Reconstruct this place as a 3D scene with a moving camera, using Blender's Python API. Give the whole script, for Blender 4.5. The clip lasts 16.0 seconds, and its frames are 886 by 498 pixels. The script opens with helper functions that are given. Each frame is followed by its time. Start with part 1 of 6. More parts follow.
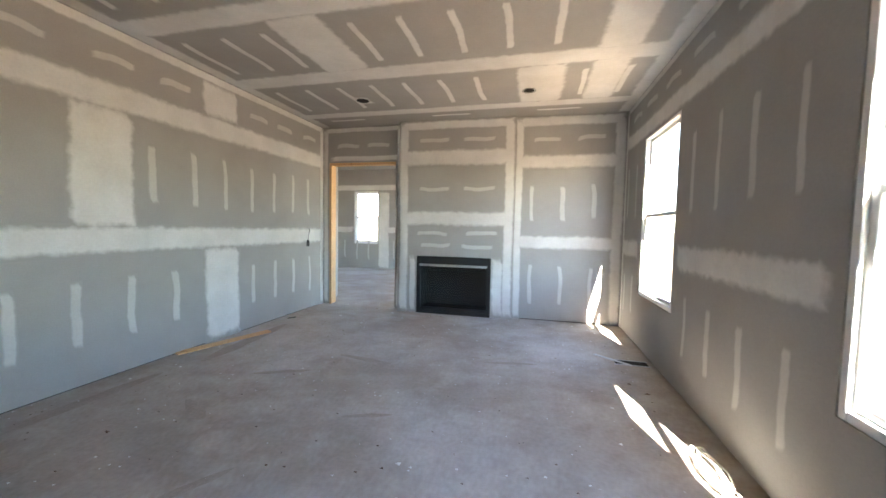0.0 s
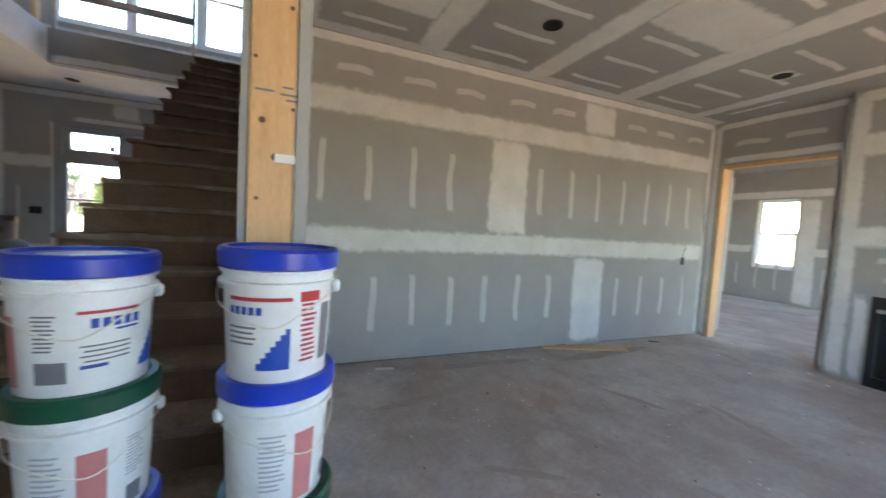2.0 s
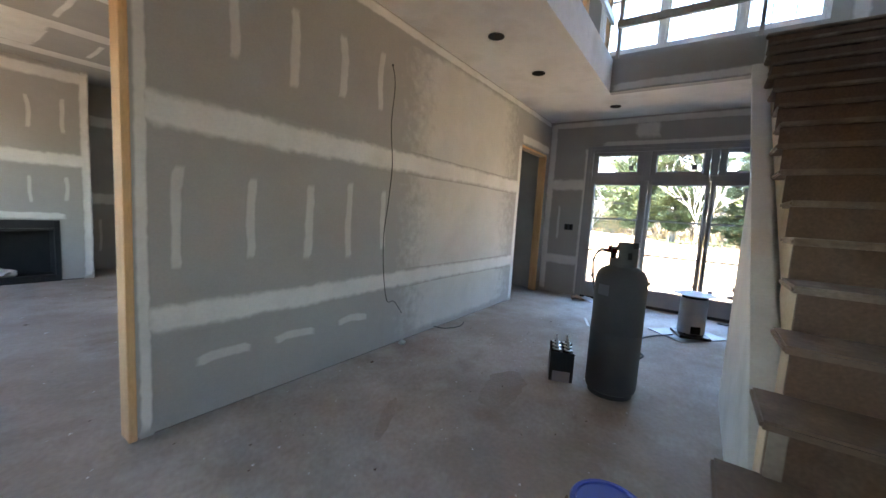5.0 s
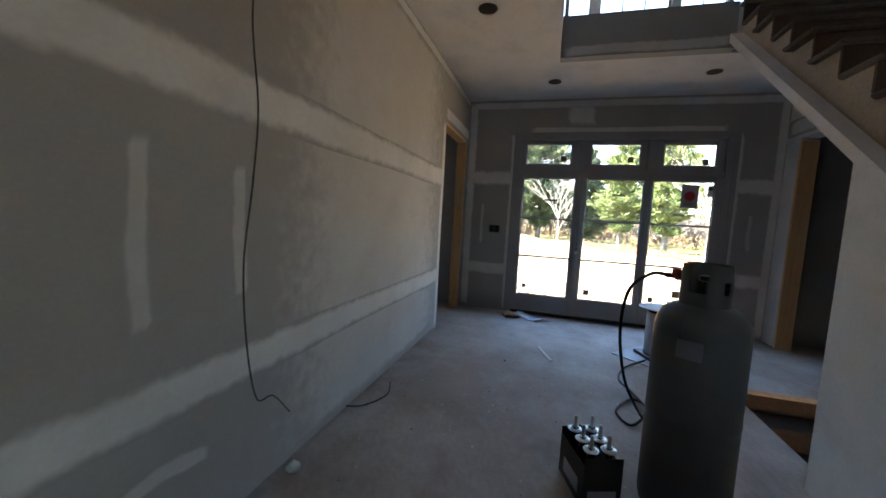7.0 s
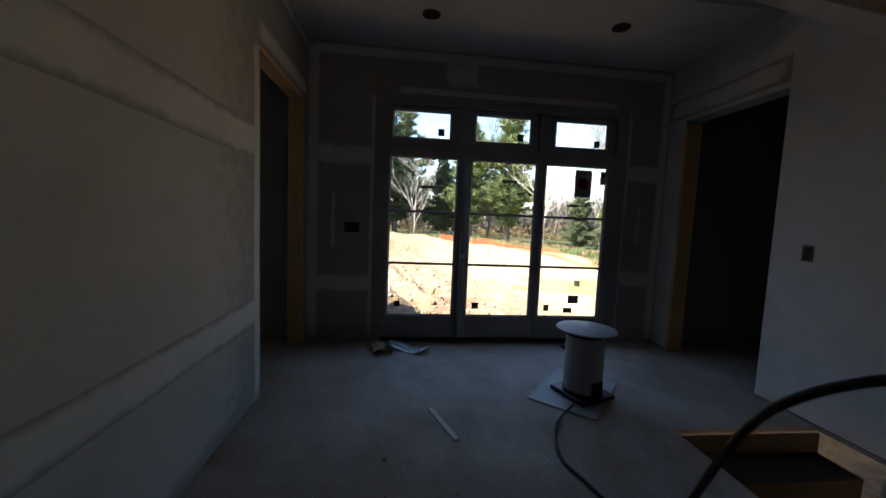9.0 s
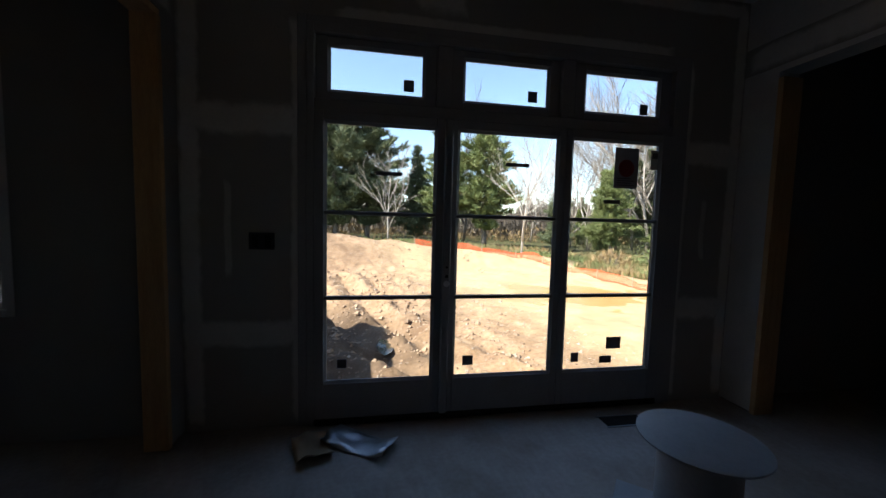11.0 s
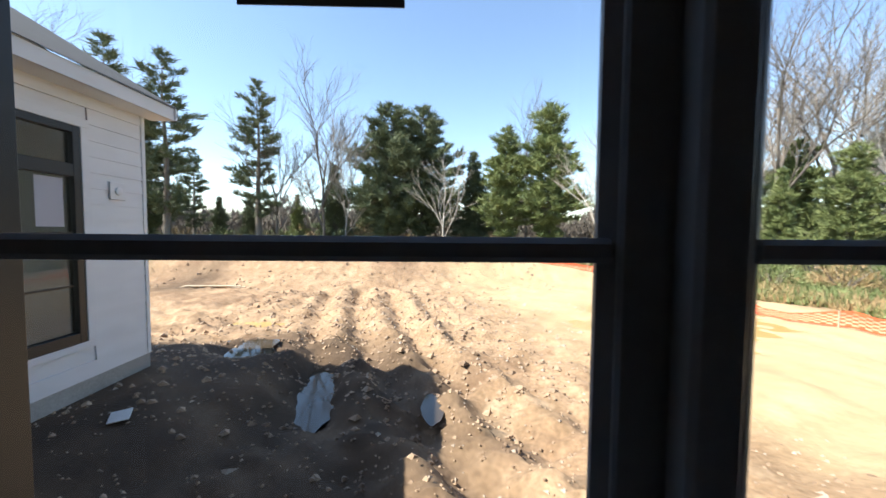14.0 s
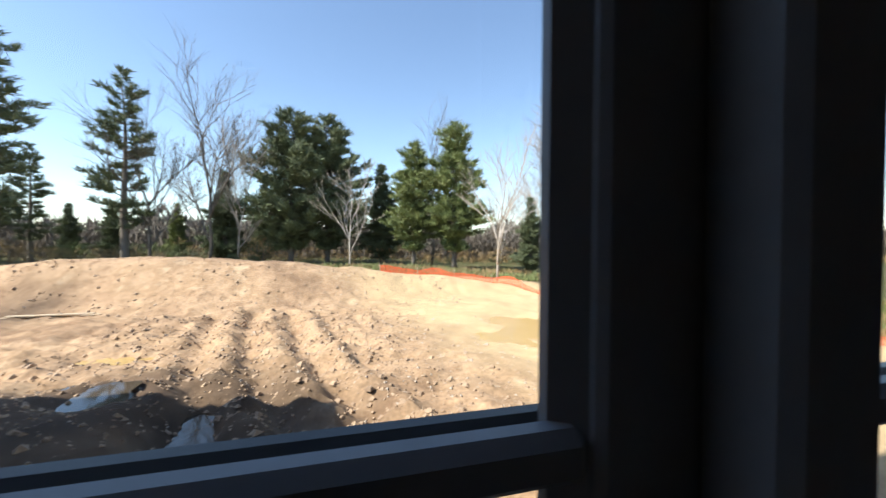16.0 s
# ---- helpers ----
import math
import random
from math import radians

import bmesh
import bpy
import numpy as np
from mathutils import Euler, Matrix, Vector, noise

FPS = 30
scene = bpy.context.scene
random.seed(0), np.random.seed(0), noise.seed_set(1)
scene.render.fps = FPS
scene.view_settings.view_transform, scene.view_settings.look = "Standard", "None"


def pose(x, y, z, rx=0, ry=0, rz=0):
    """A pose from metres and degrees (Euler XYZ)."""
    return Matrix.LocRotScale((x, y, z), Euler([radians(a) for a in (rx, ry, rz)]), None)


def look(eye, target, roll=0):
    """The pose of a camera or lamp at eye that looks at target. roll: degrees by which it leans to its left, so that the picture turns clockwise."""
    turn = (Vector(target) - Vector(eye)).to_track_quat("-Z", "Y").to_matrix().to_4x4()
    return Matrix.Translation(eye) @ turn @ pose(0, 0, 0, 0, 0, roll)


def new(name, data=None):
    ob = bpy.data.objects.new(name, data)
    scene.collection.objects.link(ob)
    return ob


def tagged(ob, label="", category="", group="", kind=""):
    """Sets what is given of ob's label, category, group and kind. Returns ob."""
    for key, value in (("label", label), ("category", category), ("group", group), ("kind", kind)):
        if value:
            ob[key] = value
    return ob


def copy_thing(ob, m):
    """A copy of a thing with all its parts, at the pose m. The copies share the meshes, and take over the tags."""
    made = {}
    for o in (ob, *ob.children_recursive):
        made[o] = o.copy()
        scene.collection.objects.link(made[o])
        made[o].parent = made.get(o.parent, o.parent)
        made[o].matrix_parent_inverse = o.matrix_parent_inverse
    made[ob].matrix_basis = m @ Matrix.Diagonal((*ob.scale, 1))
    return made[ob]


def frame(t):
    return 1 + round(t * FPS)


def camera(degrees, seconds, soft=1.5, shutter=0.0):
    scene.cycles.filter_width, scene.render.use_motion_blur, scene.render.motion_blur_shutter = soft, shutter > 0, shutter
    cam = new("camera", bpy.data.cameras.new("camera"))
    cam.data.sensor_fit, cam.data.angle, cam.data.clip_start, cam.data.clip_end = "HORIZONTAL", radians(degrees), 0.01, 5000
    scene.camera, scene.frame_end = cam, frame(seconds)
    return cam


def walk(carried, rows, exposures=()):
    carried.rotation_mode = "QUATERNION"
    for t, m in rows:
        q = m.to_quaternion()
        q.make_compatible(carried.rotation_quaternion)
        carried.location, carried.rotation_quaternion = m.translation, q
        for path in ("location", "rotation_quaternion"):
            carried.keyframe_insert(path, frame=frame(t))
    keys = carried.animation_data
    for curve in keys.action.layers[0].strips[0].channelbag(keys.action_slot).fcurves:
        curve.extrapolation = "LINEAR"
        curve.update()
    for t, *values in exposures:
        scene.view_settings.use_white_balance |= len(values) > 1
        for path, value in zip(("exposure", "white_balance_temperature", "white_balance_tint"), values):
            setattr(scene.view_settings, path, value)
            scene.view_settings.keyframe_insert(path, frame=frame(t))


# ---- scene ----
cam = camera(100.4, 16.0, shutter=0.25)
PATH = [
    (0, (0.385, 1.103, 1.312), (-0.091, 3.042, 1.197), 1.1),
    (0.5, (0.407, 1.366, 1.335), (-0.289, 3.237, 1.212), 1.1),
    (1, (0.388, 1.471, 1.306), (-0.668, 3.167, 1.224), 3.7),
    (1.5, (0.373, 1.406, 1.319), (-1.122, 2.73, 1.213), 2.9),
    (2, (0.336, 1.285, 1.309), (-1.508, 2.048, 1.189), 3.3),
    (2.5, (0.245, 1.099, 1.328), (-1.729, 1.405, 1.246), 4.1),
    (3, (0.191, 0.838, 1.33), (-1.79, 0.579, 1.235), 2.1),
    (3.5, (0.106, 0.599, 1.324), (-1.679, -0.292, 1.178), 1.4),
    (4, (-0.14, 0.356, 1.357), (-1.695, -0.882, 1.138), 4.6),
    (4.2, (-0.205, 0.242, 1.359), (-1.738, -1.029, 1.165), 5.4),
    (6.3, (-1.224, -1.263, 1.357), (-3.075, -1.992, 1.15), -0.2),
    (6.5, (-1.366, -1.339, 1.339), (-3.232, -2.035, 1.149), 0.2),
    (7, (-1.718, -1.519, 1.346), (-3.635, -2.062, 1.171), 3.2),
    (7.5, (-2.095, -1.738, 1.36), (-4.076, -1.934, 1.172), -0.2),
    (8, (-2.496, -1.802, 1.357), (-4.482, -1.892, 1.141), 0.5),
    (8.5, (-2.891, -1.798, 1.347), (-4.878, -1.67, 1.162), 3.0),
    (11, (-4.738, -1.587, 1.358), (-6.702, -1.239, 1.212), 1.5),
    (11.5, (-5.142, -1.614, 1.362), (-7.087, -1.167, 1.231), 0.7),
    (12, (-5.518, -1.607, 1.362), (-7.437, -1.067, 1.202), -1.3),
    (12.5, (-5.885, -1.551, 1.37), (-7.789, -1.029, 1.201), 0.1),
    (13, (-6.219, -1.543, 1.376), (-8.131, -0.973, 1.233), 0.6),
    (13.5, (-6.523, -1.511, 1.389), (-8.477, -1.116, 1.235), -1.6),
    (14, (-6.79, -1.402, 1.42), (-8.787, -1.359, 1.317), 0.5),
    (14.5, (-6.933, -1.402, 1.456), (-8.930, -1.468, 1.368), 0.8),
    (15, (-6.992, -1.424, 1.496), (-8.992, -1.444, 1.445), 0.2),
    (15.5, (-7.006, -1.407, 1.497), (-8.997, -1.229, 1.444), -0.1),
    (16, (-7.021, -1.325, 1.497), (-8.95, -0.798, 1.465), 0.4),
]
walk(cam, [(t, look(eye, target, roll)) for t, eye, target, roll in PATH],
     [(0, 4.95), (0.5, 4.85), (1, 4.3), (1.5, 4.65), (2, 4.75), (2.5, 4.6), (3.5, 4.6), (4.2, 5.3), (6.3, 3.9), (7.5, 3.8), (8, 3.2), (8.5, 2.4), (11, 1.25), (12.5, 1.62), (14, 1.2), (16, 0.95)])

# ---- world, sun, exposure ----
SUN_DIR = Vector((-0.25, 0.88, -1.0)).normalized()      # the way the sunlight travels
world = bpy.data.worlds.new("world")
scene.world = world
world.use_nodes = True
wn = world.node_tree.nodes
sky = wn.new("ShaderNodeTexSky")
sky.sky_type = "NISHITA"
sky.sun_disc = False
sky.sun_elevation = math.asin(-SUN_DIR.z)
sky.sun_rotation = math.atan2(-SUN_DIR.x, -SUN_DIR.y)
sky.air_density, sky.dust_density, sky.ozone_density = 1.0, 0.3, 1.6
wn["Background"].inputs[1].default_value = 0.15
world.node_tree.links.new(sky.outputs[0], wn["Background"].inputs[0])
sun_data = bpy.data.lights.new("sun", "SUN")
sun_data.energy, sun_data.angle, sun_data.color = 5.0, radians(0.53), (1.0, 0.95, 0.86)
sun = new("sun", sun_data)
sun.matrix_world = look((0, 0, 30), Vector((0, 0, 30)) + SUN_DIR)

# ---- materials ----
def material(name, colors, scale=3.0, rough=0.7, bump=0.1, fine=60.0, metal=0.0, grain=0.12, stretch=(1, 1, 1), spec=0.5, dirt=None, dirt_scale=1.0, dirt_cut=(0.55, 0.7)):
    m = bpy.data.materials.new(name)
    m.use_nodes = True
    nt = m.node_tree
    n, l = nt.nodes, nt.links
    b = n["Principled BSDF"]
    tc = n.new("ShaderNodeTexCoord")
    mp = n.new("ShaderNodeMapping")
    mp.inputs["Scale"].default_value = stretch
    l.new(tc.outputs["Object"], mp.inputs[0])
    info = n.new("ShaderNodeObjectInfo")
    n1 = n.new("ShaderNodeTexNoise")
    n1.inputs["Scale"].default_value, n1.inputs["Detail"].default_value, n1.inputs["Roughness"].default_value = scale, 5, 0.6
    l.new(mp.outputs[0], n1.inputs["Vector"])
    ramp = n.new("ShaderNodeValToRGB")
    els = ramp.color_ramp.elements
    for i, c in enumerate(colors):
        p = 0.3 + 0.4 * i / max(1, len(colors) - 1)
        e = els[i] if i < 2 else els.new(p)
        e.position, e.color = p, (*c, 1)
    if len(colors) == 1:
        els[1].color = (*colors[0], 1)
    l.new(n1.outputs[0], ramp.inputs[0])
    n2 = n.new("ShaderNodeTexNoise")
    n2.inputs["Scale"].default_value, n2.inputs["Detail"].default_value = fine, 4
    l.new(mp.outputs[0], n2.inputs["Vector"])
    hsv = n.new("ShaderNodeHueSaturation")
    mr = n.new("ShaderNodeMapRange")
    mr.inputs[1].default_value, mr.inputs[2].default_value = 0.25, 0.75
    mr.inputs[3].default_value, mr.inputs[4].default_value = 1 - grain, 1 + grain
    l.new(n2.outputs[0], mr.inputs[0])
    l.new(mr.outputs[0], hsv.inputs["Value"])
    col = ramp.outputs[0]
    if dirt:
        n3 = n.new("ShaderNodeTexNoise")
        n3.inputs["Scale"].default_value, n3.inputs["Detail"].default_value, n3.inputs["Roughness"].default_value = dirt_scale, 7, 0.7
        l.new(tc.outputs["Object"], n3.inputs["Vector"])
        dr = n.new("ShaderNodeMapRange")
        dr.inputs[1].default_value, dr.inputs[2].default_value = dirt_cut
        l.new(n3.outputs[0], dr.inputs[0])
        mx = n.new("ShaderNodeMix")
        mx.data_type = "RGBA"
        l.new(dr.outputs[0], mx.inputs["Factor"])
        l.new(col, mx.inputs["A"])
        mx.inputs["B"].default_value = (*dirt, 1)
        col = mx.outputs["Result"]
    l.new(col, hsv.inputs["Color"])
    l.new(hsv.outputs[0], b.inputs["Base Color"])
    b.inputs["Roughness"].default_value, b.inputs["Metallic"].default_value = rough, metal
    b.inputs["Specular IOR Level"].default_value = spec
    if bump:
        bp = n.new("ShaderNodeBump")
        bp.inputs["Strength"].default_value, bp.inputs["Distance"].default_value = bump, 0.01
        l.new(n2.outputs[0], bp.inputs["Height"])
        l.new(bp.outputs[0], b.inputs["Normal"])
    return m


PAPER = (0.33, 0.318, 0.297)
MUD = (0.68, 0.67, 0.64)
M_paper = material("drywall_paper", [(0.31, 0.298, 0.277), (0.35, 0.338, 0.317)], 2.0, 0.85, 0.04, 90, grain=0.04, spec=0.2)
M_primed = material("drywall_skimmed", [(0.5, 0.49, 0.47), (0.62, 0.61, 0.59), (0.56, 0.55, 0.53)], 1.6, 0.8, 0.05, 60, grain=0.05, spec=0.25)


def compound(name="joint_compound", lo=(0.55, 0.54, 0.51), hi=(0.66, 0.65, 0.62)):
    """Joint compound feathered out over the paper."""
    m = material(name, [lo, hi], 3.0, 0.8, 0.06, 50, grain=0.04, spec=0.25)
    n, l = m.node_tree.nodes, m.node_tree.links
    b = n["Principled BSDF"]
    src = b.inputs["Base Color"].links[0].from_socket
    at = n.new("ShaderNodeAttribute")
    at.attribute_name = "feather"
    nz = n.new("ShaderNodeTexNoise")
    nz.inputs["Scale"].default_value, nz.inputs["Detail"].default_value = 14.0, 6
    tc = n.new("ShaderNodeTexCoord")
    l.new(tc.outputs["Object"], nz.inputs["Vector"])
    ad = n.new("ShaderNodeMath")
    ad.operation = "ADD"
    l.new(at.outputs["Fac"], ad.inputs[0])
    sb = n.new("ShaderNodeMath")
    sb.operation = "MULTIPLY_ADD"
    l.new(nz.outputs[0], sb.inputs[0])
    sb.inputs[1].default_value, sb.inputs[2].default_value = 0.9, -0.45
    l.new(sb.outputs[0], ad.inputs[1])
    mr = n.new("ShaderNodeMapRange")
    mr.interpolation_type = "SMOOTHSTEP"
    mr.inputs[1].default_value, mr.inputs[2].default_value = 0.12, 0.85
    l.new(ad.outputs[0], mr.inputs[0])
    mx = n.new("ShaderNodeMix")
    mx.data_type = "RGBA"
    l.new(mr.outputs[0], mx.inputs["Factor"])
    mx.inputs["A"].default_value = (*PAPER, 1)
    l.new(src, mx.inputs["B"])
    l.new(mx.outputs["Result"], b.inputs["Base Color"])
    return m


M_mud = compound()
M_patch = compound("screw_patch_compound", (0.46, 0.45, 0.42), (0.53, 0.52, 0.49))
M_floor = material("dusty_subfloor", [(0.25, 0.195, 0.155), (0.36, 0.31, 0.27), (0.30, 0.25, 0.21), (0.43, 0.385, 0.345)], 0.9, 0.75, 0.08, 35, grain=0.10, dirt=(0.55, 0.52, 0.49), dirt_scale=0.55, dirt_cut=(0.45, 0.75), spec=0.35)
M_smear = material("dried_dirt", [(0.28, 0.23, 0.19), (0.34, 0.29, 0.25)], 6.0, 0.85, 0.1, 50)
M_stud = material("raw_lumber", [(0.5, 0.28, 0.12), (0.6, 0.37, 0.18), (0.54, 0.31, 0.14)], 3.0, 0.65, 0.12, 50, stretch=(6, 6, 0.6), grain=0.14)
# board brown darkened to hold the shade of the stair hole and wall-base gap
M_shadewood = material("shade_dark_board", [(0.03, 0.02, 0.014), (0.045, 0.03, 0.02)], 5.0, 0.8, 0.12, 60, grain=0.2)
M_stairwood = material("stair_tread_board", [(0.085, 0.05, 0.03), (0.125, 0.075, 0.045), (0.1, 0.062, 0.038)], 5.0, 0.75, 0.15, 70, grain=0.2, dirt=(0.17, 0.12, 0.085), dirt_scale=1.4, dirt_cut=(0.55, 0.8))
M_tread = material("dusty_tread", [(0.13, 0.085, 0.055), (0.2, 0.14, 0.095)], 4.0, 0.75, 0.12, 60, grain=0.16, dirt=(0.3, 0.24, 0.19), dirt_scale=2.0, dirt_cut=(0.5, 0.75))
M_stairend = material("pine_stringer", [(0.5, 0.38, 0.25), (0.6, 0.48, 0.34)], 4.0, 0.7, 0.1, 50, grain=0.12)
M_return = material("pale_riser_board", [(0.27, 0.22, 0.165), (0.34, 0.285, 0.22)], 4.0, 0.75, 0.1, 50, grain=0.12)
M_white = material("white_vinyl_frame", [(0.72, 0.72, 0.71), (0.78, 0.78, 0.77)], 2.0, 0.4, 0.02, 40, grain=0.03)
# white primer greyed so that the backlit door and frame look dark
M_doorshade = material("primed_door_shaded", [(0.25, 0.25, 0.255), (0.31, 0.31, 0.315)], 2.0, 0.5, 0.04, 60, grain=0.05)
M_blackframe = material("black_frame_paint", [(0.012, 0.012, 0.013), (0.02, 0.02, 0.021)], 2.0, 0.4, 0.03, 60, grain=0.1)
M_black = material("black_metal", [(0.008, 0.008, 0.008), (0.014, 0.014, 0.014)], 3.0, 0.42, 0.05, 70, grain=0.1)
# near-black firebox panels, slightly darker than the metal surround
M_blackbrick = material("black_firebox_panel", [(0.006, 0.006, 0.006), (0.012, 0.011, 0.01)], 6.0, 0.8, 0.2, 40, grain=0.2)
# near-black that stands in for the unlit inside of openings
M_hole = material("unlit_hole_black", [(0.004, 0.004, 0.004), (0.008, 0.008, 0.008)], 3.0, 0.9, 0.0, 40)
M_bucket = material("white_pail_plastic", [(0.66, 0.67, 0.68), (0.74, 0.75, 0.76)], 4.0, 0.4, 0.03, 50, grain=0.03, dirt=(0.55, 0.54, 0.52), dirt_scale=5, dirt_cut=(0.55, 0.75))
M_bluelid = material("blue_lid_plastic", [(0.008, 0.03, 0.32), (0.012, 0.045, 0.42)], 4.0, 0.35, 0.03, 50, grain=0.06, dirt=(0.3, 0.34, 0.5), dirt_scale=6, dirt_cut=(0.6, 0.85))
M_greenlid = material("green_lid_plastic", [(0.004, 0.05, 0.028), (0.008, 0.075, 0.04)], 4.0, 0.4, 0.03, 50, grain=0.06, dirt=(0.2, 0.28, 0.24), dirt_scale=6, dirt_cut=(0.6, 0.85))
M_inkblue = material("printed_blue", [(0.012, 0.06, 0.36)], 4, 0.45, 0, grain=0.03)
M_inkred = material("printed_red", [(0.42, 0.03, 0.035)], 4, 0.45, 0, grain=0.03)
M_inkpink = material("printed_faded_red", [(0.5, 0.18, 0.18)], 4, 0.45, 0, grain=0.05)
M_inkgrey = material("printed_grey", [(0.16, 0.16, 0.18)], 4, 0.5, 0, grain=0.03)
M_inkpale = material("printed_pale_grey", [(0.4, 0.4, 0.45)], 4, 0.5, 0, grain=0.03)
M_paperwhite = material("white_paper", [(0.7, 0.69, 0.66), (0.62, 0.61, 0.58)], 5, 0.8, 0.05, 40, grain=0.05)
M_tank = material("grey_tank_paint", [(0.06, 0.063, 0.06), (0.085, 0.088, 0.085)], 3.0, 0.5, 0.05, 60, grain=0.06, dirt=(0.09, 0.075, 0.06), dirt_scale=4, dirt_cut=(0.58, 0.75))
M_brass = material("brass_valve", [(0.35, 0.22, 0.07), (0.45, 0.3, 0.1)], 5, 0.4, 0.05, metal=0.9)
M_redknob = material("red_regulator", [(0.3, 0.02, 0.02), (0.4, 0.03, 0.03)], 5, 0.45, 0.04)
M_rubber = material("black_rubber", [(0.012, 0.012, 0.012), (0.02, 0.02, 0.02)], 6, 0.6, 0.05)
M_steel = material("galvanised_steel", [(0.42, 0.43, 0.45), (0.55, 0.56, 0.58)], 6, 0.42, 0.05, 60, metal=0.85, grain=0.08)
M_greypaint = material("grey_heater_paint", [(0.3, 0.31, 0.33), (0.38, 0.39, 0.41)], 5, 0.5, 0.05, grain=0.06)
M_cardboard = material("cardboard", [(0.33, 0.23, 0.14), (0.42, 0.3, 0.19)], 5, 0.85, 0.08, 60, grain=0.08)
M_carton = material("dark_printed_carton", [(0.02, 0.018, 0.016), (0.035, 0.03, 0.026)], 6, 0.45, 0.03)
M_glassdark = material("brown_bottle_glass", [(0.03, 0.015, 0.006)], 5, 0.12, 0.0)
M_cap = material("bright_cap_metal", [(0.7, 0.7, 0.7), (0.8, 0.8, 0.8)], 5, 0.3, 0.02, metal=0.7)
M_cable = material("white_cable", [(0.6, 0.58, 0.5), (0.68, 0.66, 0.6)], 6, 0.5, 0.03)
M_wire = material("dark_wire", [(0.03, 0.028, 0.026)], 6, 0.6, 0.03)
M_outlet = material("electrical_box_blue_black", [(0.012, 0.014, 0.02), (0.02, 0.022, 0.03)], 6, 0.5, 0.03)
M_siding = material("white_lap_siding", [(0.62, 0.63, 0.65), (0.7, 0.71, 0.73)], 1.5, 0.55, 0.06, 50, stretch=(1, 1, 4), grain=0.04)
M_concrete = material("foundation_concrete", [(0.28, 0.27, 0.25), (0.36, 0.35, 0.33)], 2.5, 0.85, 0.15, 40, grain=0.12)
M_roof = material("roof_shingle", [(0.05, 0.05, 0.05), (0.08, 0.08, 0.085)], 4, 0.9, 0.2, 30, grain=0.2)
M_orange = material("orange_plastic_mesh", [(0.68, 0.085, 0.03), (0.78, 0.13, 0.045)], 4, 0.6, 0.0, grain=0.12)
M_stake = material("wooden_stake", [(0.4, 0.32, 0.22), (0.48, 0.4, 0.3)], 5, 0.8, 0.1)
M_bark = material("grey_bark", [(0.13, 0.105, 0.085), (0.2, 0.17, 0.14)], 5, 0.9, 0.3, 25, grain=0.2)
M_palebark = material("pale_bark", [(0.36, 0.31, 0.26), (0.48, 0.43, 0.38)], 5, 0.9, 0.2, 25, grain=0.15)
M_pine = material("pine_needles", [(0.10, 0.135, 0.045), (0.18, 0.215, 0.075), (0.26, 0.285, 0.11)], 0.9, 0.7, 0.0, 9, grain=0.3)
M_pinedark = material("dark_spruce_needles", [(0.085, 0.105, 0.05), (0.165, 0.19, 0.095)], 0.9, 0.7, 0.0, 9, grain=0.3)
M_shrub = material("dry_shrub_twigs", [(0.3, 0.2, 0.09), (0.4, 0.28, 0.14)], 2, 0.8, 0.0, 12, grain=0.25)
M_stone = material("pale_stones", [(0.3, 0.24, 0.18), (0.45, 0.39, 0.33)], 3, 0.85, 0.1, 30, grain=0.2)
M_clod = material("clod_soil", [(0.17, 0.11, 0.07), (0.46, 0.33, 0.22)], 2.5, 0.9, 0.2, 30, grain=0.2)
M_boxgreen = material("dark_green_utility_plastic", [(0.02, 0.03, 0.025)], 4, 0.5, 0.05)
M_seal = material("amber_soil_water", [(0.42, 0.27, 0.09), (0.5, 0.34, 0.13)], 0.6, 0.3, 0.02, 4, grain=0.05)


def glass(name, tint=(1, 1, 1), gloss=0.045):
    m = bpy.data.materials.new(name)
    m.use_nodes = True
    n, l = m.node_tree.nodes, m.node_tree.links
    out = n["Material Output"]
    tr = n.new("ShaderNodeBsdfTransparent")
    tr.inputs[0].default_value = (*tint, 1)
    gl = n.new("ShaderNodeBsdfGlossy")
    gl.inputs["Roughness"].default_value = 0.02
    mx = n.new("ShaderNodeMixShader")
    lw = n.new("ShaderNodeLayerWeight")
    pw = n.new("ShaderNodeMath")
    pw.operation = "POWER"
    pw.inputs[1].default_value = 5.0
    l.new(lw.outputs["Facing"], pw.inputs[0])
    ml = n.new("ShaderNodeMath")
    ml.operation = "MULTIPLY_ADD"
    ml.inputs[1].default_value, ml.inputs[2].default_value = 0.8, gloss
    l.new(pw.outputs[0], ml.inputs[0])
    l.new(ml.outputs[0], mx.inputs[0])
    l.new(tr.outputs[0], mx.inputs[1])
    l.new(gl.outputs[0], mx.inputs[2])
    l.new(mx.outputs[0], out.inputs[0])
    return m


M_glass = glass("clear_window_glass", (0.93, 0.95, 0.94))
M_water = material("muddy_puddle_water", [(0.06, 0.045, 0.03), (0.09, 0.07, 0.05)], 1.0, 0.04, 0.01, 3, grain=0.05, spec=0.6)


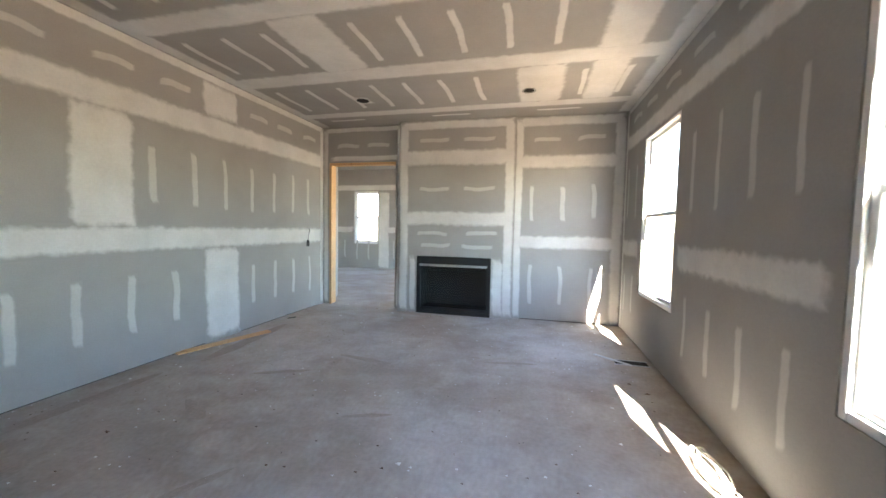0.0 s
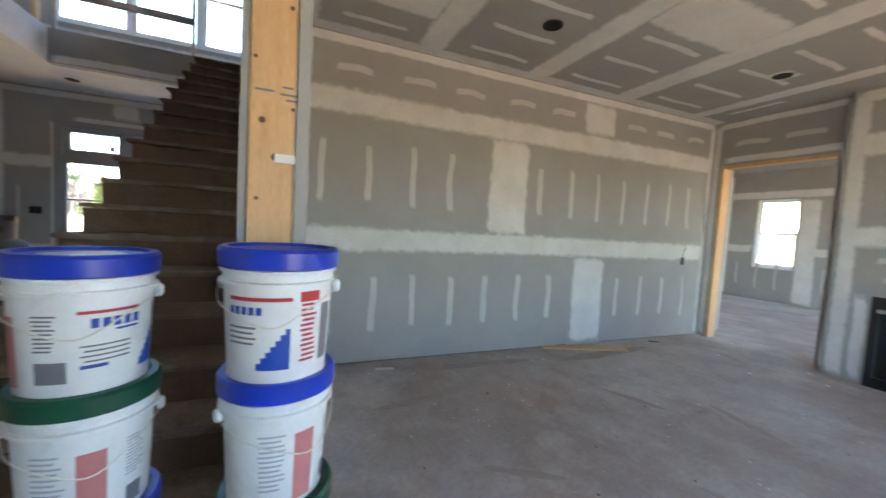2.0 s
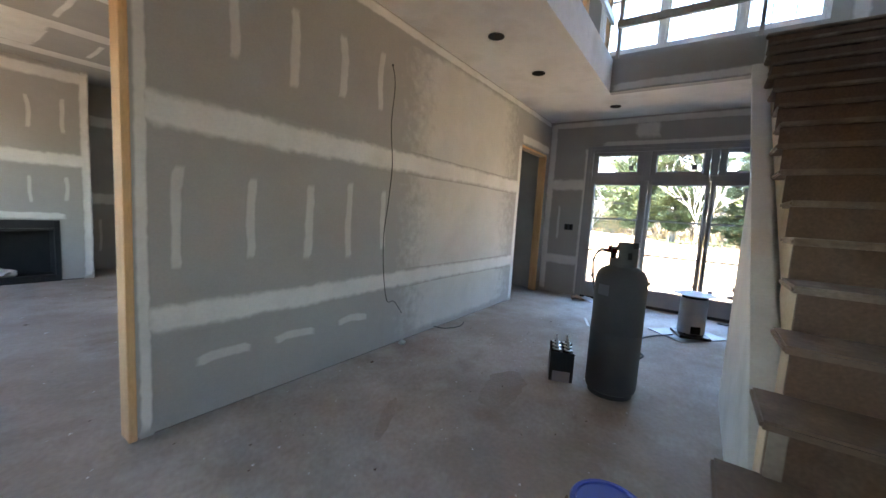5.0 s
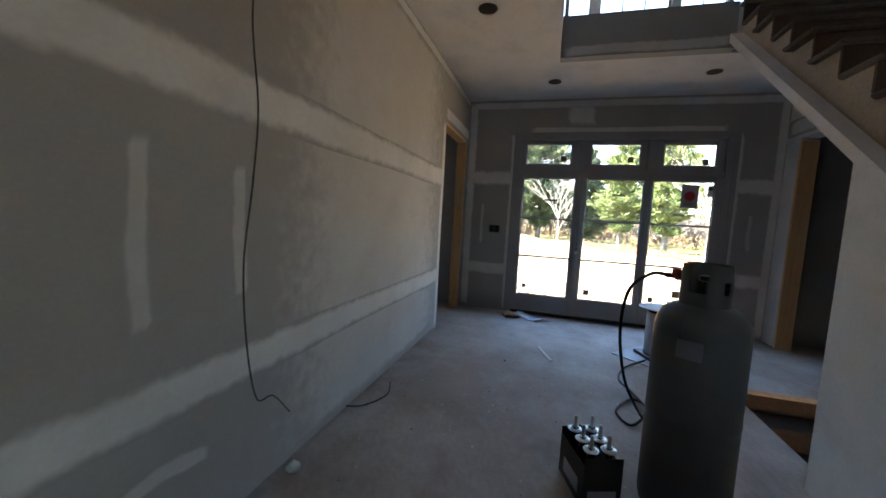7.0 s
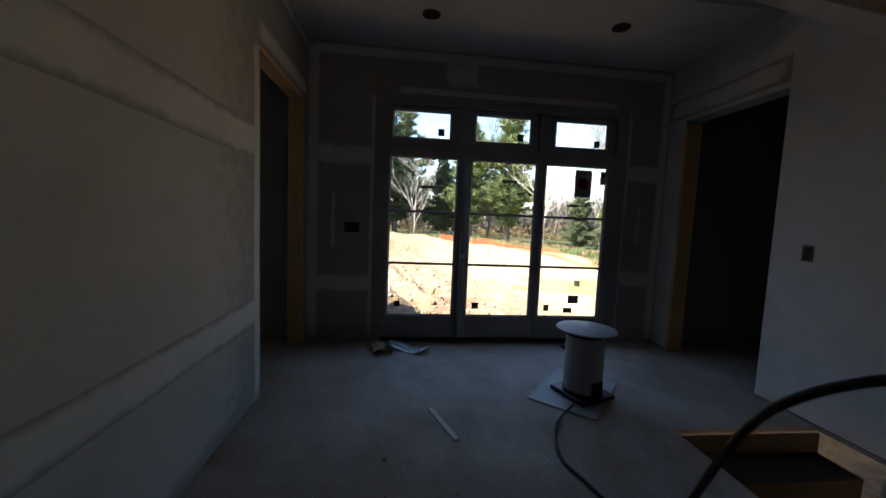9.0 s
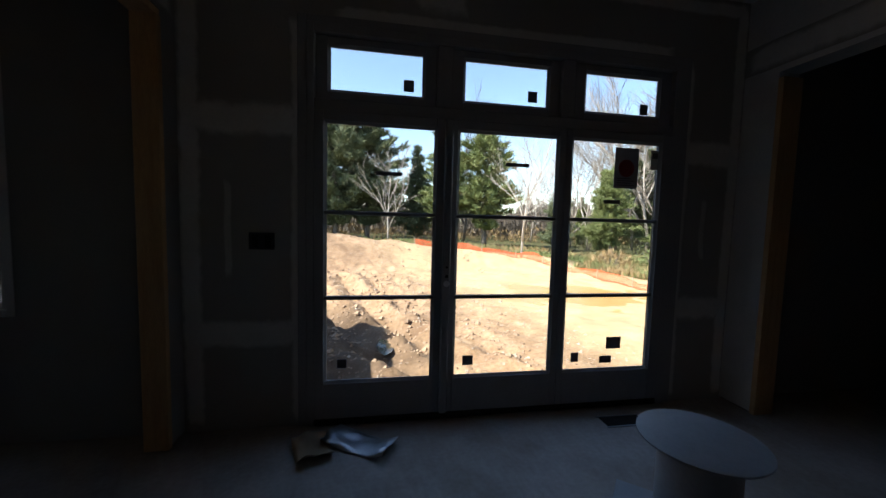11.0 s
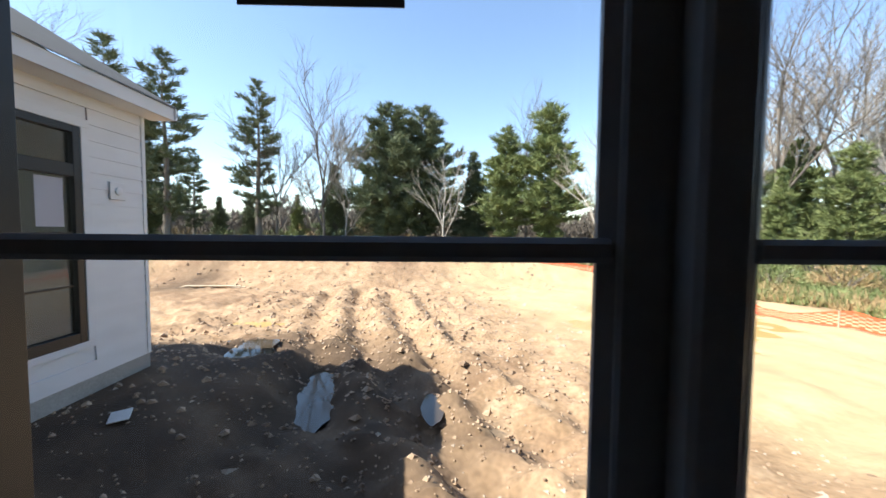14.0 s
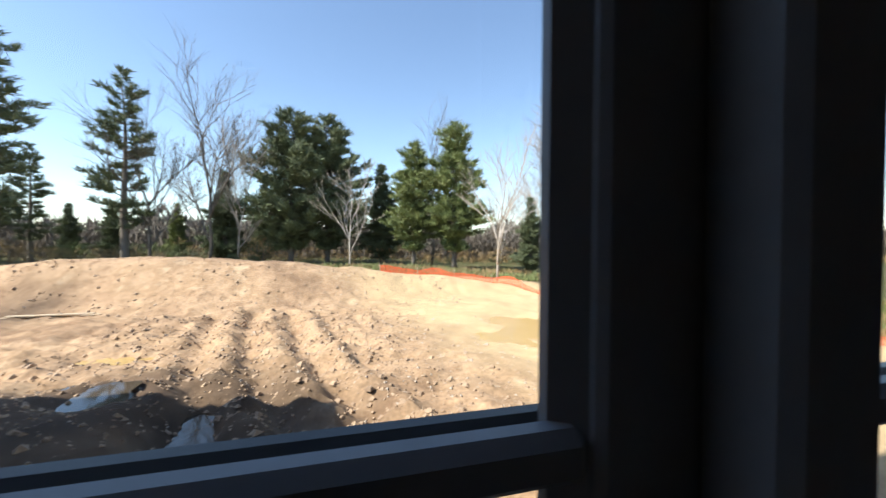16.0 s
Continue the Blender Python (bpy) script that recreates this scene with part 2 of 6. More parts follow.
def ground_material():
    m = material("graded_soil", [(0.25, 0.155, 0.088), (0.43, 0.29, 0.178), (0.33, 0.215, 0.125), (0.5, 0.36, 0.23)], 0.8, 0.9, 0.9, 14, grain=0.3, dirt=(0.22, 0.135, 0.08), dirt_scale=0.35, dirt_cut=(0.5, 0.7), spec=0.2)
    n, l = m.node_tree.nodes, m.node_tree.links
    b = n["Principled BSDF"]
    src = b.inputs["Base Color"].links[0].from_socket
    at = n.new("ShaderNodeAttribute")
    at.attribute_name = "cover"
    sep = n.new("ShaderNodeSeparateColor")
    l.new(at.outputs["Color"], sep.inputs[0])
    prev = src
    pos = n.new("ShaderNodeTexCoord")
    # Red is dark mud, taken darker to hold the shade beside the wing
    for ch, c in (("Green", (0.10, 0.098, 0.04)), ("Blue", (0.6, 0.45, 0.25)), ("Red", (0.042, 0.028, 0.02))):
        nz = n.new("ShaderNodeTexNoise")
        l.new(pos.outputs["Object"], nz.inputs["Vector"])
        nz.inputs["Scale"].default_value, nz.inputs["Detail"].default_value = 1.1, 6
        mr = n.new("ShaderNodeMath")
        mr.operation = "MULTIPLY_ADD"
        l.new(nz.outputs[0], mr.inputs[0])
        mr.inputs[1].default_value, mr.inputs[2].default_value = 0.9, -0.45
        ad = n.new("ShaderNodeMath")
        ad.operation, ad.use_clamp = "ADD", True
        l.new(sep.outputs[ch], ad.inputs[0])
        l.new(mr.outputs[0], ad.inputs[1])
        mul = n.new("ShaderNodeMath")
        mul.operation, mul.use_clamp = "MULTIPLY", True
        l.new(ad.outputs[0], mul.inputs[0])
        l.new(sep.outputs[ch], mul.inputs[1])
        mx = n.new("ShaderNodeMix")
        mx.data_type = "RGBA"
        l.new(mul.outputs[0], mx.inputs["Factor"])
        l.new(prev, mx.inputs["A"])
        mx.inputs["B"].default_value = (*c, 1)
        prev = mx.outputs["Result"]
    l.new(prev, b.inputs["Base Color"])
    return m


M_ground = ground_material()

# ---- builders ----
def mesh_ob(name, verts, faces, mat, parent=None, smooth=False, label=""):
    me = bpy.data.meshes.new(name)
    me.from_pydata([tuple(v) for v in verts], [], faces)
    me.materials.append(mat)
    if smooth:
        me.polygons.foreach_set("use_smooth", [True] * len(me.polygons))
    ob = new(name, me)
    if parent is not None:
        ob.parent = parent
    if label:
        tagged(ob, label)
    return ob


def part(name, bm, mat, parent=None, label="", smooth=False):
    me = bpy.data.meshes.new(name)
    bmesh.ops.recalc_face_normals(bm, faces=bm.faces)
    bm.to_mesh(me)
    bm.free()
    me.materials.append(mat)
    if smooth:
        me.polygons.foreach_set("use_smooth", [True] * len(me.polygons))
    ob = new(name, me)
    if parent is not None:
        ob.parent = parent
    if label:
        tagged(ob, label)
    return ob


def thing(name, loc, label, category, group="", rz=0.0):
    ob = new(name)
    ob.empty_display_size = 0.1
    ob.matrix_basis = pose(*loc, 0, 0, rz)
    return tagged(ob, label, category, group)


def add_box(bm, a, b):
    x0, y0, z0 = (min(a[i], b[i]) for i in range(3))
    x1, y1, z1 = (max(a[i], b[i]) for i in range(3))
    v = [bm.verts.new(c) for c in ((x0, y0, z0), (x1, y0, z0), (x1, y1, z0), (x0, y1, z0), (x0, y0, z1), (x1, y0, z1), (x1, y1, z1), (x0, y1, z1))]
    for f in ((3, 2, 1, 0), (4, 5, 6, 7), (0, 1, 5, 4), (1, 2, 6, 5), (2, 3, 7, 6), (3, 0, 4, 7)):
        bm.faces.new([v[i] for i in f])


def box(name, a, b, mat, parent=None, bevel=0.003, label=""):
    bm = bmesh.new()
    add_box(bm, a, b)
    if bevel:
        bmesh.ops.bevel(bm, geom=list(bm.edges), offset=min(bevel, 0.4 * min(abs(a[i] - b[i]) for i in range(3))), segments=1, affect="EDGES")
    return part(name, bm, mat, parent, label)


def lathe(name, profile, mat, parent=None, seg=40, label="", cx=0.0, cy=0.0):
    vs, fs = [], []
    for r, z in profile:
        for k in range(seg):
            a = 2 * math.pi * k / seg
            vs.append((cx + r * math.cos(a), cy + r * math.sin(a), z))
    for i in range(len(profile) - 1):
        for k in range(seg):
            j = (k + 1) % seg
            fs.append((i * seg + k, i * seg + j, (i + 1) * seg + j, (i + 1) * seg + k))
    fs.append(tuple(range(seg))[::-1])
    fs.append(tuple((len(profile) - 1) * seg + k for k in range(seg)))
    ob = mesh_ob(name, vs, fs, mat, parent, True, label)
    ob.data.set_sharp_from_angle(angle=radians(35))
    return ob


def smooth_line(pts, steps=6):
    pts = [Vector(p) for p in pts]
    out = []
    for i in range(len(pts) - 1):
        p0, p1, p2, p3 = pts[max(i - 1, 0)], pts[i], pts[i + 1], pts[min(i + 2, len(pts) - 1)]
        for s in range(steps):
            t = s / steps
            out.append(0.5 * ((2 * p1) + (p2 - p0) * t + (2 * p0 - 5 * p1 + 4 * p2 - p3) * t * t + (3 * p1 - p0 - 3 * p2 + p3) * t ** 3))
    out.append(pts[-1])
    return out


def tube_data(pts, radii, seg=8):
    vs, fs = [], []
    up = Vector((0.13, 0.21, 1)).normalized()
    for i, p in enumerate(pts):
        d = (pts[min(i + 1, len(pts) - 1)] - pts[max(i - 1, 0)])
        d = d.normalized() if d.length > 1e-9 else Vector((0, 0, 1))
        u = d.cross(up)
        u = u.normalized() if u.length > 1e-4 else Vector((1, 0, 0))
        w = d.cross(u)
        for k in range(seg):
            a = 2 * math.pi * k / seg
            vs.append(p + (u * math.cos(a) + w * math.sin(a)) * radii[i])
    for i in range(len(pts) - 1):
        for k in range(seg):
            j = (k + 1) % seg
            fs.append((i * seg + k, i * seg + j, (i + 1) * seg + j, (i + 1) * seg + k))
    fs.append(tuple(range(seg))[::-1])
    fs.append(tuple((len(pts) - 1) * seg + k for k in range(seg)))
    return vs, fs


def tube(name, pts, radius, mat, parent=None, seg=8, steps=6, label=""):
    line = smooth_line(pts, steps)
    vs, fs = tube_data(line, [radius] * len(line), seg)
    return mesh_ob(name, vs, fs, mat, parent, True, label)


# ---- drywall: walls with openings, taped joints and screw patches ----
def solid_wall(name, axis, c0, c1, u0, u1, z0, z1, openings=(), mat=None, label="", kind_name="wall"):
    """A slab across axis ('x' or 'y') between c0 and c1, running u0..u1, with openings (u0, u1, z0, z1) cut through."""
    gap = z0 == 0
    z0 = 0.013 if gap else z0
    us = sorted({u0, u1, *(v for o in openings for v in o[:2] if u0 < v < u1)})
    zs = sorted({z0, z1, *(v for o in openings for v in o[2:] if z0 < v < z1)})

    def full(i, k):
        if not (0 <= i < len(us) - 1 and 0 <= k < len(zs) - 1):
            return False
        um, zm = (us[i] + us[i + 1]) / 2, (zs[k] + zs[k + 1]) / 2
        return not any(o[0] < um < o[1] and o[2] < zm < o[3] for o in openings)

    vs, fs, at = [], [], {}

    def vert(c, u, z):
        key = (c, u, z)
        if key not in at:
            at[key] = len(vs)
            vs.append((c, u, z) if axis == "x" else (u, c, z))
        return at[key]

    for i in range(len(us) - 1):
        for k in range(len(zs) - 1):
            if not full(i, k):
                continue
            ua, ub, za, zb = us[i], us[i + 1], zs[k], zs[k + 1]
            for c in (c0, c1):
                fs.append([vert(c, ua, za), vert(c, ub, za), vert(c, ub, zb), vert(c, ua, zb)])
            if not full(i - 1, k):
                fs.append([vert(c0, ua, za), vert(c1, ua, za), vert(c1, ua, zb), vert(c0, ua, zb)])
            if not full(i + 1, k):
                fs.append([vert(c0, ub, za), vert(c1, ub, za), vert(c1, ub, zb), vert(c0, ub, zb)])
            if not full(i, k - 1):
                fs.append([vert(c0, ua, za), vert(c1, ua, za), vert(c1, ub, za), vert(c0, ub, za)])
            if not full(i, k + 1):
                fs.append([vert(c0, ua, zb), vert(c1, ua, zb), vert(c1, ub, zb), vert(c0, ub, zb)])
    bm = bmesh.new()
    bv = [bm.verts.new(v) for v in vs]
    for f in fs:
        bm.faces.new([bv[i] for i in f])
    ob = part(name, bm, mat or M_paper)
    if gap:
        cuts = sorted((o[0], o[1]) for o in openings if o[2] <= 0)
        at_u, spans = u0, []
        for a, b in cuts:
            spans.append((at_u, a))
            at_u = b
        for a, b in spans + [(at_u, u1)]:
            lo, hi = (min(c0, c1) + 0.016, a + 0.004, -0.001), (max(c0, c1) - 0.016, b - 0.004, 0.03)
            if axis == "y":
                lo, hi = (lo[1], lo[0], lo[2]), (hi[1], hi[0], hi[2])
            # recessed lumber coloured dark to deepen the shade in the gap
            box("sole_plate", lo, hi, M_shadewood, ob, 0, "wooden sole plate, the gap's shade in its dark colour")
    return tagged(ob, label or "grey drywall with white taped joints", kind_name, kind="structure")


class Face:
    """The finished face of a wall or ceiling: places on it by (u, v), and its outward side."""
    def __init__(self, ob, axis, c, side):
        self.ob, self.axis, self.c, self.side = ob, axis, c, side

    def at(self, u, v, d):
        c = self.c + self.side * d
        return {"x": (c, u, v), "y": (u, c, v), "z": (u, v, c)}[self.axis]


rng = random.Random(7)


def band_data(face, a, b, width, vs, fs, fe, lift=0.002, bow=0.0, step=0.1, wob=0.12, feather=0.3):
    """One stroke of compound from a to b on the face, feathered at its edges and ends."""
    a, b = Vector(a), Vector(b)
    d = b - a
    length = d.length
    d.normalize()
    nrm = Vector((-d.y, d.x))
    n = max(3, int(length / step))
    base = len(vs)
    ph = rng.random() * 50
    for i in range(n + 1):
        t = i / n
        p = a + d * (length * t) + nrm * (bow * (1 - (2 * t - 1) ** 2) + 0.004 * math.sin(ph + 9 * t))
        w1 = width / 2 * (1 + wob * noise.noise((ph, t * length * 3, 0)))
        w2 = width / 2 * (1 + wob * noise.noise((ph, t * length * 3, 9)))
        end = 0.0 if i in (0, n) else 1.0
        for off, f in ((-w1, 0.0), (-w1 * (1 - feather), 1.0), (w2 * (1 - feather), 1.0), (w2, 0.0)):
            q = p + nrm * off
            vs.append(face.at(q.x, q.y, 0.0006 + (lift if f * end else 0.0)))
            fe.append(f * end)
    for i in range(n):
        for k in range(3):
            q = base + i * 4 + k
            fs.append((q, q + 1, q + 5, q + 4))


def band_object(name, vs, fs, fe, parent):
    ob = mesh_ob(name, vs, fs, M_patch if name == "screw_patch" else M_mud, parent, True)
    at = ob.data.attributes.new("feather", "FLOAT", "POINT")
    at.data.foreach_set("value", fe)
    return ob


def tape(face, strokes, lift=0.002):
    """Taped joints: strokes (u0, v0, u1, v1, width), each a part of the wall."""
    for k, (u0, v0, u1, v1, w) in enumerate(strokes):
        vs, fs, fe = [], [], []
        band_data(face, (u0, v0), (u1, v1), w, vs, fs, fe, lift + 0.0016 * (1 - k / len(strokes)), feather=min(0.6, 0.15 / w), wob=0.08)
        band_object("joint_compound", vs, fs, fe, face.ob)


def screw_patches(face, u0, u1, v0, v1, spacing=0.406, upright=True, width=0.055, trim=0.14, start=0.2, jitter=0.06):
    """A row of patched screw lines in one sheet."""
    lo, hi = (u0, u1) if upright else (v0, v1)
    p = lo + start
    while p < hi - 0.06:
        q0, q1 = (v0, v1) if upright else (u0, u1)
        t0, t1 = q0 + trim + rng.uniform(0, jitter), q1 - trim - rng.uniform(0, jitter)
        vs, fs, fe = [], [], []
        a, b = ((p, t0), (p + rng.uniform(-.015, .015), t1)) if upright else ((t0, p), (t1, p + rng.uniform(-.015, .015)))
        if abs(t1 - t0) > 0.08:
            band_data(face, a, b, width * rng.uniform(0.85, 1.2), vs, fs, fe, 0.0016, bow=rng.uniform(-.02, .02), step=0.05, feather=0.6, wob=0.25)
            band_object("screw_patch", vs, fs, fe, face.ob)
        p += spacing * rng.uniform(0.96, 1.04)


def dashes(face, u0, u1, v, n, length, width=0.055, bow=0.02):
    """A row of lying patches."""
    for k in range(n):
        u = u0 + (u1 - u0) * (k + 0.5) / n + rng.uniform(-.04, .04)
        vs, fs, fe = [], [], []
        band_data(face, (u - length / 2, v), (u + length / 2, v + rng.uniform(-.02, .02)), width, vs, fs, fe, 0.0016, bow=bow, step=0.05, feather=0.6, wob=0.25)
        band_object("screw_patch", vs, fs, fe, face.ob)


H = 3.05            # ceiling of the hall
HR = 2.905          # ceiling of the fireplace room
UP = 3.46           # upper floor
HEAD = 2.46         # heads of openings

# ---- floor with the basement stair hole ----
HX0, HX1, HY0, HY1 = -5.44, -4.06, 0.07, 1.165
bm = bmesh.new()
FX0, FX1, FY0, FY1 = -7.2, 1.66, -8.85, 11.85
for x0, x1, y0, y1 in ((FX0, HX0, FY0, FY1), (HX1, FX1, FY0, FY1), (HX0, HX1, FY0, HY0), (HX0, HX1, HY1, FY1)):
    add_box(bm, (x0, y0, -0.03), (x1, y1, 0.0))
bmesh.ops.remove_doubles(bm, verts=bm.verts, dist=0.001)
tagged(part("floor", bm, M_floor), "dusty tan subfloor with white plaster dust", "floor", kind="structure")

# ---- room with the fireplace: walls ----
XL, XR = -3.045, 1.56
YS = 1.322          # north face of the wall beside the stairs
YD, YC, YA = 6.64, 6.50, 6.57       # door wall, chimney breast, alcove
W1 = (4.66, 5.71, 0.6, 2.37)
W2 = (1.80, 2.85, 0.6, 2.37)

wl = solid_wall("wall_west", "x", XL - 0.12, XL, YS, YD, 0, HR, label="grey drywall with wide white taped joints")
f = Face(wl, "x", XL, 1)
tape(f, [(YS, 1.156, YD, 1.156, 0.27), (YS, 2.35, YD, 2.35, 0.27), (4.577, 0.0, 4.577, 1.08, 0.52), (3.394, 1.23, 3.394, 2.28, 0.52), (4.58, 2.43, 4.58, 2.86, 0.52),
         (YS, 2.87, YD, 2.87, 0.11), (YS + .04, 0, YS + .04, HR, 0.1), (YD - .05, 0, YD - .05, HR, 0.12)])
screw_patches(f, 1.38, 4.33, 0.1, 1.03, start=0.22, trim=0.16, width=0.085)
screw_patches(f, 4.83, 6.5, 0.1, 1.03, start=0.2, trim=0.16, width=0.07)
screw_patches(f, 1.38, 3.14, 1.27, 2.24, start=0.12, trim=0.17, width=0.085)
screw_patches(f, 3.65, 6.5, 1.27, 2.24, start=0.16, trim=0.17, width=0.08)
dashes(f, 1.5, 4.3, 2.63, 5, 0.36, 0.08)
dashes(f, 4.9, 6.5, 2.63, 3, 0.36, 0.08)

we = solid_wall("wall_east", "x", XR, XR + 0.13, -2.76, YA, 0, H, (W1, W2), label="grey drywall with taped joints around windows")
f = Face(we, "x", XR, -1)
tape(f, [(2.89, 1.1, 4.62, 1.1, 0.26), (5.75, 1.1, YA, 1.1, 0.26), (2.8, 2.45, YA, 2.45, 0.22), (-2.7, 2.44, 2.8, 2.44, 0.22), (-0.2, 1.1, 1.76, 1.1, 0.26), (YA - .05, 0, YA - .05, HR, 0.1), (YS, 2.87, YA - .03, 2.87, 0.08)])
for a, b in ((2.95, 4.58), (5.78, 6.48)):
    screw_patches(f, a, b, 0.1, 0.98, start=0.2, trim=0.15, width=0.075)
    screw_patches(f, a, b, 1.25, 2.34, start=0.2, trim=0.18, width=0.075)
dashes(f, 2.7, 6.4, 2.68, 6, 0.4, 0.07)

# north side: door wall, chimney breast and shallow alcove
DX0, DX1, DH = -2.93, -1.764, 2.342
wd = solid_wall("wall_north_1", "y", YD, YD + 0.15, XL - 0.12, -1.4, 0, HR, ((DX0, DX1, -0.01, DH),), label="grey drywall above an open doorway")
f = Face(wd, "y", YD, -1)
tape(f, [(DX0, DH + .06, -1.66, DH + .06, 0.1), (XL, 2.86, -1.66, 2.86, 0.09), (XL + .05, 0, XL + .05, HR, 0.1), (-1.71, 0, -1.71, HR, 0.09)])
dashes(f, -2.9, -1.8, 2.6, 2, 0.42, 0.08)
CX0, CX1 = -1.65, 0.10
wc = solid_wall("wall_north_2", "y", YC, 7.2, CX0, CX1, 0, HR, ((-1.34, -0.22, -0.01, 0.85),), label="drywalled chimney breast with white taped joints")
f = Face(wc, "y", YC, -1)
tape(f, [(CX0, 2.35, CX1, 2.35, 0.28), (CX0, 1.45, CX1, 1.45, 0.26), (CX0, 2.83, CX1, 2.83, 0.15), (CX0 + .08, 0, CX0 + .08, HR, 0.17), (CX1 - .08, 0, CX1 - .08, HR, 0.17), (-1.42, 0, -1.42, 0.9, 0.12), (-0.12, 0.0, -0.12, 0.9, 0.2)])
for v in (2.62, 1.9, 1.05, 1.22):
    dashes(f, CX0 + .2, -0.05, v, 2, 0.5, 0.075, bow=rng.uniform(-.02, .03))
wa = solid_wall("wall_north_3", "y", YA, 7.2, CX1, XR + 0.16, 0, HR, label="grey drywall with white taped joints")
f = Face(wa, "y", YA, -1)
tape(f, [(CX1, 2.27, XR, 2.27, 0.23), (CX1, 1.13, XR, 1.13, 0.23), (CX1, 2.83, XR, 2.83, 0.16), (CX1 + .05, 0, CX1 + .05, HR, 0.13), (XR - .08, 0, XR - .08, HR, 0.17)])
screw_patches(f, 0.22, 1.36, 1.25, 2.15, start=0.13, trim=0.16, width=0.075)
screw_patches(f, 0.22, 1.36, 0.05, 1.0, start=0.13, trim=0.16, width=0.075)
dashes(f, 0.2, 1.4, 2.57, 2, 0.4, 0.075)

# wall beside the stairs; its raw end is a built-up post
SW = solid_wall("wall_stair", "y", 1.15, YS, -7.2, -0.88, 0, 6.2, ((-6.95, -5.9, -0.01, HEAD),), mat=M_primed, label="white skimmed drywall beside the stairs")
f = Face(SW, "y", YS, 1)
tape(f, [(XL, 1.18, -0.95, 1.18, 0.25), (XL, 2.47, -0.95, 2.47, 0.22), (-0.93, 0, -0.93, H, 0.1)])
f = Face(SW, "y", 1.15, -1)
tape(f, [(-5.8, 3.62, -1.0, 3.62, 0.3), (-5.8, 4.9, -1.0, 4.9, 0.3), (-2.9, 1.6, -2.9, 4.8, 0.4), (-7.2, 2.6, -5.9, 2.6, 0.2)])
# ceiling of the fireplace room
bm = bmesh.new()
add_box(bm, (XL - 0.12, YS, HR), (XR + 0.16, 7.2, H + 0.3))
ca = tagged(part("ceiling_1", bm, M_paper), "grey drywall ceiling with white taped joints", "ceiling", kind="structure")
f = Face(ca, "z", HR, -1)
vs, fs, fe = [], [], []
for k, (u0, v0, u1, v1, w) in enumerate([(XL, 1.36, XR, 1.36, 0.2), (XL, 2.39, XR, 2.39, 0.3), (XL, 3.55, XR, 3.55, 0.3), (XL, 4.76, XR, 4.76, 0.34), (XL, 6.02, XR, 6.02, 0.26), (-1.515, 3.6, -1.515, 4.7, 0.54), (0.405, 4.85, 0.405, 5.98, 0.54),
                             (-0.31, 2.45, -0.31, 3.5, 0.52), (-2.24, 1.4, -2.24, 2.33, 0.5), (XL + .09, YS, XL + .09, YD, 0.2), (XR - .06, YS, XR - .06, YA, 0.2), (-1.9, 5.5, -1.65, 5.5, 0.3), (0.15, 5.55, 0.45, 5.55, 0.3), (1.05, 3.6, 1.05, 6.0, 0.4)]):
    band_data(f, (u0, v0), (u1, v1), w, vs, fs, fe, 0.002 + 0.0016 * (1 - k / 14), feather=min(0.6, 0.15 / w), wob=0.08)
for a, b, v0, v1 in ((-2.9, -1.78, 3.68, 4.62), (-1.28, 0.9, 3.68, 4.62), (-2.9, 0.16, 4.9, 5.9), (0.64, 1.35, 4.9, 5.9), (-2.9, -0.6, 2.55, 3.42), (-0.05, 1.35, 2.55, 3.42), (-2.9, 1.35, 1.45, 2.25)):
    p = a + 0.2
    while p < b - 0.05:
        band_data(f, (p, v0 + 0.12), (p + rng.uniform(-.02, .02), v1 - 0.1), 0.08, vs, fs, fe, 0.0016, bow=rng.uniform(-.02, .02), step=0.06, feather=0.6, wob=0.25)
        p += 0.406
for p in (-2.4, -0.8, 0.65):
    band_data(f, (p - 0.3, 6.27), (p + 0.3, 6.27), 0.07, vs, fs, fe, 0.0016, step=0.06, feather=0.45)
band_object("joint_compound", vs, fs, fe, ca)

# ---- hall ----
YH = -2.76
OPX0, OPX1 = -1.14, 1.3
wh = solid_wall("wall_hall", "y", YH - 0.13, YH, -7.2, XR + 0.16, 0, H, ((-7.05, -5.957, -0.01, HEAD), (OPX0, OPX1, -0.01, HEAD)), label="grey and white drywall with wide taped joints")
f = Face(wh, "y", YH, 1)
vs, fs, fe = [], [], []
band_data(f, (-4.5, 0.03), (-4.5, 2.98), 2.9, vs, fs, fe, 0.0005, feather=0.55, wob=0.0)
tagged(band_object("screw_patch", vs, fs, fe, wh), "thin skim coat of compound")
tape(f, [(-5.957, 1.80, OPX0, 1.80, 0.24), (-5.957, 0.66, OPX0, 0.66, 0.2), (-7.2, 3.0, XR, 3.0, 0.1), (-5.9, 0, -5.9, HEAD, 0.12), (-7.2, 2.55, -5.9, 2.55, 0.16), (OPX0 - .04, 0, OPX0 - .04, HEAD, 0.07)])
screw_patches(f, -3.1, -1.2, 0.78, 1.68, start=0.12, trim=0.12, width=0.08)
screw_patches(f, -3.1, -1.25, 1.94, 2.9, start=0.22, trim=0.18, width=0.08)
dashes(f, -2.9, -1.3, 0.36, 3, 0.36, 0.08)
f = Face(wh, "y", YH - 0.13, -1)
tape(f, [(-5.957, 1.2, OPX0, 1.2, 0.24)])

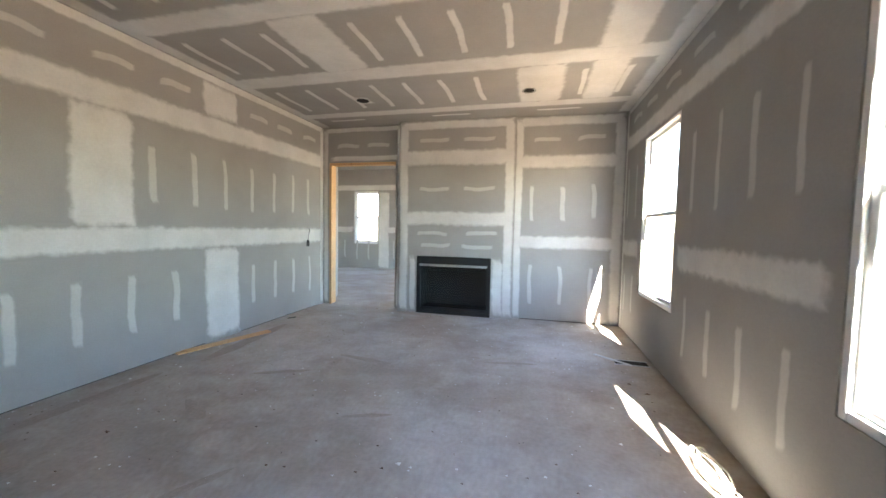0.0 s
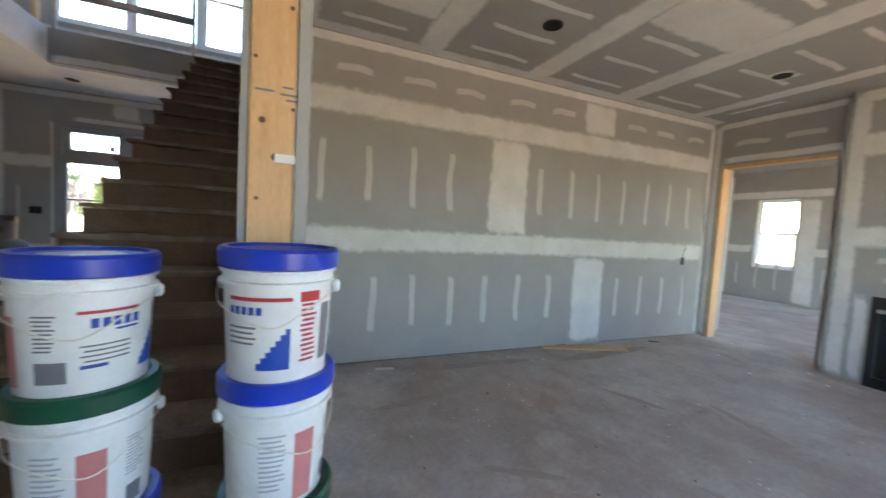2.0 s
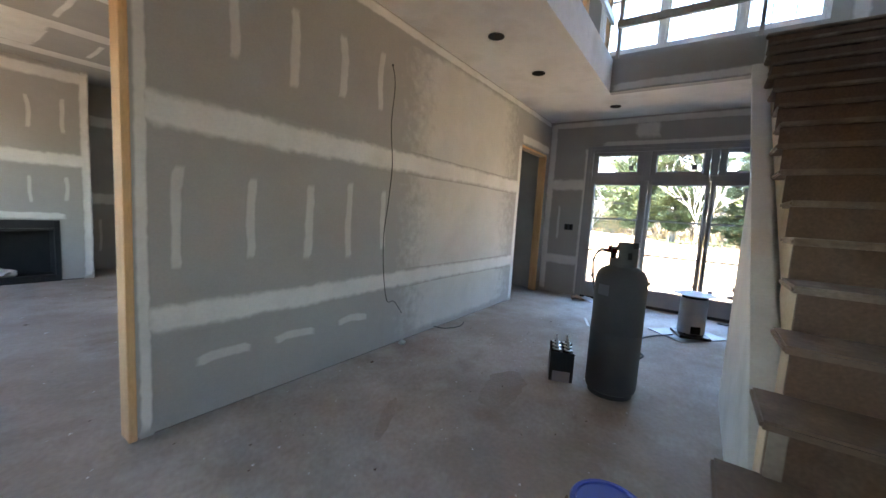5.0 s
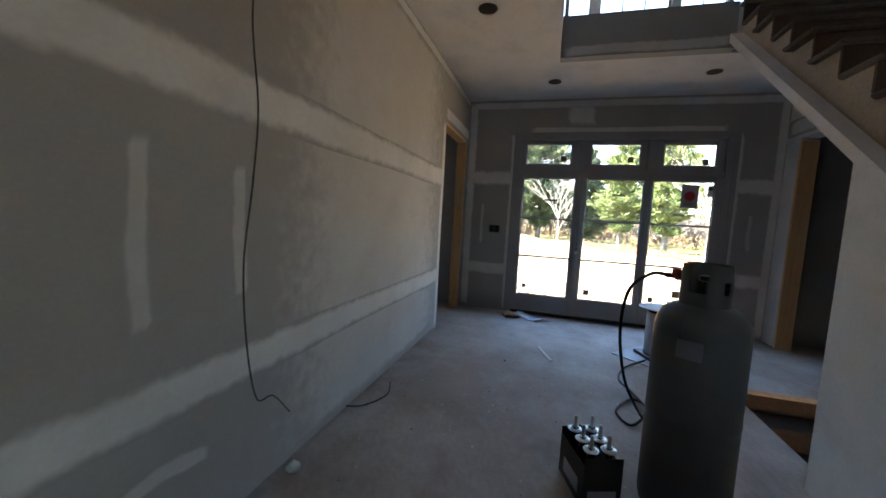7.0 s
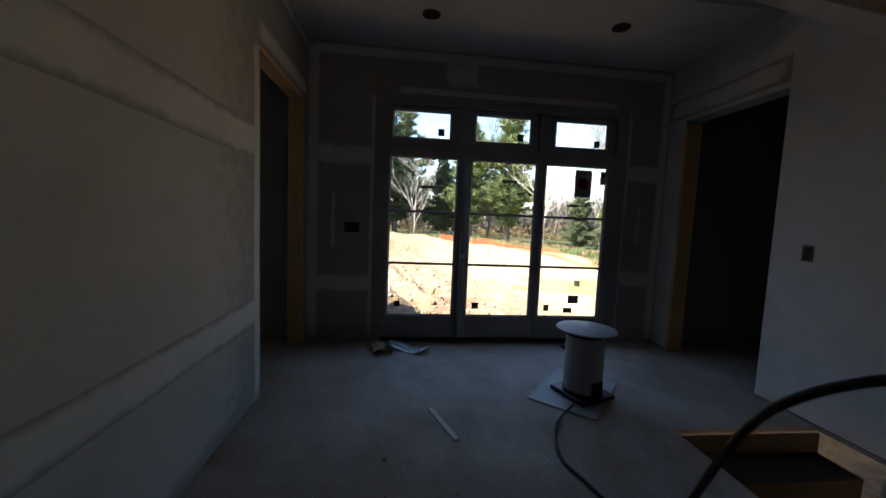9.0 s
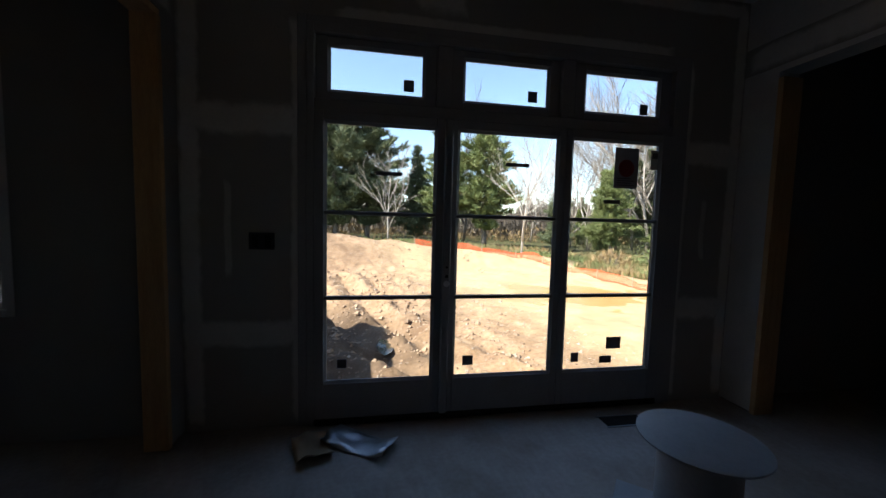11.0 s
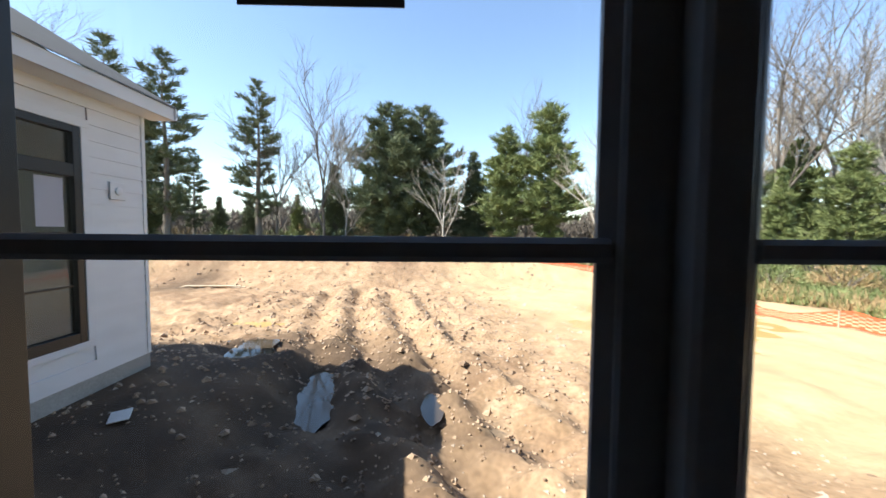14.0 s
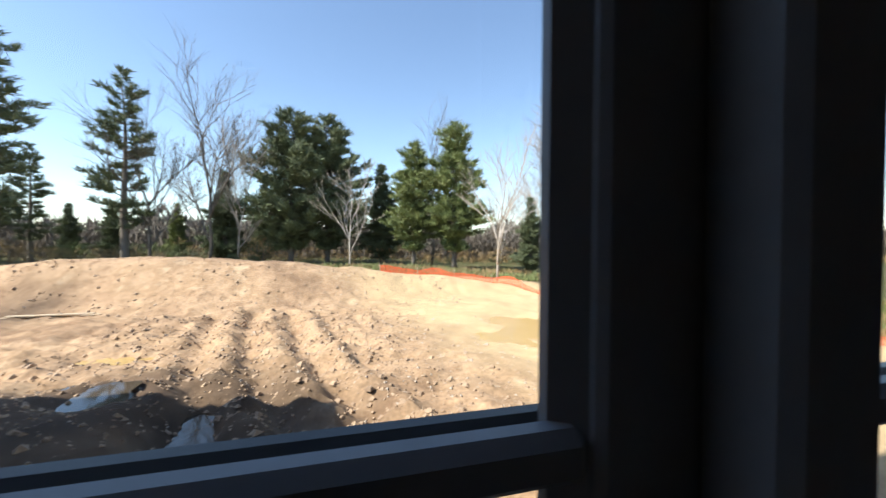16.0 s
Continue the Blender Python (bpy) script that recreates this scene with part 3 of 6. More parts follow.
# low ceilings over the hall and the foyer, with the open well above the stairs
WX, WY = -5.86, -1.545
bm = bmesh.new()
add_box(bm, (-7.2, YH, H), (XR + 0.16, WY - 0.12, UP))
add_box(bm, (-7.2, WY - 0.12, H), (WX - 0.12, 1.165, UP))
add_box(bm, (-0.7, WY - 0.12, H), (XR + 0.16, YS, UP))
ch = tagged(part("ceiling_2", bm, M_primed), "white skimmed drywall ceiling over the hall", "ceiling", kind="structure")
fa = solid_wall("trim_1", "y", WY - 0.12, WY, WX - 0.12, -0.7, H, UP, mat=M_primed, label="drywalled edge of the stair well", kind_name="fascia")
fb = solid_wall("trim_2", "x", WX - 0.12, WX, WY, 0.0, H, UP, mat=M_paper, label="grey drywalled edge of the upper landing", kind_name="fascia")
fc = Face(fb, "x", WX, 1)
tape(fc, [(WY, H + .06, 0.0, H + .06, 0.12)])
solid_wall("wall_upper_1", "x", -0.7, -0.58, WY, 1.165, UP, 6.2, mat=M_primed, label="plain white upper wall")
solid_wall("wall_upper_2", "y", -2.89, YH, -7.2, -0.58, UP, 6.2, mat=M_primed, label="plain grey upper wall")
up_wall = solid_wall("wall_upper_3", "y", WY - 0.12, WY, -3.55, -0.7, UP, 6.2, mat=M_primed, label="white upper wall ending in a raw post")
bm = bmesh.new()
add_box(bm, (-7.4, -2.89, 6.2), (-0.58, YS, 6.4))
tagged(part("ceiling_3", bm, M_primed), "white upper ceiling", "ceiling", kind="structure")

# ---- foyer wall with the glazed doors and the upper window ----
GX = -7.2
UW = (-2.10, 0.68, 4.05, 5.75)
DOOR = (-2.03, 0.615, -0.01, 2.55)
SIDEW = (-4.5, -3.62, 0.75, 2.3)
ww = solid_wall("wall_foyer", "x", GX - 0.1, GX, -5.3, 12.2, -0.4, 6.4, (DOOR, UW, SIDEW), label="grey drywall around the glazed patio doors")
f = Face(ww, "x", GX, 1)
tape(f, [(YH, 1.95, DOOR[0], 1.95, 0.24), (YH, 0.62, DOOR[0], 0.62, 0.22), (DOOR[1], 1.92, 1.165, 1.92, 0.24), (DOOR[1], 0.74, 1.165, 0.74, 0.22), (YH, 2.98, 1.16, 2.98, 0.12),
         (YH + .06, 0, YH + .06, H, 0.14), (DOOR[0] - .05, 0, DOOR[0] - .05, 2.6, 0.12), (DOOR[1] + .05, 0, DOOR[1] + .05, 2.6, 0.12), (1.1, 0, 1.1, H, 0.12), (-1.9, 2.62, 0.55, 2.62, 0.12), (-1.2, 2.66, -1.2, 3.0, 0.4),
         (YH, 3.9, 1.1, 3.9, 0.2), (0.95, 3.5, 0.95, 6.1, 0.2)])
screw_patches(f, -2.62, -2.1, 0.75, 1.82, start=0.12, trim=0.2)
screw_patches(f, 0.68, 1.05, 0.85, 1.8, start=0.2, trim=0.2)

# ---- walls and ceilings that close the other rooms ----
def closing(name, axis, c0, c1, u0, u1, openings=(), z0=-0.4, z1=H, mat=None):
    return solid_wall(name, axis, c0, c1, u0, u1, z0, z1, openings, mat=mat, label="plain grey drywall")


FW = (-5.09, -4.17, 0.77, 2.40)
wf = closing("wall_far_north", "y", 11.7, 11.9, -7.2, 1.71, (FW,))
f = Face(wf, "y", 11.7, -1)
tape(f, [(-5.75, 1.2, FW[0], 1.2, 0.24), (FW[1], 1.2, -1.0, 1.2, 0.24), (-5.75, 2.5, -1.0, 2.5, 0.22), (-4.1, 0, -4.1, 2.4, 0.4), (-5.7, 0, -5.7, H, 0.12)])
screw_patches(f, -5.6, -1.2, 0.1, 1.05, trim=0.15)
wfw = closing("wall_far_west", "x", -5.87, -5.75, 7.2, 11.7)
f = Face(wfw, "x", -5.75, 1)
tape(f, [(7.3, 1.2, 11.7, 1.2, 0.24), (7.3, 2.5, 11.7, 2.5, 0.22)])
# unseen opening, added and widened to brighten the far room
closing("wall_far_east", "x", 1.55, 1.71, 7.2, 11.7, ((7.6, 11.3, 0.3, 2.7),))
fb_open = (-1.66, -0.57, -0.01, 0.85)
wb = closing("wall_back_chimney", "y", -8.7, -7.95, -2.06, -0.22, (fb_open,), z0=0)
f = Face(wb, "y", -7.95, 1)
tape(f, [(-2.06, 1.75, -0.22, 1.75, 0.24), (-2.0, 0, -2.0, H, 0.12), (-0.3, 0, -0.3, H, 0.16), (-2.06, 2.92, -0.22, 2.92, 0.2), (-1.8, 0.95, -0.4, 0.95, 0.12)])
screw_patches(f, -1.9, -0.4, 1.95, 2.8, start=0.12, trim=0.15, spacing=0.36)
screw_patches(f, -1.9, -0.4, 1.02, 1.6, start=0.12, trim=0.06, spacing=0.36)
wbs = closing("wall_back_south", "y", -8.9, -8.7, -7.2, 1.71)
f = Face(wbs, "y", -8.7, 1)
tape(f, [(-4.2, 1.2, -2.06, 1.2, 0.24), (-4.2, 2.47, -2.06, 2.47, 0.22), (-3.1, 0, -3.1, 1.1, 0.5)])
screw_patches(f, -4.1, -2.2, 0.1, 1.05, trim=0.15)
screw_patches(f, -4.1, -2.2, 1.35, 2.3, trim=0.15)
wbw = closing("wall_back_west", "x", -4.3, -4.2, -8.7, -2.89)
# the opening here is out of view, added to light the back room
wbe = closing("wall_back_east", "x", 1.55, 1.71, -8.7, -2.89, ((-7.0, -4.8, 0.66, 2.4),))
ws = closing("wall_side_south", "y", -5.44, -5.3, -7.2, -4.3)
f = Face(ws, "y", -5.3, 1)
tape(f, [(-7.2, 1.2, -4.3, 1.2, 0.24), (-7.2, 2.5, -4.3, 2.5, 0.22)])
wsw = Face(wbw, "x", -4.3, -1)
tape(wsw, [(-5.3, 1.2, -2.9, 1.2, 0.24), (-5.3, 2.5, -2.9, 2.5, 0.22), (-4.2, 0, -4.2, 1.1, 0.4)])
closing("wall_north_room", "y", YD, 7.32, -7.2, XL - 0.12)
bm = bmesh.new()
add_box(bm, (-7.2, YS, H), (XL - 0.12, 7.2, H + 0.3))
add_box(bm, (-7.2, 7.2, H), (1.71, 11.9, H + 0.3))
add_box(bm, (-7.2, -8.9, H), (1.71, -2.89, H + 0.3))
cb = tagged(part("ceiling_4", bm, M_paper), "grey drywall ceiling with white taped joints", "ceiling", kind="structure")
f = Face(cb, "z", H, -1)
vs, fs, fe = [], [], []
for k, (u0, v0, u1, v1, w) in enumerate([(-4.2, y, 3.0, y, 0.3) for y in (-7.4, -6.15, -4.9, -3.65)] + [(-1.2, -7.3, -1.2, -6.2, 0.5), (0.6, -6.1, 0.6, -4.95, 0.5), (-2.4, -4.8, -2.4, -3.7, 0.5)] + [(-5.7, y, 1.4, y, 0.3) for y in (8.2, 9.4, 10.6)]):
    band_data(f, (u0, v0), (u1, v1), w, vs, fs, fe, 0.002 + 0.0004 * (k % 3), feather=0.25, wob=0.06)
for v0, v1 in ((-7.25, -6.3), (-6.0, -5.05), (-4.75, -3.8)):
    for k in range(12):
        p = -3.9 + 0.5 * k
        band_data(f, (p, v0 + 0.1), (p + rng.uniform(-.02, .02), v1 - 0.1), 0.06, vs, fs, fe, 0.0016, step=0.08, feather=0.45)
band_object("joint_compound", vs, fs, fe, cb)
bm = bmesh.new()
add_box(bm, (-7.4, -2.89, H + .3), (1.71, WY - 0.13, UP - 0.002))
tagged(part("floor_upper", bm, M_floor), "upper subfloor", "floor", kind="structure")


# ---- windows ----
def window(name, axis, c, u0, u1, z0, z1, mat, rail=True, depth=0.09, side=1, label="", mullions=(), bars=(), uprights=0):
    """A framed window across axis at c. mullions: places along it that split it; bars: heights of thin glazing bars."""
    P = (lambda a, u, z: (c + a, u, z)) if axis == "x" else (lambda a, u, z: (u, c + a, z))
    ob = tagged(new(name), label or "white framed double-hung window", "window", kind="structure")
    fr = 0.045
    h = depth / 2

    def bar(n, ua, ub, za, zb, d=h, off=0.0, bev=0.004, parent=ob, m=mat):
        return box(n, P(-d + off, ua, za), P(d + off, ub, zb), m, parent, bev)

    bar("window_frame", u0, u0 + fr, z0, z1)
    bar("window_frame", u1 - fr, u1, z0, z1)
    bar("window_frame", u0 + fr, u1 - fr, z1 - fr, z1)
    bar("window_sill", u0 + fr, u1 - fr, z0, z0 + fr)
    edges = [u0 + fr, *mullions, u1 - fr]
    for m in mullions:
        bar("mullion", m - 0.035, m + 0.035, z0 + fr, z1 - fr)
    mid = (z0 + z1) / 2
    for i in range(len(edges) - 1):
        ua = edges[i] + (0.035 if i else 0)
        ub = edges[i + 1] - (0.035 if i < len(edges) - 2 else 0)
        spans = ((z0 + fr, mid + 0.02, 0.012 * side), (mid - 0.02, z1 - fr, -0.012 * side)) if rail else ((z0 + fr, z1 - fr, 0.0),)
        for za, zb, off in spans:
            s = 0.04
            sash = bar("sash", ua, ua + s, za, zb, 0.014, off)
            bar("sash", ub - s, ub, za, zb, 0.014, off)
            bar("sash", ua + s, ub - s, za, za + s, 0.014, off)
            bar("sash", ua + s, ub - s, zb - s, zb, 0.014, off)
            for b in bars:
                if za + s < b < zb - s:
                    bar("glazing_bar", ua + s, ub - s, b - 0.009, b + 0.009, 0.009, off, 0.002)
            for k in range(uprights):
                u = ua + s + (ub - ua - 2 * s) * (k + 1) / (uprights + 1)
                bar("glazing_bar", u - 0.008, u + 0.008, za + s, zb - s, 0.008, off, 0.002)
            pane = mesh_ob("pane", [P(off, ua + s, za + s), P(off, ub - s, za + s), P(off, ub - s, zb - s), P(off, ua + s, zb - s)], [(0, 1, 2, 3)], M_glass, ob)
            pane.visible_shadow = False
    return ob


for nm, w in (("window_1", W1), ("window_2", W2)):
    window(nm, "x", XR + 0.05, *w, M_white, side=-1)
window("window_4", "y", 11.8, *FW, M_white)
window("window_5", "x", GX - 0.05, *UW, M_white, mullions=(-1.16, -0.21), label="large white triple upper window over the foyer", bars=(4.48, 5.3), rail=True, uprights=2)
window("window_6", "x", GX - 0.05, *SIDEW, M_white, label="white window of the side room")
# next two windows are unseen, added to let daylight into their rooms
window("window_7", "x", 1.57, 8.6, 10.4, 0.66, 2.4, M_white, mullions=(9.5,))
window("window_8", "x", 1.57, -7.0, -4.8, 0.66, 2.4, M_white, mullions=(-5.9,))

# ---- glazed patio doors with transoms ----
door = tagged(new("door_1"), "triple glazed patio door with transom lights, white primer greyed for shade", "door", kind="structure")


def dbox(n, y0, y1, z0, z1, x0, x1, bev=0.004, mat=M_doorshade, parent=None):
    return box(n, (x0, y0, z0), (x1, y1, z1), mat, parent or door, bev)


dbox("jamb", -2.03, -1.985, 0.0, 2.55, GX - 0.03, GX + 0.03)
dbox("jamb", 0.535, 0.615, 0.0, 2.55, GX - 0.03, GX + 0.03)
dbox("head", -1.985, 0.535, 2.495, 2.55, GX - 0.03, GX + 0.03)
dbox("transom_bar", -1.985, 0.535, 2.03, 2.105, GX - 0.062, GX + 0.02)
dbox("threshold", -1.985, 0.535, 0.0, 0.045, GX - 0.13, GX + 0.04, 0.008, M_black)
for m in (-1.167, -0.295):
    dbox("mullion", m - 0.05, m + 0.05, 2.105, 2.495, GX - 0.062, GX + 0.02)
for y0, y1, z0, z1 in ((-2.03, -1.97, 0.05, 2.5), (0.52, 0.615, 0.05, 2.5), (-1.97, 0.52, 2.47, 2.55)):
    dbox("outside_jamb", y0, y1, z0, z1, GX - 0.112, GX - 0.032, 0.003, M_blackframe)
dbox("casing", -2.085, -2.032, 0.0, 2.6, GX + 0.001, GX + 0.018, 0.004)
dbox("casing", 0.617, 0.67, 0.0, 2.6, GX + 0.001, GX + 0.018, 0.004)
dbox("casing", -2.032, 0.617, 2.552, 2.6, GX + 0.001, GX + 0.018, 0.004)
GLASS = ((-1.907, -1.231), (-1.056, -0.372), (-0.242, 0.430))
PANEL = ((-1.983, -1.142), (-1.139, -0.308), (-0.305, 0.533))
ZB, ZT, MUNT = 0.303, 1.952, (0.851, 1.400)
LX, BW = GX + 0.022, 0.016


def bead(parent, y0, y1, z0, z1, x, s, mat):
    """Sloped glazing bead round a pane."""
    for a, b, c, d in (((y0, z0), (y1, z0), 0, 1), ((y0, z1), (y1, z1), 0, -1), ((y0, z0), (y0, z1), 1, 0), ((y1, z0), (y1, z1), -1, 0)):
        w = BW
        vs = [(x, *a), (x, *b), (x + s * 0.018, a[0], a[1]), (x + s * 0.018, b[0], b[1])]
        inner = [(x, a[0] + c * w, a[1] + d * w), (x, b[0] + c * w, b[1] + d * w), (x + s * 0.008, a[0] + c * w, a[1] + d * w), (x + s * 0.008, b[0] + c * w, b[1] + d * w)]
        mesh_ob("glazing_bead", vs + inner, [(0, 1, 5, 4), (4, 5, 7, 6), (6, 7, 3, 2), (2, 3, 1, 0), (0, 4, 6, 2), (1, 3, 7, 5)], mat, parent)


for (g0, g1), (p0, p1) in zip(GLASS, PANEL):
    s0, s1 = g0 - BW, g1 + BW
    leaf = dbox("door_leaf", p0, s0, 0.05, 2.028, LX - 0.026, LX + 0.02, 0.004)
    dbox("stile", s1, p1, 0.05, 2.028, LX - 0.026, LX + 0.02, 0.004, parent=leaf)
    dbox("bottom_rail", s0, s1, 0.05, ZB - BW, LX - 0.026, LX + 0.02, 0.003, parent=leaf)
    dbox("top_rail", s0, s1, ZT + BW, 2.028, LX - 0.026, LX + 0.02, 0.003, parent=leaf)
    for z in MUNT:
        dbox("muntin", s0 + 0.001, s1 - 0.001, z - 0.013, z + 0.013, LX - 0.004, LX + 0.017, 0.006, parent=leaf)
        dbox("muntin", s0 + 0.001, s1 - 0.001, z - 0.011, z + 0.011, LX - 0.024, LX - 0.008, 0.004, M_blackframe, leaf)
    bead(leaf, s0, s1, ZB - BW, ZT + BW, LX - 0.006, 1, M_doorshade)
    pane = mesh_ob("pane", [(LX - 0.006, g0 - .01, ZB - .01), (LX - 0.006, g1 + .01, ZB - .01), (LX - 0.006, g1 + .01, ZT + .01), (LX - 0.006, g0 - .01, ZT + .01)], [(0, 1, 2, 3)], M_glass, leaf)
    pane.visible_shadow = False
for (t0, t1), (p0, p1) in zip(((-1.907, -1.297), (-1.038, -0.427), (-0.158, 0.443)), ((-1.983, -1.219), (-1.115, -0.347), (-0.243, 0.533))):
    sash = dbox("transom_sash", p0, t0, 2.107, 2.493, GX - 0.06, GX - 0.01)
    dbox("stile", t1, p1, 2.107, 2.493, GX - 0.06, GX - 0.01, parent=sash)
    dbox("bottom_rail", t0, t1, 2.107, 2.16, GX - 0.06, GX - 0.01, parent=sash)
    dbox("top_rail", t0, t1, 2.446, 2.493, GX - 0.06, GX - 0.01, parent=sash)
    bead(sash, t0, t1, 2.16, 2.446, GX - 0.034, 1, M_doorshade)
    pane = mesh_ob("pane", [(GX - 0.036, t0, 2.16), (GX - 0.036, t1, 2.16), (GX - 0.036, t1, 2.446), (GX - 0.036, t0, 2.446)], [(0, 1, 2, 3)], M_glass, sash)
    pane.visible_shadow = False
dbox("astragal", -1.165, -1.112, 0.06, 2.02, LX + 0.021, LX + 0.062, 0.006)
# lock holes between the two leaves
for z, r in ((1.0, 0.011), (0.95, 0.02), (1.06, 0.008)):
    ob = lathe("lock_bore", [(r, 0), (r, 0.004), (r * 0.7, 0.005)], M_cap if r > 0.015 else M_black, door, 16)
    ob.matrix_basis = Matrix.Translation((LX + 0.062, -1.137 + (0.0 if r > 0.015 else 0.0), z)) @ pose(0, 0, 0, 0, 90, 0)


def sticker(name, y, z, w, h, mat, label, dx=0.0):
    ob = box(name, (-0.0007, -w / 2, -h / 2), (0.0007, w / 2, h / 2), mat, None, 0)
    ob.location = (LX - 0.0035 - dx * 1.75, y, z)
    return tagged(ob, label, "sticker", "glass stickers on the patio door")


for y, z, w, h, dx in ((-1.40, 2.24, 0.068, 0.075, 0.03), (-0.54, 2.24, 0.068, 0.075, 0.03), (0.33, 2.22, 0.066, 0.075, 0.03), (0.16, 0.49, 0.12, 0.09, 0), (0.10, 0.365, 0.10, 0.055, 0), (-0.15, 0.39, 0.06, 0.07, 0), (-0.96, 0.40, 0.075, 0.07, 0), (-1.81, 0.41, 0.06, 0.06, 0)):
    sticker("glass_sticker", y, z, w, h, M_inkgrey, "small grey square sticker on the door glass", dx)
for y, z, w in ((-1.52, 1.66, 0.17), (-0.65, 1.76, 0.17), (0.08, 1.535, 0.13)):
    sticker("tape_strip", y, z, w, 0.026, M_inkgrey, "short strip of dark tape on the door glass")
sg = sticker("notice_sheet", 0.18, 1.78, 0.19, 0.29, M_inkpale, "printed notice sheet with a red ring on the door glass")
sg2 = sticker("notice_sheet", 0.415, 1.85, 0.08, 0.14, M_paperwhite, "small printed notice on the door glass")
ring = lathe("ring_mark", [(0.062, 0), (0.062, 0.0008), (0.044, 0.0008), (0.044, 0)], M_inkred, sg, 28)
ring.matrix_basis = Matrix.Translation((0.0012, 0, 0.0)) @ pose(0, 0, 0, 0, 90, 0)
bar_mark = box("ring_bar", (0.0008, -0.055, -0.011), (0.0016, 0.055, 0.011), M_inkred, sg, 0)
bar_mark.matrix_basis = pose(0, 0, 0, -40, 0, 0)
for k in range(4):
    box("print_bar", (0.0008, -0.07, -0.125 + 0.016 * k), (0.0015, 0.07 - 0.03 * (k % 2), -0.118 + 0.016 * k), M_inkgrey, sg, 0)
box("print_bar", (0.0008, -0.03, 0.01), (0.0015, 0.03, 0.05), M_inkgrey, sg2, 0)

# ---- jamb lumber in the raw openings ----
def lumber(name, a, b, label="raw yellow pine framing lumber at an opening"):
    return tagged(box(name, a, b, M_stud, None, 0.003), label, "lumber", kind="structure")


lumber("trim_jamb_1", (OPX0, YH - 0.129, 0), (OPX0 + 0.038, YH + 0.004, HEAD - 0.04))
lumber("trim_jamb_2", (OPX0, YH - 0.129, HEAD - 0.04), (OPX1, YH + 0.004, HEAD - 0.002))
lumber("trim_jamb_3", (-7.05, YH - 0.129, 0), (-7.012, YH + 0.004, HEAD - 0.04))
lumber("trim_jamb_4", (-7.05, YH - 0.129, HEAD - 0.04), (-5.96, YH - 0.002, HEAD - 0.002))
lumber("trim_jamb_5", (-6.95, 1.146, 0), (-6.912, YS - 0.01, HEAD - 0.04))
lumber("trim_jamb_6", (DX0, YD - 0.005, 0), (DX0 + 0.038, YD + 0.14, DH - 0.04))
lumber("trim_jamb_7", (DX0, YD + 0.005, DH - 0.04), (DX1, YD + 0.14, DH - 0.002))
PX = -0.84
post = lumber("trim_post", (-0.879, 1.166, 0), (PX, 1.286, H), "raw yellow built-up post with dark knots and stains")
post2 = lumber("trim_post_upper", (-3.59, WY - 0.118, UP), (-3.552, WY - 0.002, 6.19))
for y, z, r in ((1.22, 1.58, .009), (1.255, 1.48, .01), (1.2, 1.75, .006), (1.29, 1.9, .007), (1.24, 2.2, .011), (1.21, 1.36, .006), (1.3, 1.62, .006), (1.23, 0.9, .01)):
    k = lathe("knot", [(r, 0), (r * .8, 0.0012), (r * .3, 0.0014)], M_stairwood, post, 10)
    k.matrix_basis = Matrix.Translation((PX, y - 0.02, z)) @ pose(0, 0, 0, 0, 90, 0)
for y0, y1, z in ((1.2, 1.25, 1.66), (1.265, 1.31, 1.655), (1.27, 1.3, 1.675), (1.28, 1.315, 1.64)):
    box("stamp_mark", (PX, y0 - 0.02, z), (PX + 0.0008, y1 - 0.02, z + 0.006), M_inkgrey, post, 0)
box("plaster_smear", (PX, 1.235, 1.465), (PX + 0.0015, 1.29, 1.49), M_paperwhite, post, 0.0005)
# metal corner guards beside the post
tagged(box("trim_corner_1", (-0.882, 1.142, 0), (-0.85, 1.163, H), M_mud, None, 0.002), "white corner bead beside the post", "corner bead", kind="structure")
tagged(box("trim_corner_2", (-0.882, 1.289, 0), (-0.838, 1.326, H), M_mud, None, 0.002), "white corner bead beside the post", "corner bead", kind="structure")

# ---- staircase ----
NR, RISE, RUN, X1 = 18, 0.1905, 0.268, -1.23
YW = 1.148
YL = {2: -0.36, 3: -0.225, 4: -0.12, 5: -0.05, 6: -0.01, 7: -0.005}
stairs = thing("staircase", (0, 0, 0), "brown dusty wooden staircase with a rounded bottom step", "staircase")


def bullnose(name, grow, z0, z1, mat):
    """The starting step, with a half-round end."""
    x0, x1 = X1 + 0.03 + grow, X1 - RUN - 0.03 - grow
    r, cx = (x0 - x1) / 2, (x0 + x1) / 2
    ring = [(x1, YW), (x0, YW)] + [(cx + r * math.cos(a), -0.56 - r * math.sin(a)) for a in [math.pi * k / 18 for k in range(19)]]
    bm = bmesh.new()
    lo, hi = [[bm.verts.new((x, y, z)) for x, y in ring] for z in (z0, z1)]
    bm.faces.new(lo[::-1])
    bm.faces.new(hi)
    n = len(ring)
    for k in range(n):
        bm.faces.new((lo[k], lo[(k + 1) % n], hi[(k + 1) % n], hi[k]))
    if grow == 0:
        bmesh.ops.bevel(bm, geom=[e for e in bm.edges if abs(e.verts[0].co.z - e.verts[1].co.z) < 1e-6], offset=0.008, segments=2, affect="EDGES")
    return part(name, bm, mat, stairs)


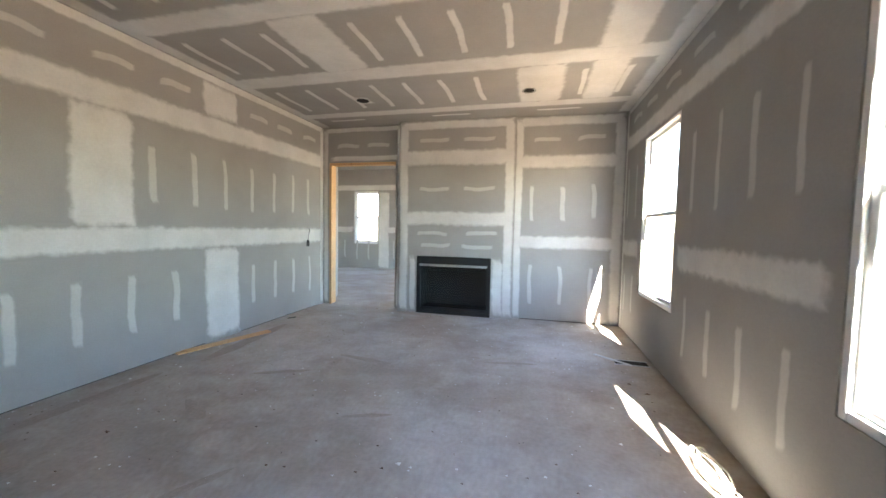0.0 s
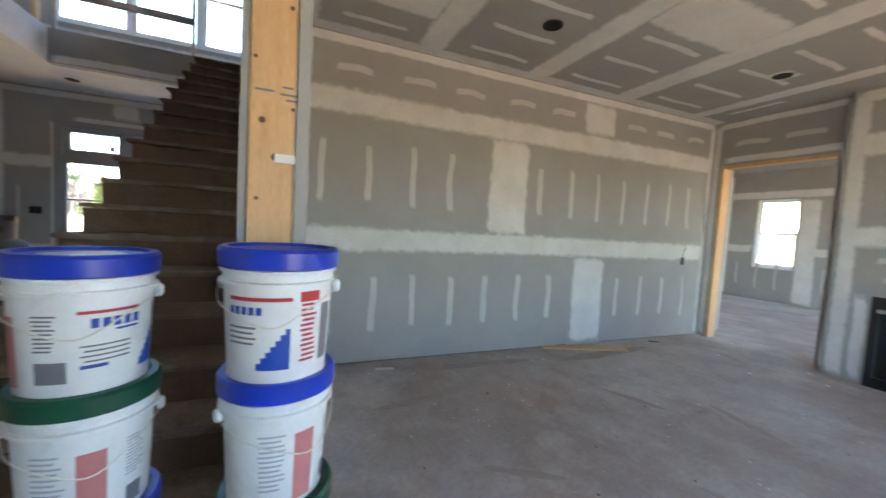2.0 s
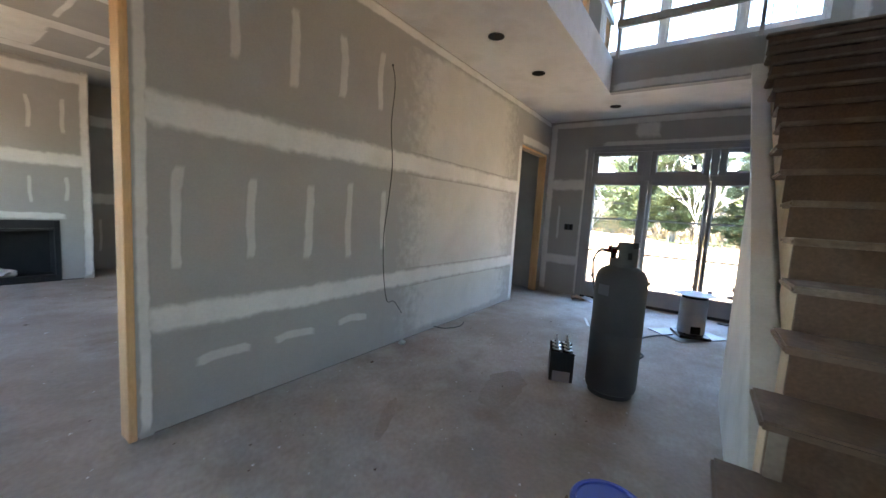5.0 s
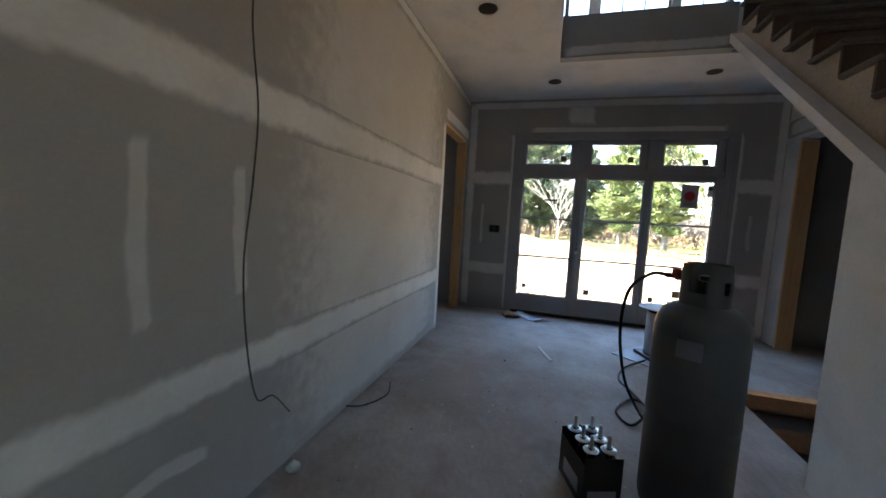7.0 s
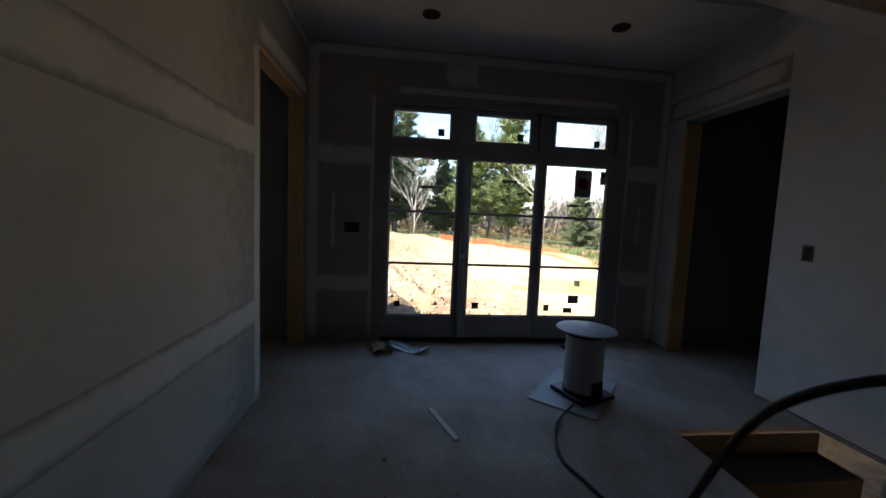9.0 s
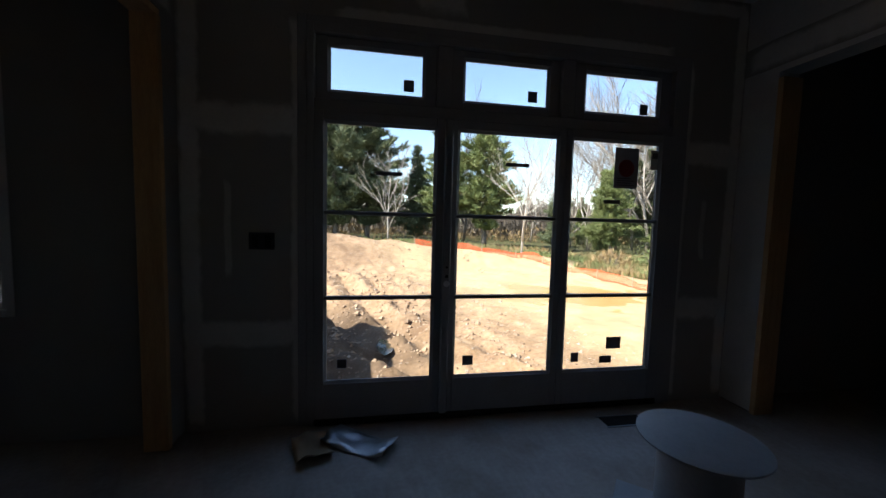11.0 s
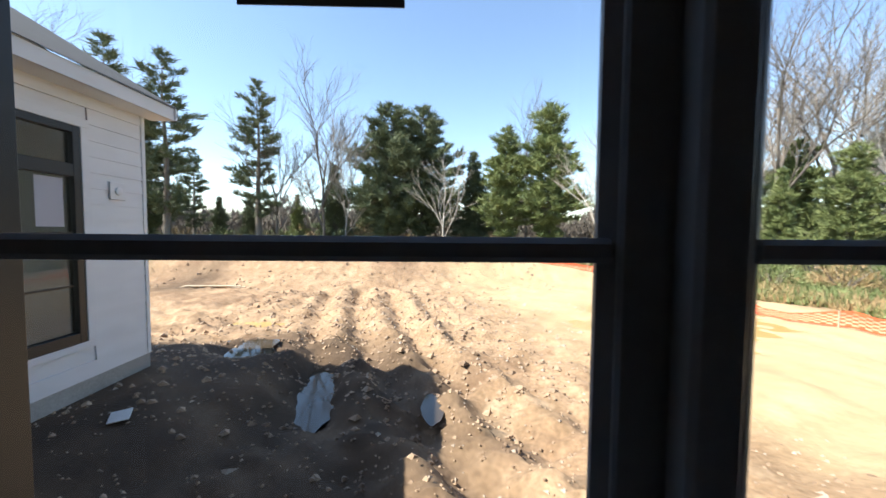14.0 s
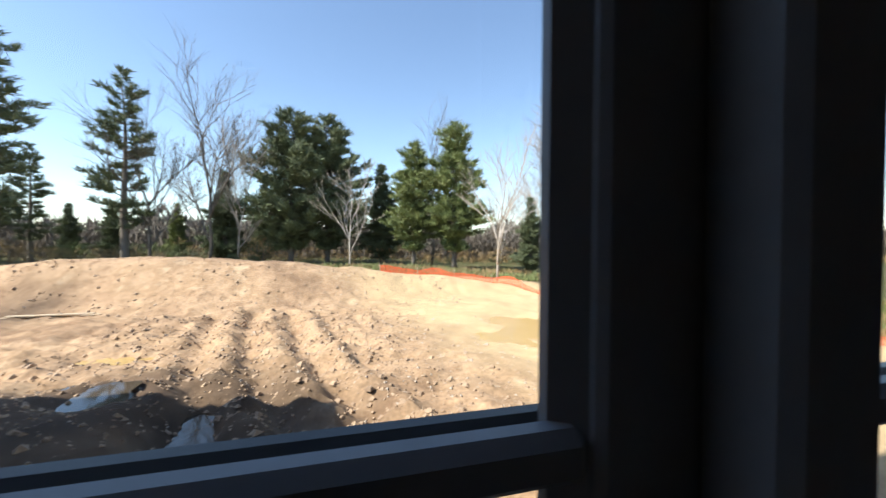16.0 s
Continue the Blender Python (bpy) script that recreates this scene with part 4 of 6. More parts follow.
bullnose("tread", 0.0, RISE - 0.032, RISE, M_tread)
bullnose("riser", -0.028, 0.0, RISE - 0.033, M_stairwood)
for n in range(2, NR + 1):
    xn, zn, yl = X1 - RUN * (n - 1), RISE * n, YL.get(n, 0.0)
    jit = rng.uniform(-0.02, 0.02) if n > 5 else 0
    bm = bmesh.new()
    add_box(bm, (xn + 0.03, yl + jit - 0.015, zn - 0.032), (max(xn - RUN - 0.012, -5.858), YW, zn))
    bmesh.ops.bevel(bm, geom=list(bm.edges), offset=0.009, segments=2, affect="EDGES")
    part("tread", bm, M_tread, stairs)
    if n <= 4:
        box("riser_return", (xn + 0.004, yl + 0.012, zn - RISE), (xn + 0.012, -0.06, zn - 0.034), M_return, stairs, 0.002, "pale wooden riser end")
for n in range(2, NR + 1):
    xn, zn, yl = X1 - RUN * (n - 1), RISE * n, YL.get(n, 0.0)
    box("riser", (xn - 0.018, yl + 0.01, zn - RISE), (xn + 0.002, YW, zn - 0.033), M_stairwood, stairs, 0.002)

def prism(name, outline, y0, y1, mat, parent=None, label=""):
    """An upright plate with an outline in x and z."""
    n = len(outline)
    vs = [(x, y0, z) for x, z in outline] + [(x, y1, z) for x, z in outline]
    fs = [tuple(range(n)), tuple(range(2 * n - 1, n - 1, -1))] + [(i, (i + 1) % n, n + (i + 1) % n, n + i) for i in range(n)]
    bm = bmesh.new()
    bv = [bm.verts.new(v) for v in vs]
    for fc_ in fs:
        bm.faces.new([bv[i] for i in fc_])
    return part(name, bm, mat, parent, label)


def soffit(x):
    return 1.84 + 0.79 * (-4.17 - x)


saw = []
for n in range(8, NR + 1):
    xn = X1 - RUN * (n - 1)
    saw += [(xn - 0.02, RISE * (n - 1) - 0.034), (xn - 0.02, RISE * n - 0.034)]
saw.append((-5.83, RISE * NR - 0.034))
saw.append((-5.83, H - 0.02))
saw.append((-5.66, soffit(-5.66)))
saw.append((X1 - RUN * 7 - 0.02, soffit(X1 - RUN * 7)))
prism("stringer", saw, 0.035, 0.065, M_stairend, stairs, "pale cut stringer with sawtooth edge")
for n in range(2, 8):
    xn, yl = X1 - RUN * (n - 1), YL[n]
    box("step_side", (xn - 0.02, yl + 0.03, 0.0), (xn - RUN - 0.02, yl + 0.06, RISE * n - 0.034), M_stairend, stairs, 0.002)
# sloping soffit under the stairs and the plastered band along it
xs0, xs1 = -2.2, -5.72
prism("soffit_board", [(xs0, soffit(xs0)), (xs1, soffit(xs1)), (xs1, soffit(xs1) - 0.02), (xs0, soffit(xs0) - 0.02)], -0.03, YW, M_primed, stairs, "white drywall soffit")
prism("skirt_board", [(X1 + .05, 0), (X1 + .05, RISE + .1), (-5.72, 3.5), (-5.72, 3.3), (X1 - 0.3, 0)], YW - 0.0005, YW + 0.001, M_stairend, stairs, "pale skirt board on the wall")
uw_out = [(-2.1, 0), (-4.06, 0), (-4.06, soffit(-4.06) - 0.03), (-5.72, soffit(-5.72) - 0.03), (-5.72, soffit(-5.72) + 0.05), (-2.6, soffit(-2.6) + 0.05), (-2.1, soffit(-2.1) - 0.03)]
us = prism("wall_under_stairs", uw_out, -0.1, 0.0, M_primed)
tagged(us, "white skimmed drywall closing under the stairs", "wall", kind="structure")
# side of the hole coloured near-black in place of its shade
solid_wall("wall_under_end", "x", -4.06, -3.98, -0.06, 1.14, -1.1, 1.55, mat=M_hole, label="side of the stair hole, black for its shade")

# basement stairs going down in the hole
cellar = thing("cellar_staircase", (0, 0, 0), "brown wooden cellar steps going down, darkened for shade", "staircase")
# the hole's shade is put into the boards' colour
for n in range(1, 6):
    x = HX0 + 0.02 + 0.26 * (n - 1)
    box("tread", (x, HY0 + 0.02, -0.17 * n - 0.03), (x + 0.28, HY1 - 0.02, -0.17 * n), M_shadewood, cellar, 0.004)
    box("riser", (x, HY0 + 0.02, -0.17 * n), (x + 0.016, HY1 - 0.02, -0.17 * (n - 1) - 0.031), M_shadewood, cellar, 0.002)

# ---- temporary guard rails upstairs ----
def guard(name, loc, label):
    return thing(name, loc, label, "guard rail", "temporary guard rails upstairs")


gr = guard("guard_rail", (WX - 0.06, 0, UP), "temporary grey lumber guard rail before the upper window")
for z in (0.46, 0.86):
    box("rail", (0.0, WY, z - 0.045), (0.038, -0.03, z + 0.045), M_palebark, gr, 0.004)
box("post", (-0.05, -0.07, 0), (-0.002, -0.03, 0.95), M_palebark, gr, 0.004)
box("post", (-0.05, WY + 0.01, 0), (-0.002, WY + 0.05, 0.95), M_palebark, gr, 0.004)
gr2 = guard("guard_rail", (0, WY - 0.06, UP), "temporary pale lumber guard rail along the stair well")
for z in (0.48, 0.91):
    box("rail", (WX + 0.0, 0.0, z - 0.045), (-3.55, 0.038, z + 0.045), M_white, gr2, 0.004)
for x in (-4.75, -5.82, -3.65):
    box("post", (x - 0.045, -0.05, 0), (x + 0.045, -0.002, 1.0), M_stud, gr2, 0.004)

# ---- recessed light cans ----
def can_light(x, y, z=H, r=0.075):
    ob = thing("recessed_light", (x, y, z), "open black recessed light hole in the ceiling", "ceiling light", "recessed light holes")
    lathe("trim_ring", [(r * 1.12, 0.002), (r * 1.12, -0.006), (r, -0.006), (r, 0.002)], M_black, ob, 28)
    # flat black disc on the ceiling in place of the can's dark inside
    lathe("housing", [(r, -0.003), (r * 0.6, -0.0045), (0.006, -0.0045)], M_hole, ob, 28)
    return ob


can0 = can_light(-1.779, 5.502, HR, r=0.07)
for x, y in ((0.278, 5.54), (-0.6, 3.1), (-2.1, 3.1)):
    copy_thing(can0, pose(x, y, HR))
for x, y in ((-2.74, -2.16), (-3.78, -2.16), (-4.83, -2.135), (-6.53, -1.59), (-6.435, 0.05), (-3.4, 9.6), (-0.6, -5.6), (-2.4, -5.6)):
    copy_thing(can0, pose(x, y, H))


# ---- fireplaces ----
def fireplace(x, y, w, h, facing, rz, label):
    ob = thing("fireplace", (x, y, 0), label, "fireplace", "black metal fireplaces", rz)
    d = 0.42
    a, b = -w / 2, w / 2
    box("surround", (a, -0.015, 0), (a + 0.06, 0.03, h), M_black, ob, 0.004)
    box("surround", (b - 0.06, -0.015, 0), (b, 0.03, h), M_black, ob, 0.004)
    box("surround", (a + 0.06, -0.015, h - 0.13), (b - 0.06, 0.03, h), M_black, ob, 0.004)
    box("surround", (a + 0.06, -0.015, 0), (b - 0.06, 0.03, 0.1), M_black, ob, 0.004)
    box("hood", (a + 0.05, -0.045, h - 0.15), (b - 0.05, -0.012, h - 0.115), M_steel if facing else M_black, ob, 0.006, "thin bright hood strip")
    for k in range(3):
        box("louver", (a + 0.08, -0.022, 0.02 + 0.025 * k), (b - 0.08, -0.014, 0.034 + 0.025 * k), M_black, ob, 0.002)
    box("firebox", (a + 0.03, d, 0.02), (b - 0.03, d + 0.02, h - 0.04), M_blackbrick, ob, 0)
    box("firebox", (a + 0.03, 0.03, 0.02), (a + 0.05, d, h - 0.04), M_blackbrick, ob, 0)
    box("firebox", (b - 0.05, 0.03, 0.02), (b - 0.03, d, h - 0.04), M_blackbrick, ob, 0)
    box("firebox", (a + 0.05, 0.03, 0.06), (b - 0.05, d, 0.08), M_blackbrick, ob, 0)
    box("firebox", (a + 0.05, 0.03, h - 0.1), (b - 0.05, d, h - 0.08), M_blackbrick, ob, 0)
    if facing:
        g = mesh_ob("screen", [(a + 0.06, 0.02, 0.1), (b - 0.06, 0.02, 0.1), (b - 0.06, 0.02, h - 0.13), (a + 0.06, 0.02, h - 0.13)], [(0, 1, 2, 3)], M_glass, ob)
        g.visible_shadow = False
    return ob


fireplace(-0.78, YC - 0.002, 1.132, 0.877, 1, 0, "black metal fireplace insert with a closed glass front")
fireplace(-1.115, -7.952, 1.17, 0.885, 0, 180, "open black metal fireplace insert with crumpled paper inside")
bm = bmesh.new()
bmesh.ops.create_icosphere(bm, subdivisions=3, radius=0.11)
for v in bm.verts:
    v.co *= 1 + 0.45 * noise.noise(v.co * 16)
    v.co.z *= 0.6
    v.co.x *= 1.5
cp = part("crumpled_paper", bm, M_paperwhite)
cp.location = (-1.1, -8.1, 0.14)
tagged(cp, "crumpled white paper lying in the open fireplace", "paper")

# ---- buckets of joint compound ----
def curved_patch(bm_list, th0, th1, z0, z1, r0, r1, h):
    vs, fs = bm_list
    base = len(vs)
    n = max(2, int(abs(th1 - th0) / 6))
    for i in range(n + 1):
        th = radians(th0 + (th1 - th0) * i / n)
        for z in (z0, z1):
            r = r0 + (r1 - r0) * z / h + 0.0008
            vs.append((r * math.cos(th), r * math.sin(th), z))
    for i in range(n):
        q = base + 2 * i
        fs.append((q, q + 2, q + 3, q + 1))


def bucket(loc, lid_mat, rz, style, label, group="buckets of joint compound", lid=True):
    ob = thing("bucket", loc, label, "bucket", group, rz)
    r0, r1, h = 0.113, 0.127, 0.30
    body = lathe("body", [(r0 - 0.004, 0.0), (r0, 0.006), (r0 + (r1 - r0) * 0.72, 0.216), (r1 - 0.002, 0.235), (r1 + 0.008, 0.237), (r1 + 0.008, 0.243), (r1, 0.246), (r1, 0.262), (r1 + 0.007, 0.264), (r1 + 0.007, 0.27), (r1 + 0.001, 0.273), (r1 + 0.001, 0.29), (r1 + 0.004, 0.298)], M_bucket, ob, 44)
    if lid:
        lathe("lid", [(r1 + 0.006, 0.272), (r1 + 0.011, 0.275), (r1 + 0.012, 0.312), (r1 + 0.006, 0.32), (r1 - 0.008, 0.3205), (r1 - 0.012, 0.312), (0.03, 0.311), (0.004, 0.311)], lid_mat, ob, 44)
        if style == 1:
            mesh_ob("dried_smear", [(0.09 * math.cos(a) * (1 + .35 * noise.noise((a, 1, 0))) + .01, 0.075 * math.sin(a) * (1 + .35 * noise.noise((a, 5, 0))), 0.3116) for a in [k * math.pi / 10 for k in range(20)]], [tuple(range(20))], M_paperwhite, body)
    # bail wire and its ears
    for s in (1, -1):
        ear = lathe("ear", [(0.016, 0), (0.016, 0.012), (0.009, 0.016)], M_bucket, ob, 14)
        ear.matrix_basis = Matrix.Translation((0, s * (r1 + 0.002), 0.225)) @ pose(0, 0, 0, -90 * s, 0, 0)
    tube("bail", [(0.004, r1 + 0.016, 0.225), (0.1, r1 - 0.03, 0.19), (r1 + 0.02, 0.02, 0.15), (0.1, -r1 + 0.03, 0.19), (0.004, -r1 - 0.016, 0.225)], 0.0016, M_cable, ob, 6)
    inks = {"red": M_inkred, "blue": M_inkblue, "grey": M_inkgrey, "pink": M_inkpink, "pale": M_inkpale}

    def mark(ink, th0, th1, z0, z1):
        data = ([], [])
        curved_patch(data, th0, th1, z0, z1, r0, r1, 0.3)
        mesh_ob("print_mark", data[0], data[1], inks[ink], body, True)

    if style == 1:
        mark("red", 10, 62, 0.196, 0.203)
        for k, w in enumerate((9, 8, 8, 9, 5)):
            mark("blue", 20 + k * 9, 20 + k * 9 + 6.5, 0.165, 0.186)
        mark("blue", 40, 62, 0.155, 0.16)
        for k in range(6):
            mark("blue", 66 + 4 * k, 70 + 4 * k, 0.055, 0.075 + 0.013 * k)
        for k in range(4):
            mark("grey", 12 + 3 * (k % 2), 54, 0.125 - 0.011 * k, 0.129 - 0.011 * k)
        mark("blue", 12, 34, 0.078, 0.086)
        for k in range(9):
            mark("grey", -24 + rng.uniform(-1, 1), -4 - rng.uniform(0, 6), 0.192 - 0.009 * k, 0.196 - 0.009 * k)
        mark("grey", -24, 2, 0.052, 0.098)
        mark("pink", -70, -44, 0.04, 0.19)
        mark("red", 100, 128, 0.06, 0.2)
    elif style == 2:
        mark("red", -40, 28, 0.203, 0.212)
        for k in range(5):
            mark("blue", -40 + k * 8, -34 + k * 8, 0.172, 0.19)
        for k in range(7):
            mark("blue", -8 + 5 * k, -3 + 5 * k, 0.045, 0.062 + 0.013 * k)
        for k in range(4):
            mark("grey", -42, -8 - 3 * (k % 2), 0.14 - 0.012 * k, 0.145 - 0.012 * k)
        mark("red", 36, 60, 0.2, 0.224)
        for k in range(12):
            mark("red", 37 + rng.uniform(0, 3), 58 - rng.uniform(0, 6), 0.19 - 0.012 * k, 0.196 - 0.012 * k)
        mark("grey", 64, 84, 0.05, 0.19)
    else:
        mark("pink", 0, 24, 0.02, 0.19)
        for k in range(12):
            mark("pale", -38 + rng.uniform(0, 2), -8 - rng.uniform(0, 8), 0.19 - 0.012 * k, 0.195 - 0.012 * k)
            mark("pale", 40 + rng.uniform(0, 2), 62 - rng.uniform(0, 8), 0.19 - 0.008 * k, 0.194 - 0.008 * k)
        mark("grey", 42, 60, 0.03, 0.075)
    return ob


S1, S2 = (-0.755, 0.856), (-0.675, 1.268)
PITCH = 0.296
for k, (m, st, rz) in enumerate(((M_greenlid, 3, 10), (M_bluelid, 3, 40), (M_greenlid, 3, 12), (M_bluelid, 1, 5))):
    bucket((S1[0] + 0.006 * math.sin(k * 2), S1[1] + 0.005 * math.cos(k), PITCH * k), m, rz, st, ("white plastic pail with a %s lid, stacked" % ("blue" if m is M_bluelid else "green")))
for k, (m, st, rz) in enumerate(((M_bluelid, 3, 30), (M_greenlid, 3, 60), (M_bluelid, 3, 20), (M_bluelid, 2, -14))):
    bucket((S2[0] + 0.006 * math.sin(k * 2 + 1), S2[1] + 0.004 * math.cos(k), (PITCH + 0.01) * k), m, rz, st, ("white plastic pail with a %s lid, stacked" % ("blue" if m is M_bluelid else "green")))
bucket((-1.915, -0.52, 0.0), M_bluelid, 120, 3, "single white pail with a blue lid beside the steps")

# ---- propane tank ----
tank = thing("propane_tank", (-3.63, -0.82, 0), "tall grey steel propane cylinder standing on the floor", "gas cylinder")
R = 0.187
lathe("body", [(R - 0.03, 0.03), (R - 0.008, 0.045), (R, 0.08), (R, 0.50), (R + 0.0015, 0.505), (R + 0.0015, 0.515), (R, 0.52), (R, 0.90), (R - 0.008, 0.945), (R - 0.03, 0.985), (R - 0.07, 1.012), (0.05, 1.028), (0.01, 1.03)], M_tank, tank, 48)
lathe("foot_ring", [(R - 0.025, 0.0), (R - 0.025, 0.05), (R - 0.03, 0.05), (R - 0.03, 0.0)], M_tank, tank, 40)
# collar with cut-outs
vs, fs = [], []
rc, z0c, z1c, seg = 0.098, 1.01, 1.2, 48
for k in range(seg):
    a = 2 * math.pi * k / seg
    for rr in (rc, rc - 0.005):
        for z in (z0c, 1.075, 1.13, z1c if (k // 6) % 4 != 1 else 1.16):
            vs.append((rr * math.cos(a), rr * math.sin(a), z))
for k in range(seg):
    j = (k + 1) % seg
    hole = (k % 24) in (3, 4, 5)
    gap = k in range(40, 46)
    for row in range(3):
        if (row == 1 and hole) or (gap and row > 0):
            continue
        q, w = k * 8 + row, j * 8 + row
        fs += [(q, w, w + 1, q + 1), (q + 4, q + 5, w + 5, w + 4)]
        if row == 2:
            fs.append((q + 1, w + 1, w + 5, q + 5))
collar = mesh_ob("collar", vs, fs, M_tank, tank, False)
lathe("valve", [(0.018, 1.02), (0.018, 1.06), (0.014, 1.07), (0.014, 1.12), (0.03, 1.125), (0.03, 1.145), (0.01, 1.15)], M_black, tank, 20)
reg = lathe("regulator", [(0.012, 0), (0.02, 0.012), (0.02, 0.05), (0.012, 0.06), (0.012, 0.09)], M_redknob, tank, 18, "red gas regulator")
reg.matrix_basis = Matrix.Translation((-0.03, -0.06, 1.13)) @ pose(0, 0, 0, 90, 0, -15)
lathe("knob", [(0.016, 0), (0.02, 0.01), (0.02, 0.03), (0.012, 0.036)], M_redknob, reg, 16).matrix_basis = Matrix.Translation((0, 0, 0.05)) @ pose(0, 0, 0, -90, 0, 0)
vs, fs = [], []
curved_patch((vs, fs), -45, -15, 0.80, 0.88, R + 0.0005, R + 0.0005, 1)
mesh_ob("label", vs, fs, M_inkgrey, tank, True, "worn dark label")
hose = tagged(tube("gas_hose", [(-3.68, -0.965, 1.13), (-3.75, -1.02, 1.12), (-3.86, -1.09, 1.0), (-4.0, -1.08, 0.72), (-4.2, -0.98, 0.36), (-4.42, -0.8, 0.05), (-4.68, -0.7, 0.012), (-4.8, -0.8, 0.012), (-4.55, -0.95, 0.012), (-4.38, -0.88, 0.014), (-4.62, -0.74, 0.03), (-4.93, -0.77, 0.012), (-5.18, -0.83, 0.012), (-5.5, -0.72, 0.012), (-5.72, -0.5, 0.035)], 0.009, M_rubber, None, 8, 8), "black rubber gas hose looping over the floor", "hose")

# ---- carton of bottles ----
pack = thing("bottle_carton", (-3.66, -1.23, 0), "dark printed six-pack carton with bottles on the floor", "carton", rz=20)
pack.scale = (1.4, 1.4, 1.25)
bpy.context.view_layer.update()
cw, cd, chh = 0.2, 0.135, 0.2
box("side", (-cw / 2, -cd / 2, 0), (-cw / 2 + 0.002, cd / 2, chh), M_carton, pack, 0)
box("side", (cw / 2 - 0.002, -cd / 2, 0), (cw / 2, cd / 2, chh), M_carton, pack, 0)
box("side", (-cw / 2 + 0.002, -cd / 2, 0), (cw / 2 - 0.002, -cd / 2 + 0.002, chh - 0.03), M_carton, pack, 0)
box("side", (-cw / 2 + 0.002, cd / 2 - 0.002, 0), (cw / 2 - 0.002, cd / 2, chh - 0.03), M_carton, pack, 0)
box("bottom", (-cw / 2 + 0.002, -cd / 2 + 0.002, 0), (cw / 2 - 0.002, cd / 2 - 0.002, 0.003), M_carton, pack, 0)
box("divider", (-cw / 2 + 0.002, -0.001, 0.003), (cw / 2 - 0.002, 0.001, chh + 0.01), M_carton, pack, 0)
box("label_panel", (-0.06, -cd / 2 - 0.001, 0.03), (0.06, -cd / 2, 0.09), M_inkpale, pack, 0)
box("label_panel", (cw / 2, -0.05, 0.0), (cw / 2 + 0.001, 0.05, 0.07), M_inkpale, pack, 0)
for i in range(3):
    for j in range(2):
        bt = thing("bottle", (0, 0, 0), "brown glass bottle with a bright cap in the carton", "bottle", "bottles in the carton")
        lathe("glass_body", [(0.028, 0.0), (0.03, 0.004), (0.03, 0.12), (0.024, 0.15), (0.014, 0.175), (0.0125, 0.215)], M_glassdark, bt, 18)
        lathe("cap", [(0.026, 0.205), (0.027, 0.208), (0.012, 0.212), (0.007, 0.214), (0.006, 0.262), (0.003, 0.266)], M_cap, bt, 16, "bright spout cap")
        bt.matrix_basis = pack.matrix_basis @ Matrix.Translation((-0.064 + 0.064 * i, -0.032 + 0.064 * j, 0.004))

# ---- construction heater on its board ----
hx, hy = -5.93, -0.33
bd = box("base_board", (-0.36, -0.25, 0.0), (0.36, 0.25, 0.012), M_greypaint, None, 0.002)
bd.matrix_basis = pose(hx - 0.06, hy - 0.03, 0.0, 0, 0, 139)
tagged(bd, "square pale board lying under the heater", "board")
heater = thing("construction_heater", (hx, hy, 0.012), "grey cylindrical salamander heater with a round top plate", "heater", rz=20)
box("base_plate", (-0.17, -0.17, 0), (0.17, 0.17, 0.035), M_black, heater, 0.004)
lathe("drum", [(0.14, 0.05), (0.145, 0.055), (0.145, 0.47), (0.14, 0.475)], M_greypaint, heater, 40)
lathe("neck", [(0.13, 0.475), (0.13, 0.51), (0.125, 0.51)], M_hole, heater, 36)
lathe("top_plate", [(0.22, 0.523), (0.225, 0.52), (0.225, 0.527), (0.2, 0.533), (0.18, 0.533), (0.12, 0.545), (0.01, 0.548)], M_greypaint, heater, 44)
for a in (45, 135, 225, 315):
    x, y = 0.135 * math.cos(radians(a)), 0.135 * math.sin(radians(a))
    box("leg", (x - 0.01, y - 0.01, 0.035), (x + 0.01, y + 0.01, 0.06), M_black, heater, 0.002)
    box("strut", (x - 0.006, y - 0.006, 0.47), (x + 0.006, y + 0.006, 0.525), M_black, heater, 0.001)
box("burner_door", (0.13, -0.05, 0.06), (0.152, 0.05, 0.15), M_hole, heater, 0.003)

# ---- electrical boxes, wires ----
def wall_box(x, y, z, axis, side, w=0.075, h=0.115, gang=1):
    ob = thing("electrical_box", (x, y, z), "dark open electrical box set in the wall", "electrical box", "open wall boxes")
    w = w * gang
    if axis == "x":
        box("box_rim", (0, -w / 2, -h / 2), (side * 0.006, w / 2, h / 2), M_outlet, ob, 0.002)
        for k in range(gang):
            yk = -w / 2 + w * (k + 0.5) / gang
            box("device", (side * 0.006, yk - 0.018, -0.04), (side * 0.009, yk + 0.018, 0.04), M_hole, ob, 0.001)
    else:
        box("box_rim", (-w / 2, 0, -h / 2), (w / 2, side * 0.006, h / 2), M_outlet, ob, 0.002)
        box("device", (-0.018, side * 0.006, -0.04), (0.018, side * 0.009, 0.04), M_hole, ob, 0.001)
    return ob


